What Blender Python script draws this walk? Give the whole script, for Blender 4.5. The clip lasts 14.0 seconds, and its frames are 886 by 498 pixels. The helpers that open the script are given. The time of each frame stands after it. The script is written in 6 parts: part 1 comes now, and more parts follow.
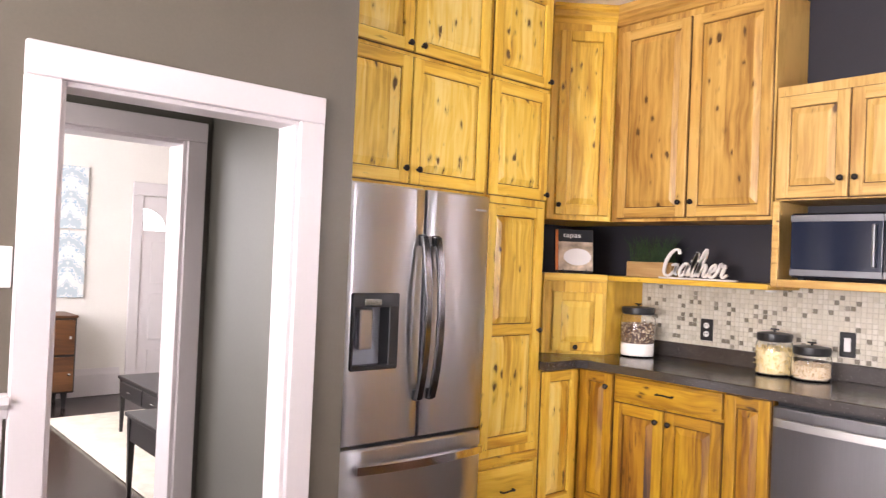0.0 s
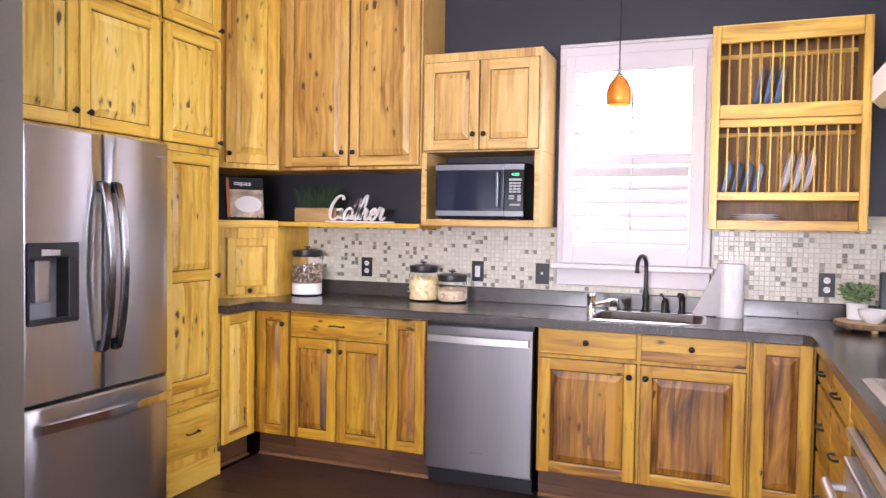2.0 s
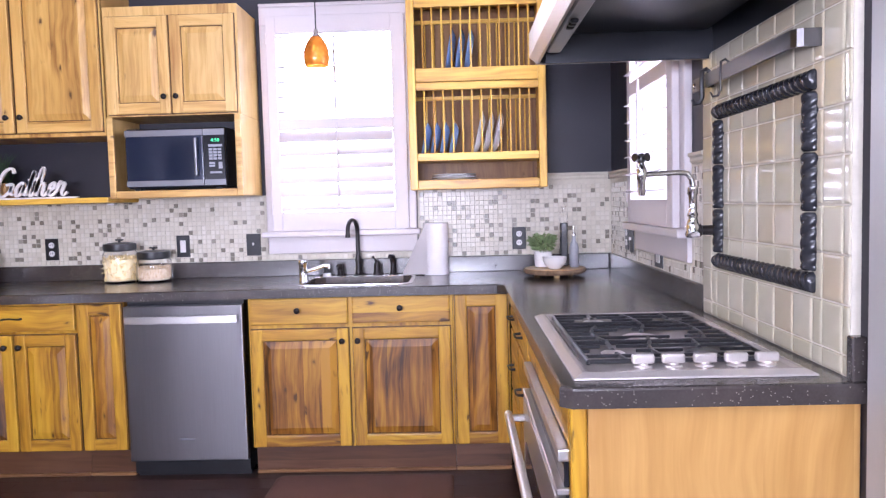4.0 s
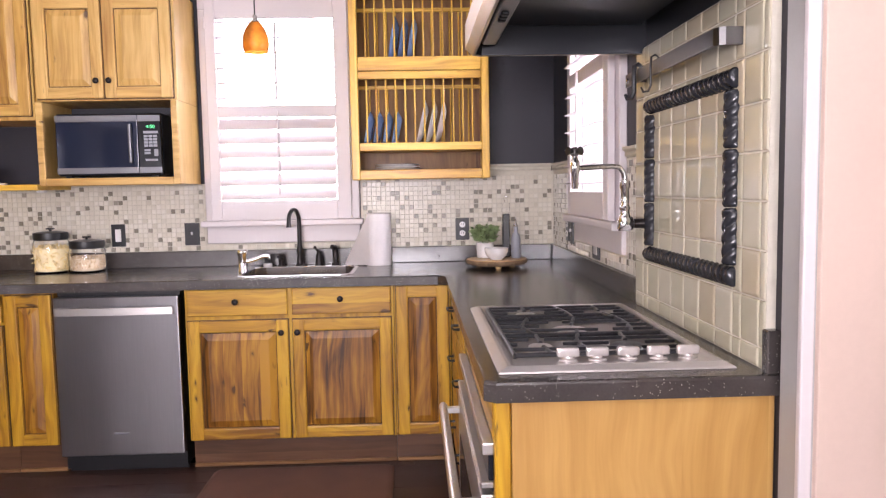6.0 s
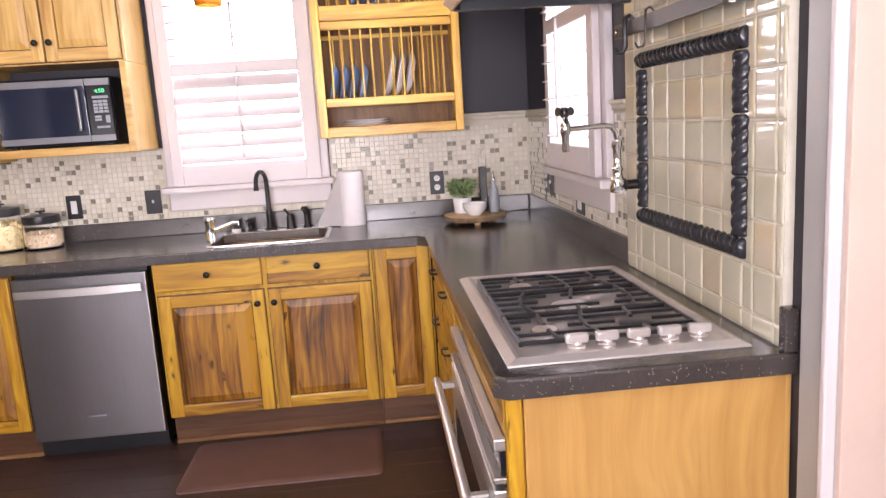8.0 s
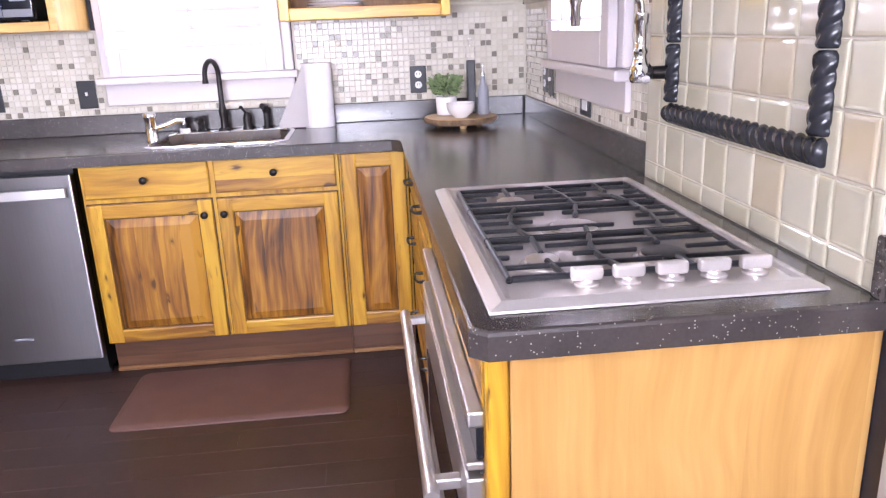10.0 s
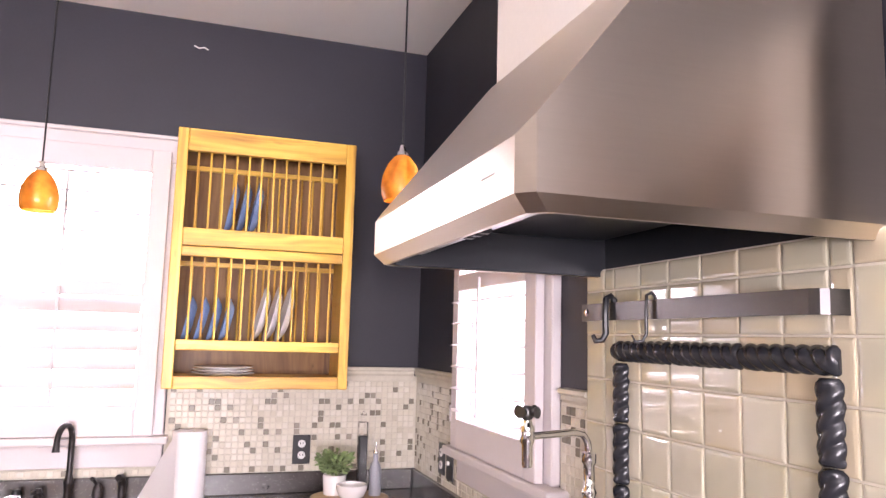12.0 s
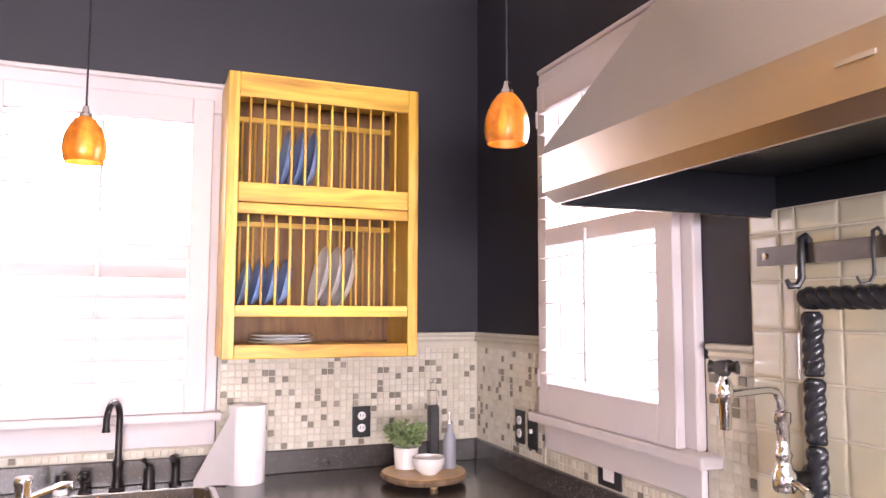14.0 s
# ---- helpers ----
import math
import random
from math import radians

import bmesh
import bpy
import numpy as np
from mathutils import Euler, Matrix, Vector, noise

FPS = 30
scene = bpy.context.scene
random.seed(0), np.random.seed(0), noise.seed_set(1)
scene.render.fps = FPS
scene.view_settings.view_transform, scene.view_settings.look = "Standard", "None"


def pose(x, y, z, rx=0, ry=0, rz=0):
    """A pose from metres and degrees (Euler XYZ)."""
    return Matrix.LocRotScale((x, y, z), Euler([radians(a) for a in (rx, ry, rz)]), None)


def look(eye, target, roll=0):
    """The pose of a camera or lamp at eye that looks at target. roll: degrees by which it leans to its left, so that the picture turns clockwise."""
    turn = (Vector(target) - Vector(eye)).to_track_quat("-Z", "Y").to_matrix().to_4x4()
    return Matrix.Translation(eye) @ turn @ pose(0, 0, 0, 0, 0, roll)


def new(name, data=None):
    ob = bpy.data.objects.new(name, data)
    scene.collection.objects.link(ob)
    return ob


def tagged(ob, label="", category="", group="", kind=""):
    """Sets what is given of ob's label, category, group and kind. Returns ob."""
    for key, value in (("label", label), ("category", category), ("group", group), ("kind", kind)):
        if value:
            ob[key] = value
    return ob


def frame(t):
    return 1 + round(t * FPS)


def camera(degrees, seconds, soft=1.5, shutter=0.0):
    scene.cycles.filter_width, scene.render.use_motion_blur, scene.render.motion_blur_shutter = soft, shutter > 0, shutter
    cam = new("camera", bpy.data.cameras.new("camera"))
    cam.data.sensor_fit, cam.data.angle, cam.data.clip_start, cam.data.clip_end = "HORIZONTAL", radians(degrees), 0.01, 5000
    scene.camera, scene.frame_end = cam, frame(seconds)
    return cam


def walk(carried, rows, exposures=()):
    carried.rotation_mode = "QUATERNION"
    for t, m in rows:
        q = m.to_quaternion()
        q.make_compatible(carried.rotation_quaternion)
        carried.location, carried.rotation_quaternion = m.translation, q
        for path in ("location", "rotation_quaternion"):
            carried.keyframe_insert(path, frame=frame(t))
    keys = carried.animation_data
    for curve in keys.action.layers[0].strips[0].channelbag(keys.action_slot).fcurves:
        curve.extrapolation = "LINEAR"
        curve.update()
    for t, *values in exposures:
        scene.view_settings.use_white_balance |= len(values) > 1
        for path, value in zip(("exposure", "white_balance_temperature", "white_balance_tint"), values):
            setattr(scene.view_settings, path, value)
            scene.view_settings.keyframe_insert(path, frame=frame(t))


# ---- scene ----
cam = camera(62.3, 14.0, soft=1.3, shutter=0.15)
PATH = [
    (0, (-0.956, -3.88, 1.438), (-2.472, -2.575, 1.468), 2.4),
    (0.5, (-0.921, -3.963, 1.431), (-2.252, -2.47, 1.45), 2.5),
    (1, (-0.983, -4.096, 1.428), (-2.09, -2.429, 1.442), 2.6),
    (1.5, (-0.979, -4.18, 1.405), (-1.886, -2.397, 1.381), 1.7),
    (2, (-0.978, -4.214, 1.389), (-1.7, -2.35, 1.32), 0.9),
    (2.5, (-0.939, -4.192, 1.365), (-1.414, -2.252, 1.262), 0.3),
    (3, (-0.928, -4.18, 1.333), (-1.148, -2.196, 1.214), -0.5),
    (3.5, (-0.856, -4.128, 1.335), (-0.968, -2.135, 1.209), -1.3),
    (4, (-0.814, -4.084, 1.324), (-0.866, -2.089, 1.192), -1.5),
    (6.3, (-0.749, -4.067, 1.34), (-0.676, -2.075, 1.172), -1.0),
    (6.5, (-0.752, -4.06, 1.374), (-0.681, -2.068, 1.211), -1.0),
    (7, (-0.765, -4.049, 1.454), (-0.704, -2.054, 1.32), -0.6),
    (7.5, (-0.795, -3.998, 1.479), (-0.696, -2.007, 1.323), -0.4),
    (8, (-0.818, -3.94, 1.442), (-0.652, -1.978, 1.092), -3.5),
    (8.2, (-0.839, -3.922, 1.423), (-0.636, -1.974, 1.014), -4.8),
    (10.3, (-0.727, -3.454, 1.33), (-0.537, -1.549, 0.751), -1.7),
    (10.5, (-0.756, -3.441, 1.35), (-0.514, -1.531, 0.808), -0.5),
    (11, (-0.868, -3.412, 1.484), (-0.499, -1.467, 1.199), 1.7),
    (11.5, (-0.931, -3.366, 1.561), (-0.423, -1.434, 1.651), 2.4),
    (12, (-0.944, -3.28, 1.594), (-0.328, -1.393, 1.837), 1.5),
    (12.5, (-0.997, -3.167, 1.62), (-0.138, -1.399, 1.988), 0.8),
    (13, (-1.128, -3.068, 1.615), (-0.147, -1.375, 2.027), 1.0),
    (13.5, (-1.238, -2.986, 1.575), (-0.339, -1.225, 1.881), 1.2),
    (14, (-1.273, -2.922, 1.544), (-0.554, -1.064, 1.716), 0.2),
]
walk(cam, [(t, look(eye, target, roll)) for t, eye, target, roll in PATH], [(0, 0.25, 6450, 18), (2, 0.15, 5850, 21), (4, 0.13, 5350, 25), (6.5, -0.15, 6300, 22), (8.2, 0.05, 6300, 22), (10.5, 0.50, 5450, 24), (11.5, 0.40, 6300, 26), (14, 0.42, 6350, 26)])

# ---- light ----
world = bpy.data.worlds.new("world")
scene.world = world
world.use_nodes = True
wn = world.node_tree
sky = wn.nodes.new("ShaderNodeTexSky")
sky.sky_type = "NISHITA"
sky.sun_disc = False
sky.sun_elevation = radians(48)
sky.sun_rotation = radians(200)
sky.dust_density = 3.0
wn.nodes["Background"].inputs["Strength"].default_value = 0.15
wn.links.new(sky.outputs["Color"], wn.nodes["Background"].inputs["Color"])

sun = new("sun", bpy.data.lights.new("sun", "SUN"))
sun.data.energy = 1.2
sun.data.angle = radians(12)
sun.data.color = (1.0, 0.95, 0.88)
sun.matrix_basis = look((4, -8, 10), (0, 0, 0))


def area_light(name, eye, target, w, h, power, colour=(1, 1, 1)):
    ob = new(name, bpy.data.lights.new(name, "AREA"))
    ob.data.shape, ob.data.size, ob.data.size_y = "RECTANGLE", w, h
    ob.data.energy, ob.data.color = power, colour
    ob.matrix_basis = look(eye, target)
    return ob


# daylight in the openings: the two kitchen windows, the side doorway, the front room
area_light("daylight_sink_window", (-1.48, 0.47, 1.76), (-1.48, -3, 2.8), 0.92, 1.4, 42, (1, 0.97, 1.0))
area_light("daylight_side_window", (0.49, -1.0, 1.77), (-3, -1.2, 1.0), 0.90, 1.4, 90, (1, 0.97, 1.0))
# added fill aimed up at the ceiling; no window is known back there
area_light("daylight_rear_window", (-1.7, -6.60, 1.45), (-1.7, -0.6, 9.4), 2.6, 1.2, 410, (1, 0.96, 0.94))
area_light("daylight_side_room", (1.9, -3.6, 1.7), (0, -3.5, 1.3), 1.6, 1.8, 12, (1, 0.87, 0.79))
# unseen lamp added beside the opening to brighten the hall trim
area_light("daylight_hall", (-3.52, -4.4, 1.6), (-3.95, -2.9, 1.5), 0.2, 1.5, 17, (1, 0.96, 0.92))
area_light("daylight_front_room", (-6.4, -4.35, 1.7), (-6.4, 0, 1.2), 2.6, 1.7, 150, (1, 0.98, 0.98))

# ---- materials ----


def material(name, colour=(0.8, 0.8, 0.8), rough=0.5, metal=0.0, var=0.12, scale=6.0, fine=90.0, bump=0.1, ior=1.45, coat=0.0, stretch=(1, 1, 1)):
    """A principled surface with colour that varies at two scales and a fine relief."""
    m = bpy.data.materials.new(name)
    m.use_nodes = True
    n, l = m.node_tree.nodes, m.node_tree.links
    p = n["Principled BSDF"]
    p.inputs["Roughness"].default_value, p.inputs["Metallic"].default_value = rough, metal
    p.inputs["IOR"].default_value, p.inputs["Coat Weight"].default_value = ior, coat
    p.inputs["Coat Roughness"].default_value = 0.15
    co, mp = n.new("ShaderNodeTexCoord"), n.new("ShaderNodeMapping")
    mp.inputs["Scale"].default_value = stretch
    l.new(co.outputs["Object"], mp.inputs["Vector"])
    big, small = n.new("ShaderNodeTexNoise"), n.new("ShaderNodeTexNoise")
    big.inputs["Scale"].default_value, small.inputs["Scale"].default_value = scale, fine
    big.inputs["Detail"].default_value = 5
    for t in (big, small):
        l.new(mp.outputs["Vector"], t.inputs["Vector"])
    mix = n.new("ShaderNodeMath")
    mix.operation = "MULTIPLY_ADD"
    l.new(big.outputs["Fac"], mix.inputs[0])
    mix.inputs[1].default_value = 0.7
    half = n.new("ShaderNodeMath")
    half.operation = "MULTIPLY"
    half.inputs[1].default_value = 0.3
    l.new(small.outputs["Fac"], half.inputs[0])
    l.new(half.outputs[0], mix.inputs[2])
    ramp = n.new("ShaderNodeValToRGB")
    ramp.color_ramp.elements[0].position, ramp.color_ramp.elements[1].position = 0.3, 0.7
    ramp.color_ramp.elements[0].color = (*[c * (1 - var) for c in colour], 1)
    ramp.color_ramp.elements[1].color = (*[min(1, c * (1 + var)) for c in colour], 1)
    l.new(mix.outputs[0], ramp.inputs["Fac"])
    l.new(ramp.outputs["Color"], p.inputs["Base Color"])
    b = n.new("ShaderNodeBump")
    b.inputs["Strength"].default_value, b.inputs["Distance"].default_value = bump, 0.002
    l.new(small.outputs["Fac"], b.inputs["Height"])
    l.new(b.outputs["Normal"], p.inputs["Normal"])
    return m


def wood(name, pale, honey, dark, knot=(0.085, 0.036, 0.010), axis="z", knots=0.8, board=0.11, rough=0.38, low=0.30, high=0.72):
    """Knotty varnished wood, its grain along one axis, glued from boards of that width that differ in tone."""
    m = bpy.data.materials.new(name)
    m.use_nodes = True
    n, l = m.node_tree.nodes, m.node_tree.links
    p = n["Principled BSDF"]
    p.inputs["Roughness"].default_value = rough
    p.inputs["Coat Weight"].default_value, p.inputs["Coat Roughness"].default_value = 0.10, 0.22
    co, info = n.new("ShaderNodeTexCoord"), n.new("ShaderNodeObjectInfo")

    def math_node(op, a, b=0.0, c=0.0):
        k = n.new("ShaderNodeMath")
        k.operation = op
        for i, v in enumerate((a, b, c)):
            if isinstance(v, (int, float)):
                k.inputs[i].default_value = v
            else:
                l.new(v, k.inputs[i])
        return k.outputs[0]

    off = n.new("ShaderNodeCombineXYZ")
    for i, k in enumerate((17.3, 5.1, 31.7)):
        l.new(math_node("MULTIPLY", info.outputs["Random"], k), off.inputs[i])
    add = n.new("ShaderNodeVectorMath")
    l.new(co.outputs["Object"], add.inputs[0])
    l.new(off.outputs[0], add.inputs[1])
    sep = n.new("ShaderNodeSeparateXYZ")
    l.new(add.outputs[0], sep.inputs[0])
    along, across = (sep.outputs["Z"], sep.outputs["X"]) if axis == "z" else (sep.outputs["X"], sep.outputs["Z"])
    depth = sep.outputs["Y"]
    tone = n.new("ShaderNodeTexWhiteNoise")
    tone.noise_dimensions = "1D"
    l.new(math_node("FLOOR", math_node("DIVIDE", across, board)), tone.inputs["W"])
    bend = n.new("ShaderNodeTexNoise")
    bend.inputs["Scale"].default_value, bend.inputs["Detail"].default_value = 2.2, 2
    l.new(add.outputs[0], bend.inputs["Vector"])
    g = n.new("ShaderNodeCombineXYZ")
    l.new(math_node("ADD", math_node("MULTIPLY_ADD", bend.outputs["Fac"], 0.10, across), math_node("MULTIPLY", tone.outputs["Value"], 3.0)), g.inputs[0])
    l.new(math_node("MULTIPLY", along, 0.045), g.inputs[1])
    l.new(math_node("MULTIPLY", depth, 0.3), g.inputs[2])
    grain = n.new("ShaderNodeTexNoise")
    grain.inputs["Scale"].default_value, grain.inputs["Detail"].default_value = 42, 6
    grain.inputs["Roughness"].default_value = 0.62
    l.new(g.outputs[0], grain.inputs["Vector"])
    blotch = n.new("ShaderNodeTexNoise")
    blotch.inputs["Scale"].default_value, blotch.inputs["Detail"].default_value = 9, 3
    s = n.new("ShaderNodeCombineXYZ")
    l.new(across, s.inputs[0])
    l.new(math_node("MULTIPLY", along, 0.22), s.inputs[1])
    l.new(tone.outputs["Value"], s.inputs[2])
    l.new(s.outputs[0], blotch.inputs["Vector"])
    f = math_node("ADD", math_node("MULTIPLY", grain.outputs["Fac"], 0.62), math_node("MULTIPLY", blotch.outputs["Fac"], 0.34))
    f = math_node("ADD", f, math_node("MULTIPLY_ADD", tone.outputs["Value"], 0.22, -0.09))
    # cathedral figure: wide flowing bands that bend round each other
    fig = n.new("ShaderNodeCombineXYZ")
    l.new(math_node("MULTIPLY_ADD", bend.outputs["Fac"], 0.22, across), fig.inputs[0])
    l.new(math_node("MULTIPLY", along, 0.16), fig.inputs[1])
    l.new(math_node("MULTIPLY", tone.outputs["Value"], 4.0), fig.inputs[2])
    flow = n.new("ShaderNodeTexNoise")
    flow.inputs["Scale"].default_value, flow.inputs["Detail"].default_value, flow.inputs["Distortion"].default_value = 16, 2, 0.8
    l.new(fig.outputs[0], flow.inputs["Vector"])
    f = math_node("ADD", f, math_node("MULTIPLY_ADD", flow.outputs["Fac"], 0.34, -0.17))
    ramp = n.new("ShaderNodeValToRGB")
    e = ramp.color_ramp.elements
    e[0].position, e[0].color = low, (*pale, 1)
    e[1].position, e[1].color = high, (*dark, 1)
    k = e.new(0.50)
    k.color = (*honey, 1)
    l.new(f, ramp.inputs["Fac"])
    # dark flecks along the grain, in drifts
    fv = n.new("ShaderNodeCombineXYZ")
    l.new(math_node("MULTIPLY", across, 75.0), fv.inputs[0])
    l.new(math_node("MULTIPLY", along, 9.0), fv.inputs[1])
    l.new(math_node("MULTIPLY", tone.outputs["Value"], 9.0), fv.inputs[2])
    fleck = n.new("ShaderNodeTexNoise")
    fleck.inputs["Scale"].default_value, fleck.inputs["Detail"].default_value = 1.0, 3
    l.new(fv.outputs[0], fleck.inputs["Vector"])
    drift = n.new("ShaderNodeTexNoise")
    drift.inputs["Scale"].default_value, drift.inputs["Detail"].default_value = 5.5, 2
    l.new(add.outputs[0], drift.inputs["Vector"])
    fm = math_node("MULTIPLY", math_node("SUBTRACT", fleck.outputs["Fac"], 0.64), 14.0)
    fm.node.use_clamp = True
    dm = math_node("MULTIPLY", math_node("SUBTRACT", drift.outputs["Fac"], 0.50), 7.0)
    dm.node.use_clamp = True
    fm = math_node("MULTIPLY", math_node("MULTIPLY", fm, dm), 0.75 * min(1.0, knots * 1.6))
    # knots: few long dark eyes, and short flecks beside them
    kv = n.new("ShaderNodeCombineXYZ")
    l.new(math_node("MULTIPLY_ADD", grain.outputs["Fac"], 0.045, across), kv.inputs[0])
    l.new(math_node("ADD", math_node("MULTIPLY", along, 0.50), math_node("MULTIPLY", fleck.outputs["Fac"], 0.035)), kv.inputs[1])
    l.new(math_node("MULTIPLY", bend.outputs["Fac"], 0.05), kv.inputs[2])
    vor = n.new("ShaderNodeTexVoronoi")
    vor.voronoi_dimensions = "2D"
    vor.inputs["Scale"].default_value = 21.0
    l.new(kv.outputs[0], vor.inputs["Vector"])
    pick = n.new("ShaderNodeSeparateColor")
    l.new(vor.outputs["Color"], pick.inputs["Color"])
    size = math_node("MULTIPLY", math_node("MAXIMUM", math_node("SUBTRACT", pick.outputs[0], 1 - 0.17 * knots), 0.0), 2.1 / max(1.0, knots))
    crowd = math_node("MULTIPLY", math_node("SUBTRACT", drift.outputs["Fac"], 0.40), 6.0)
    crowd.node.use_clamp = True
    size = math_node("MULTIPLY", size, crowd)
    rag = math_node("MULTIPLY_ADD", grain.outputs["Fac"], 0.66, -0.33)
    d = math_node("SUBTRACT", size, math_node("ADD", vor.outputs["Distance"], rag))
    mask = math_node("MULTIPLY", d, 9.0)
    mask.node.use_clamp = True
    mask = math_node("MULTIPLY", math_node("MULTIPLY", mask, 0.92), math_node("GREATER_THAN", size, 0.01))
    halo = math_node("MULTIPLY", math_node("ADD", d, 0.16), 3.6)
    halo.node.use_clamp = True
    halo = math_node("MULTIPLY", math_node("MULTIPLY", halo, 0.55), math_node("GREATER_THAN", size, 0.01))
    m1, m2 = n.new("ShaderNodeMixRGB"), n.new("ShaderNodeMixRGB")
    l.new(halo, m1.inputs["Fac"])
    l.new(ramp.outputs["Color"], m1.inputs["Color1"])
    m1.inputs["Color2"].default_value = (*[c * 0.55 for c in dark], 1)
    l.new(mask, m2.inputs["Fac"])
    l.new(m1.outputs["Color"], m2.inputs["Color1"])
    m2.inputs["Color2"].default_value = (*knot, 1)
    m3 = n.new("ShaderNodeMixRGB")
    l.new(fm, m3.inputs["Fac"])
    l.new(m2.outputs["Color"], m3.inputs["Color1"])
    m3.inputs["Color2"].default_value = (*[k * 1.6 for k in knot], 1)
    l.new(m3.outputs["Color"], p.inputs["Base Color"])
    b = n.new("ShaderNodeBump")
    b.inputs["Strength"].default_value, b.inputs["Distance"].default_value = 0.12, 0.002
    l.new(grain.outputs["Fac"], b.inputs["Height"])
    l.new(b.outputs["Normal"], p.inputs["Normal"])
    return m


def pieces_material(name, stops, rough, by_object, bump=0.1, metal=0.0, fine=60.0, var=0.08):
    """Tiles or boards that each take a colour of their own by chance."""
    m = material(name, (0.5, 0.5, 0.5), rough, metal, var, 9.0, fine, bump)
    n, l = m.node_tree.nodes, m.node_tree.links
    src = n.new("ShaderNodeObjectInfo").outputs["Random"] if by_object else n.new("ShaderNodeNewGeometry").outputs["Random Per Island"]
    ramp = n.new("ShaderNodeValToRGB")
    ramp.color_ramp.interpolation = "CONSTANT"
    e = ramp.color_ramp.elements
    e[0].position, e[0].color = stops[0][0], (*stops[0][1], 1)
    e[1].position, e[1].color = stops[1][0], (*stops[1][1], 1)
    for pos, colour in stops[2:]:
        e.new(pos).color = (*colour, 1)
    l.new(src, ramp.inputs["Fac"])
    mix = n.new("ShaderNodeMixRGB")
    mix.blend_type = "MULTIPLY"
    mix.inputs["Fac"].default_value = 1.0
    l.new(ramp.outputs["Color"], mix.inputs["Color1"])
    old = n["Principled BSDF"].inputs["Base Color"].links[0].from_node
    for el in old.color_ramp.elements:
        v = min(1.0, 2 * el.color[0])
        el.color = (v, v, v, 1)
    l.new(old.outputs["Color"], mix.inputs["Color2"])
    l.new(mix.outputs["Color"], n["Principled BSDF"].inputs["Base Color"])
    return m


def glass_material(name, colour=(1, 1, 1), rough=0.02):
    m = bpy.data.materials.new(name)
    m.use_nodes = True
    p = m.node_tree.nodes["Principled BSDF"]
    p.inputs["Base Color"].default_value = (*colour, 1)
    p.inputs["Roughness"].default_value, p.inputs["Transmission Weight"].default_value, p.inputs["IOR"].default_value = rough, 1.0, 1.35
    return m


def glowing(name, colour, strength):
    m = bpy.data.materials.new(name)
    m.use_nodes = True
    p = m.node_tree.nodes["Principled BSDF"]
    p.inputs["Base Color"].default_value = (*colour, 1)
    p.inputs["Emission Color"].default_value, p.inputs["Emission Strength"].default_value = (*colour, 1), strength
    return m


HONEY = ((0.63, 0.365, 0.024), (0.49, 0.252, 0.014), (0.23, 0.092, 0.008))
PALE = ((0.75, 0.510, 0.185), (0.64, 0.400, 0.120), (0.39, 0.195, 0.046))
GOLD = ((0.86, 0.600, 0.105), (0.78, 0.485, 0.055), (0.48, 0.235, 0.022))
WOOD_V = wood("knotty_wood_upright", *HONEY, axis="z", knots=0.5, low=0.36, high=0.68)
WOOD_H = wood("knotty_wood_level", *HONEY, axis="x", knots=1.3, low=0.36, high=0.68)
PALE_V = wood("pale_wood_upright", *PALE, axis="z", knots=0.3, low=0.36, high=0.72)
PALE_H = wood("pale_wood_level", *PALE, axis="x", knots=0.5, low=0.34, high=0.72)
PALE_P = wood("pale_wood_panel", *PALE, axis="z", knots=0.8, low=0.36, high=0.72)
PANEL_V = wood("heart_wood_panel", (0.49, 0.245, 0.022), (0.29, 0.118, 0.013), (0.062, 0.023, 0.006), axis="z", knots=1.3, board=0.085, low=0.36, high=0.66)
GOLD_V = wood("yellow_wood_upright", *GOLD, axis="z", knots=0.6, low=0.36, high=0.72)
GOLD_H = wood("yellow_wood_level", *GOLD, axis="x", knots=0.8, low=0.34, high=0.72)
GOLD_P = wood("yellow_wood_panel", (0.90, 0.690, 0.220), (0.82, 0.550, 0.080), (0.50, 0.250, 0.020), axis="z", knots=2.5, board=0.13, low=0.34, high=0.70)
# tone between the pale and honey sets, for the large wall cabinet
MIDTONE = ((0.68, 0.430, 0.125), (0.56, 0.325, 0.076), (0.30, 0.140, 0.030))
MIDTONE_V = wood("mid_wood_upright", *MIDTONE, axis="z", knots=0.5, low=0.36, high=0.68)
MIDTONE_H = wood("mid_wood_level", *MIDTONE, axis="x", knots=0.6, low=0.36, high=0.68)
MIDTONE_P = wood("mid_wood_panel", *MIDTONE, axis="z", knots=1.9, board=0.14, low=0.36, high=0.68)
RACK = ((0.76, 0.490, 0.085), (0.66, 0.390, 0.050), (0.38, 0.180, 0.022))
RACK_V = wood("rack_wood_upright", *RACK, axis="z", knots=0.2, low=0.36, high=0.72)
RACK_H = wood("rack_wood_level", *RACK, axis="x", knots=0.5, low=0.36, high=0.70)
WOOD_P = wood("knotty_wood_panel", *HONEY, axis="z", knots=1.6, board=0.12, low=0.36, high=0.66)
# brown glaze plus the shade of grooves and door gaps, in one colour
GROOVE_DARK = material("glaze_and_shade_groove", (0.095, 0.042, 0.012), 0.5, var=0.3, scale=20, bump=0.1)
# plinth wood browned to hold the shade of the toe recess
PLINTH = wood("shaded_plinth", (0.16, 0.075, 0.035), (0.12, 0.052, 0.024), (0.07, 0.030, 0.014), axis="x", knots=0.2)
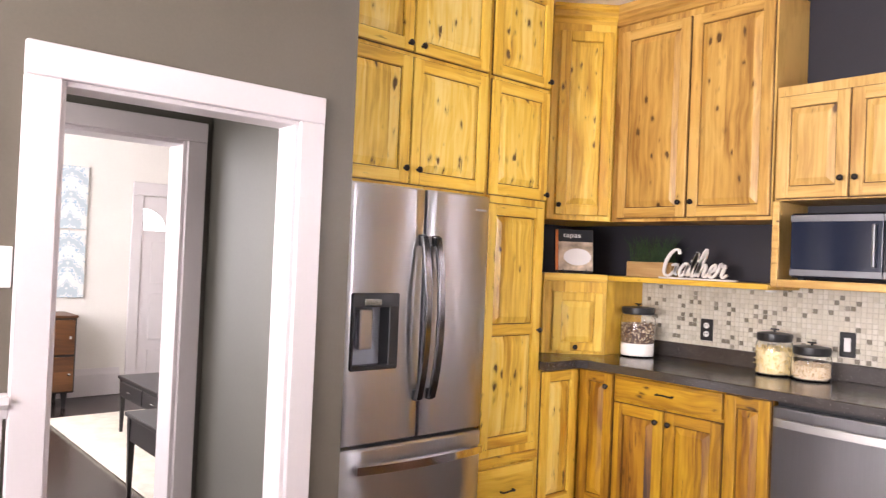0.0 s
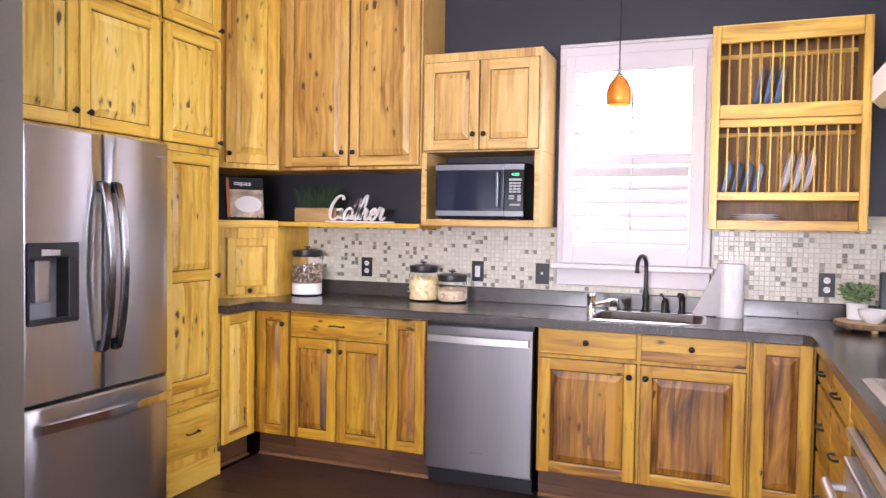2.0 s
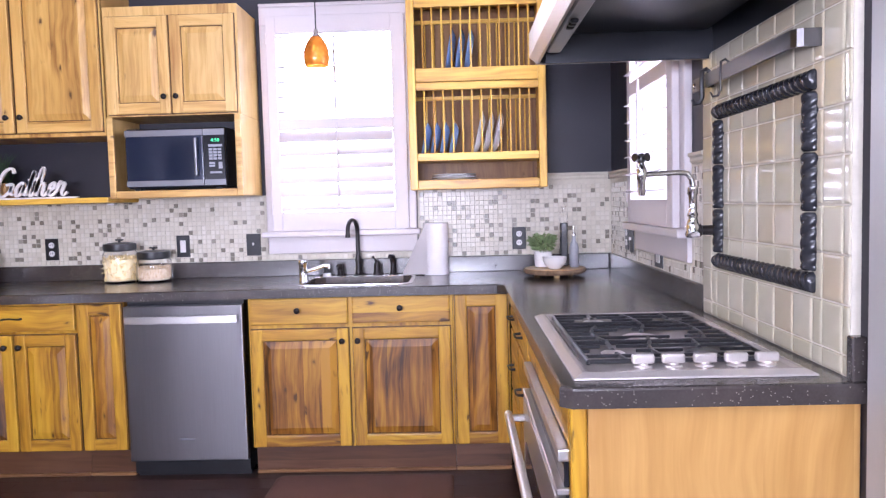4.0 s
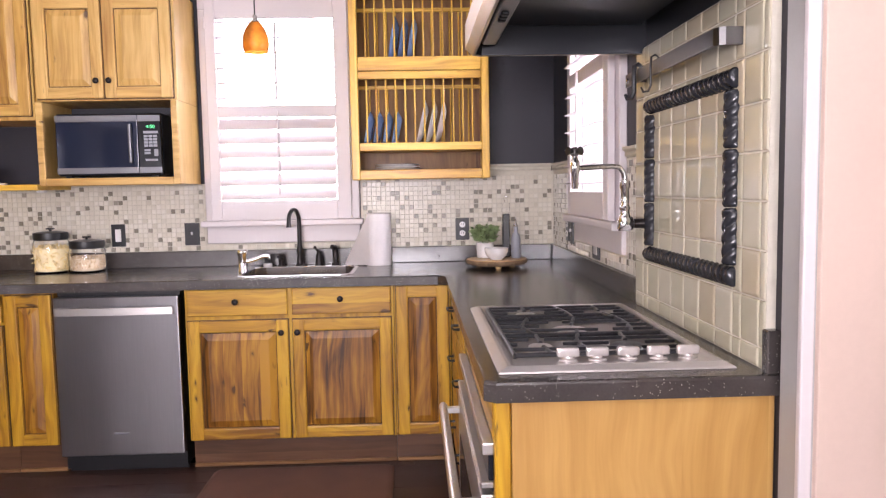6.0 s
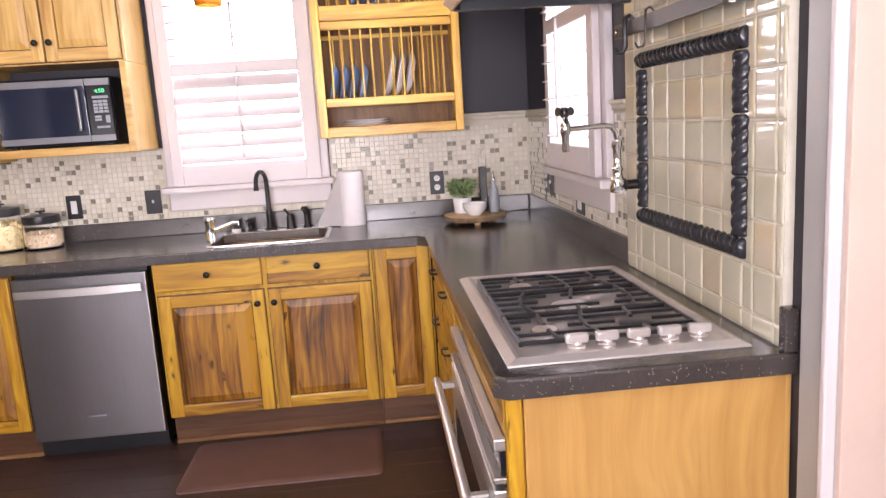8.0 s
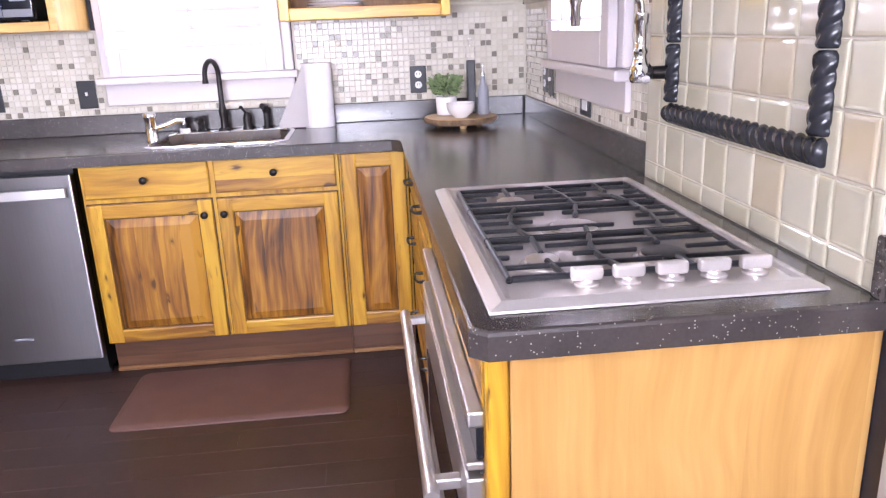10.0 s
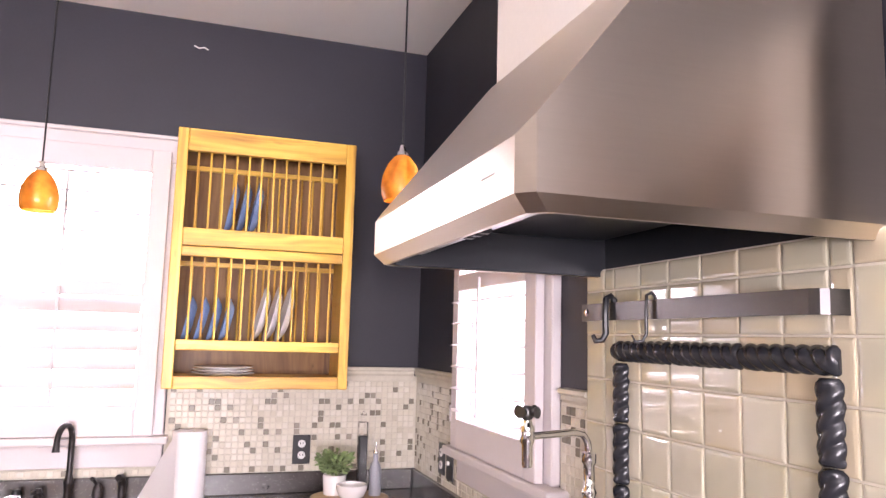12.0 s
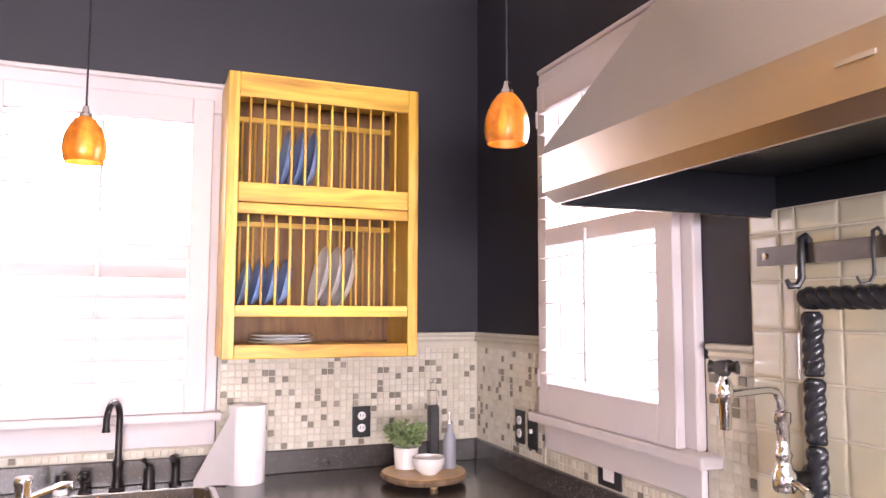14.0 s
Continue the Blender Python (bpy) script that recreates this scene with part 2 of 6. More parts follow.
# rack's back board, the shadows behind the plates put in as brown
BACKWOOD = wood("shaded_back_wood", (0.30, 0.170, 0.070), (0.21, 0.110, 0.048), (0.09, 0.045, 0.03), axis="z", knots=0.1, rough=0.75)
PLY = wood("maple_ply", (0.62, 0.375, 0.125), (0.55, 0.315, 0.095), (0.44, 0.235, 0.062), axis="z", knots=0.0, board=0.19, rough=0.40)
TRAYWOOD = wood("sawn_wood", (0.62, 0.42, 0.2), (0.5, 0.31, 0.13), (0.3, 0.17, 0.07), axis="x", knots=0.3)
SHOE = wood("brown_shoe_moulding", (0.34, 0.185, 0.075), (0.26, 0.130, 0.050), (0.15, 0.070, 0.030), axis="x", knots=0.2)
BARK = material("bark", (0.20, 0.13, 0.075), 0.9, var=0.5, scale=30, fine=120, bump=0.8)
DRESSER = wood("walnut_veneer", (0.15, 0.058, 0.016), (0.11, 0.040, 0.011), (0.06, 0.020, 0.007), axis="x", knots=0.0)
NAVY = material("charcoal_blue_paint", (0.027, 0.026, 0.036), 0.50, var=0.12, scale=2.5, bump=0.12)
TAUPE = material("dark_taupe_paint", (0.132, 0.114, 0.088), 0.45, var=0.08, scale=2.0, bump=0.15)
HALL = material("grey_hall_paint", (0.118, 0.112, 0.094), 0.55, var=0.06, scale=2.0, bump=0.12)
CREAM = material("pale_wall_paint", (0.79, 0.75, 0.70), 0.6, var=0.04, scale=2.0, bump=0.1)
WHITE = material("white_trim_paint", (0.68, 0.63, 0.635), 0.4, var=0.03, scale=3.0, bump=0.06)
# jamb trim with the side room's warm light put into its colour
WARMTRIM = material("warm_lit_jamb_paint", (0.66, 0.51, 0.43), 0.4, var=0.04, scale=3.0, bump=0.06)
# white trim with its shade put into the colour as grey
SHADETRIM = material("shaded_trim_paint", (0.40, 0.39, 0.38), 0.35, var=0.04, scale=3.0, bump=0.06)
CEIL = material("ceiling_paint", (0.86, 0.845, 0.825), 0.7, var=0.03, scale=2.0, bump=0.15)
STONE = material("dark_quartz", (0.058, 0.049, 0.046), 0.20, var=0.25, scale=14, fine=160, bump=0.015, ior=1.95)
n, l = STONE.node_tree.nodes, STONE.node_tree.links
co, vo = n.new("ShaderNodeTexCoord"), n.new("ShaderNodeTexVoronoi")
vo.inputs["Scale"].default_value = 240
l.new(co.outputs["Object"], vo.inputs["Vector"])
pk, lt, gt, an, mx = n.new("ShaderNodeSeparateColor"), n.new("ShaderNodeMath"), n.new("ShaderNodeMath"), n.new("ShaderNodeMath"), n.new("ShaderNodeMixRGB")
l.new(vo.outputs["Color"], pk.inputs["Color"])
lt.operation, gt.operation, an.operation = "LESS_THAN", "GREATER_THAN", "MULTIPLY"
lt.inputs[1].default_value, gt.inputs[1].default_value = 0.32, 0.90
l.new(vo.outputs["Distance"], lt.inputs[0])
l.new(pk.outputs[0], gt.inputs[0])
l.new(lt.outputs[0], an.inputs[0])
l.new(gt.outputs[0], an.inputs[1])
old = n["Principled BSDF"].inputs["Base Color"].links[0].from_socket
l.new(an.outputs[0], mx.inputs["Fac"])
l.new(old, mx.inputs["Color1"])
mx.inputs["Color2"].default_value = (0.30, 0.27, 0.25, 1)
l.new(mx.outputs["Color"], n["Principled BSDF"].inputs["Base Color"])
STEEL = material("brushed_steel", (0.42, 0.42, 0.44), 0.30, 1.0, var=0.08, scale=3, fine=240, bump=0.03, stretch=(1, 1, 0.03))
SATIN = material("satin_steel", (0.66, 0.635, 0.615), 0.38, 1.0, var=0.06, scale=4, fine=240, bump=0.05, stretch=(0.03, 0.03, 1))
PANSTEEL = material("polished_pan_steel", (0.68, 0.63, 0.61), 0.24, 0.55, var=0.06, scale=6, fine=200, bump=0.03)
SINKSTEEL = material("sink_steel", (0.80, 0.79, 0.78), 0.40, 0.5, var=0.06, scale=6, fine=200, bump=0.03)
FRIDGESTEEL = material("fridge_steel", (0.55, 0.55, 0.57), 0.30, 1.0, var=0.06, scale=3, fine=240, bump=0.012, stretch=(1, 1, 0.03))
HOODSTEEL = material("hood_steel", (0.68, 0.60, 0.51), 0.32, 1.0, var=0.04, scale=3, fine=260, bump=0.012, stretch=(0.03, 0.03, 1))
for brushed in (STEEL, FRIDGESTEEL, HOODSTEEL):
    up = brushed.node_tree.nodes.new("ShaderNodeCombineXYZ")
    up.inputs[2].default_value = 1.0
    brushed.node_tree.links.new(up.outputs[0], brushed.node_tree.nodes["Principled BSDF"].inputs["Tangent"])
    brushed.node_tree.nodes["Principled BSDF"].inputs["Anisotropic"].default_value = 0.85
BLUEGLASS = material("blue_black_glass", (0.016, 0.021, 0.042), 0.10, var=0.05, scale=5, bump=0.0)
STRIP = material("dull_steel_strip", (0.20, 0.20, 0.215), 0.42, 1.0, var=0.1, scale=5, fine=200, bump=0.03, stretch=(0.03, 0.03, 1))
# near-black tone for the hood's lining and filter, apart from its steel
UNDERSIDE = material("near_black_lining", (0.016, 0.017, 0.022), 0.3, 0.2, var=0.1, scale=4, bump=0.03)
# handle steel with dark reflections put into its base colour
HANDLESTEEL = material("darkened_polished_steel", (0.26, 0.255, 0.26), 0.14, 1.0, var=0.05, scale=4, bump=0.01)
DARKSTEEL = material("shaded_steel", (0.13, 0.125, 0.125), 0.35, 1.0, var=0.1, scale=3, fine=200, bump=0.04)
CHROME = material("chrome", (0.80, 0.80, 0.81), 0.10, 1.0, var=0.03, scale=5, bump=0.01)
IRON = material("black_iron", (0.016, 0.016, 0.019), 0.36, 0.0, var=0.25, scale=20, fine=150, bump=0.2, ior=1.45)
BRONZE = material("dark_bronze", (0.028, 0.024, 0.024), 0.32, 0.6, var=0.2, scale=20, bump=0.06)
BLACK = material("black_plastic", (0.018, 0.018, 0.02), 0.35, var=0.1, scale=8, bump=0.05)
GLOSSBLACK = material("black_glass", (0.012, 0.013, 0.017), 0.06, var=0.05, scale=5, bump=0.0)
GREYPLASTIC = material("grey_plastic", (0.33, 0.34, 0.38), 0.4, var=0.05, scale=8)
CERAMIC = material("white_ceramic", (0.82, 0.80, 0.79), 0.18, var=0.03, scale=5, bump=0.02)
BLUEPLATE = material("blue_glaze", (0.23, 0.34, 0.58), 0.15, var=0.2, scale=12, bump=0.03)
PAPER = material("paper_towel", (0.84, 0.81, 0.81), 0.9, var=0.03, scale=20, fine=200, bump=0.5)
LINEN = material("undyed_rug", (0.68, 0.62, 0.52), 0.95, var=0.15, scale=12, fine=150, bump=1.0)
MAT = material("brown_mat", (0.15, 0.078, 0.062), 0.50, var=0.12, scale=8, fine=220, bump=0.4)
DARKWOOD = material("black_lacquer", (0.02, 0.018, 0.018), 0.3, var=0.2, scale=10)
LEAF = material("grey_green_leaf", (0.25, 0.34, 0.15), 0.55, var=0.35, scale=25, bump=0.15)
GRASS = material("dark_grass", (0.035, 0.07, 0.03), 0.6, var=0.4, scale=25, bump=0.15)
GROUT = material("pale_grout", (0.60, 0.56, 0.47), 0.8, var=0.08, scale=20, bump=0.4)
GLASS = glass_material("clear_glass")
AMBER = material("amber_glass", (0.78, 0.29, 0.03), 0.22, var=0.45, scale=14, fine=40, bump=0.1)
AMBER.node_tree.nodes["Principled BSDF"].inputs["Transmission Weight"].default_value = 0.38
BULB = glowing("warm_bulb", (1.0, 0.72, 0.42), 7.0)
DISPLAY = glowing("green_digits", (0.1, 0.8, 0.3), 1.2)
OATS = pieces_material("dry_oats", [(0, (0.66, 0.50, 0.32)), (0.5, (0.5, 0.34, 0.18)), (0.8, (0.74, 0.62, 0.46))], 0.85, False)
BEANS = pieces_material("dry_beans", [(0, (0.10, 0.06, 0.045)), (0.5, (0.3, 0.17, 0.08)), (0.75, (0.68, 0.55, 0.38))], 0.5, False)
PASTA = pieces_material("dry_pasta", [(0, (0.80, 0.62, 0.30)), (0.5, (0.74, 0.55, 0.24)), (0.8, (0.84, 0.70, 0.42))], 0.6, False)
FLOUR = material("flour", (0.82, 0.78, 0.72), 0.95, var=0.05, scale=30, bump=0.3)
MOSAIC = [(0, (0.70, 0.655, 0.55)), (0.32, (0.66, 0.615, 0.515)), (0.58, (0.73, 0.69, 0.60)), (0.82, (0.60, 0.555, 0.45)), (0.875, (0.235, 0.21, 0.165)), (0.965, (0.34, 0.305, 0.25))]
MOSAIC_ONE = pieces_material("mosaic_tile", MOSAIC, 0.25, True)
MOSAIC_ALL = pieces_material("mosaic_tiles", MOSAIC, 0.25, False)
TILE = pieces_material("glazed_tile", [(0, (0.58, 0.545, 0.41)), (0.35, (0.55, 0.52, 0.39)), (0.6, (0.61, 0.575, 0.45)), (0.85, (0.58, 0.51, 0.37))], 0.05, True, bump=0.03, fine=9.0, var=0.08)
TILE.node_tree.nodes["Principled BSDF"].inputs["IOR"].default_value = 1.9
PLANK = pieces_material("dark_floor_plank", [(0, (0.060, 0.031, 0.026)), (0.3, (0.066, 0.034, 0.027)), (0.6, (0.054, 0.029, 0.024)), (0.85, (0.071, 0.037, 0.029))], 0.36, True, bump=0.15, var=0.3)
PLANK_ALL = pieces_material("dark_floor_boards", [(0, (0.030, 0.022, 0.020)), (0.3, (0.036, 0.026, 0.022)), (0.6, (0.026, 0.018, 0.017)), (0.85, (0.042, 0.030, 0.025))], 0.25, False, bump=0.15, var=0.3)
OUTGROUND = material("outside_ground", (0.30, 0.30, 0.26), 0.9, var=0.3, scale=0.4, fine=8, bump=0.4)
IRONGLAZE = material("black_glaze", (0.022, 0.023, 0.028), 0.22, var=0.25, scale=30, bump=0.15)
IKAT = material("ikat_canvas", (0.75, 0.74, 0.72), 0.8, var=0.03)
n, l = IKAT.node_tree.nodes, IKAT.node_tree.links
co, wv = n.new("ShaderNodeTexCoord"), n.new("ShaderNodeTexWave")
mp = n.new("ShaderNodeMapping")
mp.inputs["Location"].default_value = (-0.15, 0, 0)
l.new(co.outputs["Object"], mp.inputs["Vector"])
ab = n.new("ShaderNodeVectorMath")
ab.operation = "ABSOLUTE"
l.new(mp.outputs["Vector"], ab.inputs[0])
wv.wave_type, wv.bands_direction = "BANDS", "DIAGONAL"
wv.inputs["Scale"].default_value, wv.inputs["Distortion"].default_value, wv.inputs["Detail Scale"].default_value = 2.6, 3.0, 6.0
l.new(ab.outputs[0], wv.inputs["Vector"])
rp = n.new("ShaderNodeValToRGB")
rp.color_ramp.interpolation = "CONSTANT"
e = rp.color_ramp.elements
e[0].position, e[0].color = 0.0, (0.74, 0.73, 0.71, 1)
e[1].position, e[1].color = 0.45, (0.36, 0.50, 0.60, 1)
e.new(0.62).color = (0.74, 0.73, 0.71, 1)
e.new(0.80).color = (0.46, 0.54, 0.58, 1)
l.new(wv.outputs["Fac"], rp.inputs["Fac"])
l.new(rp.outputs["Color"], n["Principled BSDF"].inputs["Base Color"])
YELLOW = material("yellow_paint", (0.75, 0.45, 0.02), 0.4, var=0.08)

# ---- building helpers ----


def link(name, bm, mat, parent=None, label="", m=None, smooth=False):
    me = bpy.data.meshes.new(name)
    bmesh.ops.recalc_face_normals(bm, faces=bm.faces)
    bm.to_mesh(me)
    bm.free()
    if smooth:
        me.shade_smooth()
        me.set_sharp_from_angle(angle=radians(40))
    me.materials.append(mat)
    ob = new(name, me)
    if parent is not None:
        ob.parent = parent
    if m is not None:
        ob.matrix_basis = m
    if label:
        tagged(ob, label)
    return ob


def part(name, bm, mat, parent, label="", m=None, smooth=False):
    return link(name, bm, mat, parent, label, m, smooth)


def thing(name, label, category, m=None, group="", kind=""):
    ob = new(name)
    ob.empty_display_size = 0.05
    if m is not None:
        ob.matrix_basis = m
    return tagged(ob, label, category, group, kind)


def structure(name, bm, mat, label="", smooth=False):
    return tagged(link(name, bm, mat, None, "", None, smooth), label, "", "", "structure")


def box(bm, x0, x1, y0, y1, z0, z1, bevel=0.0, seg=1):
    made = bmesh.ops.create_cube(bm, size=1.0, matrix=Matrix.Translation(((x0 + x1) / 2, (y0 + y1) / 2, (z0 + z1) / 2)) @ Matrix.Diagonal((x1 - x0, y1 - y0, z1 - z0, 1)))
    if bevel:
        edges = list({e for v in made["verts"] for e in v.link_edges})
        bmesh.ops.bevel(bm, geom=edges, offset=bevel, segments=seg, profile=0.6, affect="EDGES")
    return bm


def boxes(*rows, bevel=0.0, seg=1):
    bm = bmesh.new()
    for r in rows:
        box(bm, *r, bevel=bevel, seg=seg)
    return bm


def rings(bm, loops, closed=True, caps=True):
    """Skin between rows of points."""
    vs = [[bm.verts.new(p) for p in loop] for loop in loops]
    n = len(vs[0])
    for a, b in zip(vs, vs[1:]):
        for i in range(n if closed else n - 1):
            bm.faces.new((a[i], a[(i + 1) % n], b[(i + 1) % n], b[i]))
    if caps and closed:
        for end in (vs[0], vs[-1]):
            if n > 2:
                bm.faces.new(end)
    return bm


def lathe(profile, seg=24, at=(0, 0, 0), bm=None, caps=True):
    """A turned shape from (radius, height) rows."""
    bm = bm or bmesh.new()
    return rings(bm, [[(at[0] + max(r, 1e-4) * math.cos(2 * math.pi * i / seg), at[1] + max(r, 1e-4) * math.sin(2 * math.pi * i / seg), at[2] + z) for i in range(seg)] for r, z in profile], caps=caps)


def tube(points, radius, seg=10, bm=None):
    """A round bar along points; radius may be one number or one a point."""
    bm = bm or bmesh.new()
    pts = [Vector(p) for p in points]
    rad = radius if isinstance(radius, (list, tuple)) else [radius] * len(pts)
    loops, side = [], None
    for i, p in enumerate(pts):
        d = (pts[min(i + 1, len(pts) - 1)] - pts[max(i - 1, 0)]).normalized()
        if side is None:
            side = d.cross(Vector((0, 0, 1)) if abs(d.z) < 0.9 else Vector((1, 0, 0))).normalized()
        side = (side - d * side.dot(d)).normalized()
        up = d.cross(side)
        loops.append([p + rad[i] * (math.cos(2 * math.pi * k / seg) * side + math.sin(2 * math.pi * k / seg) * up) for k in range(seg)])
    return rings(bm, loops)


def sheet(bm, rows):
    """A grid of points as faces, open at the edges."""
    return rings(bm, rows, closed=False, caps=False)


def extrude_profile(profile, axis, a, b, bm=None):
    """A closed outline (u, v) drawn along one axis: x: (y, z), y: (x, z), z: (x, y)."""
    bm = bm or bmesh.new()
    put = {"x": lambda s, u, v: (s, u, v), "y": lambda s, u, v: (u, s, v), "z": lambda s, u, v: (u, v, s)}[axis]
    return rings(bm, [[put(a, u, v) for u, v in profile], [put(b, u, v) for u, v in profile]])


# ---- the shell of the kitchen ----
CEIL_Z, TOP_Z, LOW_Z = 2.956, 0.925, 0.88
LEFT_X, BACK_Y, REAR_Y, SIDE_X = -3.29, 0.0, -6.6, 0.02

structure("ground", boxes((-60, 60, -60, 60, -0.42, -0.4)), OUTGROUND, "pale grey-green open ground round the house")
floor = structure("floor", boxes((-4.15, 0.14, -6.75, 0.14, -0.10, -0.012)), PLANK_ALL, "dark reddish brown plank floor")
structure("ceiling", boxes((-4.30, 0.16, -6.75, 0.16, CEIL_Z, CEIL_Z + 0.1)), CEIL, "flat off-white painted ceiling")
# back wall, with the hole of the sink window
structure("wall_back", boxes((-4.15, -1.83, 0, 0.14, 0, CEIL_Z), (-1.13, 0.16, 0, 0.14, 0, CEIL_Z), (-1.83, -1.13, 0, 0.14, 0, 1.20), (-1.83, -1.13, 0, 0.14, 2.34, CEIL_Z)), NAVY, "charcoal blue painted kitchen wall")
# side wall, with the side window and the doorway
structure("wall_side", boxes((0.02, 0.16, -0.70, 0, 0, CEIL_Z), (0.02, 0.16, -1.33, -0.70, 0, 1.22), (0.02, 0.16, -1.33, -0.70, 2.33, CEIL_Z), (0.02, 0.16, -2.70, -1.33, 0, CEIL_Z), (0.02, 0.16, -3.62, -2.70, 2.04, CEIL_Z), (0.02, 0.16, -6.6, -3.62, 0, CEIL_Z)), NAVY, "charcoal blue painted side wall")
# wall with the cased opening
structure("wall_left", boxes((-3.40, LEFT_X, -2.578, -2.34, 0, CEIL_Z), (-3.40, LEFT_X, -3.354, -2.578, 1.912, CEIL_Z), (-3.40, LEFT_X, -6.6, -3.354, 0, CEIL_Z)), TAUPE, "dark taupe painted wall")
structure("wall_pantry", boxes((-4.29, -4.15, -2.5, 0.14, 0, CEIL_Z), (-4.15, -3.401, -2.54, -2.40, 0, CEIL_Z)), HALL, "wall behind the pantry cabinets")
# out-of-view wall; its opening is made up for the added rear lamp
structure("wall_rear", boxes((-3.40, -3.0, -6.75, -6.6, 0, CEIL_Z), (-0.4, 0.16, -6.75, -6.6, 0, CEIL_Z), (-3.0, -0.4, -6.75, -6.6, 0, 0.85), (-3.0, -0.4, -6.75, -6.6, 2.55, CEIL_Z)), TAUPE, "plain wall behind the walker")

# chair rail and white wainscot beside the opening
structure("wainscot", boxes((LEFT_X, LEFT_X + 0.012, -6.6, -3.46, 0.0, 0.95), bevel=0.003), WHITE, "white painted wainscot panelling")
structure("chair_rail", extrude_profile([(LEFT_X, 0.95), (LEFT_X + 0.022, 0.95), (LEFT_X + 0.026, 0.975), (LEFT_X + 0.038, 0.99), (LEFT_X + 0.038, 1.012), (LEFT_X, 1.018)], "y", -6.6, -3.452), WHITE, "white moulded chair rail")


def casing(name, label, x, out, y0, y1, top, w, depth=0.024, mat=WHITE):
    """Flat board casing round an opening in a wall across x; out is the side it stands proud on."""
    ob = tagged(new(name), label, "", "", "structure")
    a, b = (x, x + depth * out) if out > 0 else (x - depth, x)
    part("trim_board", boxes((a, b, y0 - w, y0, 0, top), bevel=0.003), mat, ob)
    part("trim_board", boxes((a, b, y1, y1 + w, 0, top), bevel=0.003), mat, ob)
    part("trim_board", boxes((a, b + 0.003 * out if out > 0 else b, y0 - w, y1 + w, top, top + w), bevel=0.003), mat, ob)
    return ob


def jambs(name, label, x0, x1, y0, y1, top, mat=WHITE):
    ob = tagged(new(name), label, "", "", "structure")
    part("jamb_board", boxes((x0, x1, y0 - 0.001, y0 + 0.016, 0, top), bevel=0.002), mat, ob)
    part("jamb_board", boxes((x0, x1, y1 - 0.016, y1 + 0.001, 0, top), bevel=0.002), mat, ob)
    part("jamb_board", boxes((x0, x1, y0 + 0.016, y1 - 0.016, top - 0.016, top + 0.001), bevel=0.002), mat, ob)
    return ob


casing("door_trim_1", "white painted board casing round the hall opening", LEFT_X, 1, -3.354, -2.578, 1.912, 0.096)
jambs("door_jamb_1", "white painted jambs of the hall opening", -3.405, LEFT_X + 0.004, -3.354, -2.578, 1.912)
casing("door_trim_2", "white casing of the side doorway, greyed for its shade", SIDE_X, -1, -3.62, -2.70, 2.04, 0.095, mat=SHADETRIM)
jambs("door_jamb_2", "white jambs of the side doorway, tinted for warm light", SIDE_X - 0.004, 0.165, -3.62, -2.70, 2.04, mat=WARMTRIM)

structure("trim_bead", boxes((SIDE_X - 0.031, SIDE_X - 0.0045, -2.7005, -2.684, 0, 2.04), bevel=0.004, seg=2), WHITE, "white bead along the side doorway's casing")

# ---- hall and front room seen through the opening ----
structure("wall_hall", boxes((-4.13, -3.401, -6.60, -6.46, 0, 2.5), (-4.28, -4.13, -2.654, -2.4, 0, 2.5), (-4.28, -4.13, -3.40, -2.654, 1.912, 2.5), (-4.28, -4.13, -6.6, -3.40, 0, 2.5)), HALL, "grey painted hall walls")
structure("ceiling_hall", boxes((-4.13, -3.401, -6.46, -2.54, 2.40, 2.5)), CEIL, "off-white hall ceiling")
casing("door_trim_3", "white painted casing between hall and front room", -4.13, 1, -3.40, -2.654, 1.912, 0.085)
jambs("door_jamb_3", "white painted jambs between hall and front room", -4.285, -4.126, -3.40, -2.654, 1.912)
structure("floor_hall", boxes((-8.6, -4.15, -4.6, 1.2, -0.10, -0.004), (-4.15, -3.40, -6.6, -2.54, -0.011, -0.004)), PLANK_ALL, "very dark brown wood floor")
structure("wall_front_room", boxes((-8.6, -8.45, -4.6, 1.2, 0, 2.9), (-8.45, -4.29, 1.06, 1.2, 0, 2.9), (-8.45, -7.9, -4.6, -4.46, 0, 2.9), (-4.9, -4.29, -4.6, -4.46, 0, 2.9), (-7.9, -4.9, -4.6, -4.46, 0, 0.8), (-7.9, -4.9, -4.6, -4.46, 2.6, 2.9), (-4.34, -4.29, -2.4, 1.06, 0, 2.9)), CREAM, "pale cream front room walls")
structure("ceiling_front_room", boxes((-8.6, -4.29, -4.6, 1.2, 2.9, 3.0)), CEIL, "white front room ceiling")
structure("baseboard", extrude_profile([(-8.45, 0), (-8.428, 0), (-8.428, 0.20), (-8.438, 0.225), (-8.445, 0.26), (-8.45, 0.26)], "y", -4.4, -1.55), WHITE, "tall white moulded baseboard")

# side room beyond the right doorway
structure("wall_side_room", boxes((2.2, 2.35, -6.2, -1.4, 0, 2.7), (0.16, 2.2, -1.5, -1.4, 0, 2.7), (0.16, 2.2, -6.2, -6.1, 0, 2.7)), CREAM, "pale side room walls")
structure("floor_side_room", boxes((0.14, 2.35, -6.2, -1.4, -0.10, -0.003)), PLANK_ALL, "dark wood side room floor")
structure("ceiling_side_room", boxes((0.16, 2.35, -6.2, -1.4, 2.7, 2.8)), CEIL, "white side room ceiling")

# ---- windows with louvred shutters ----


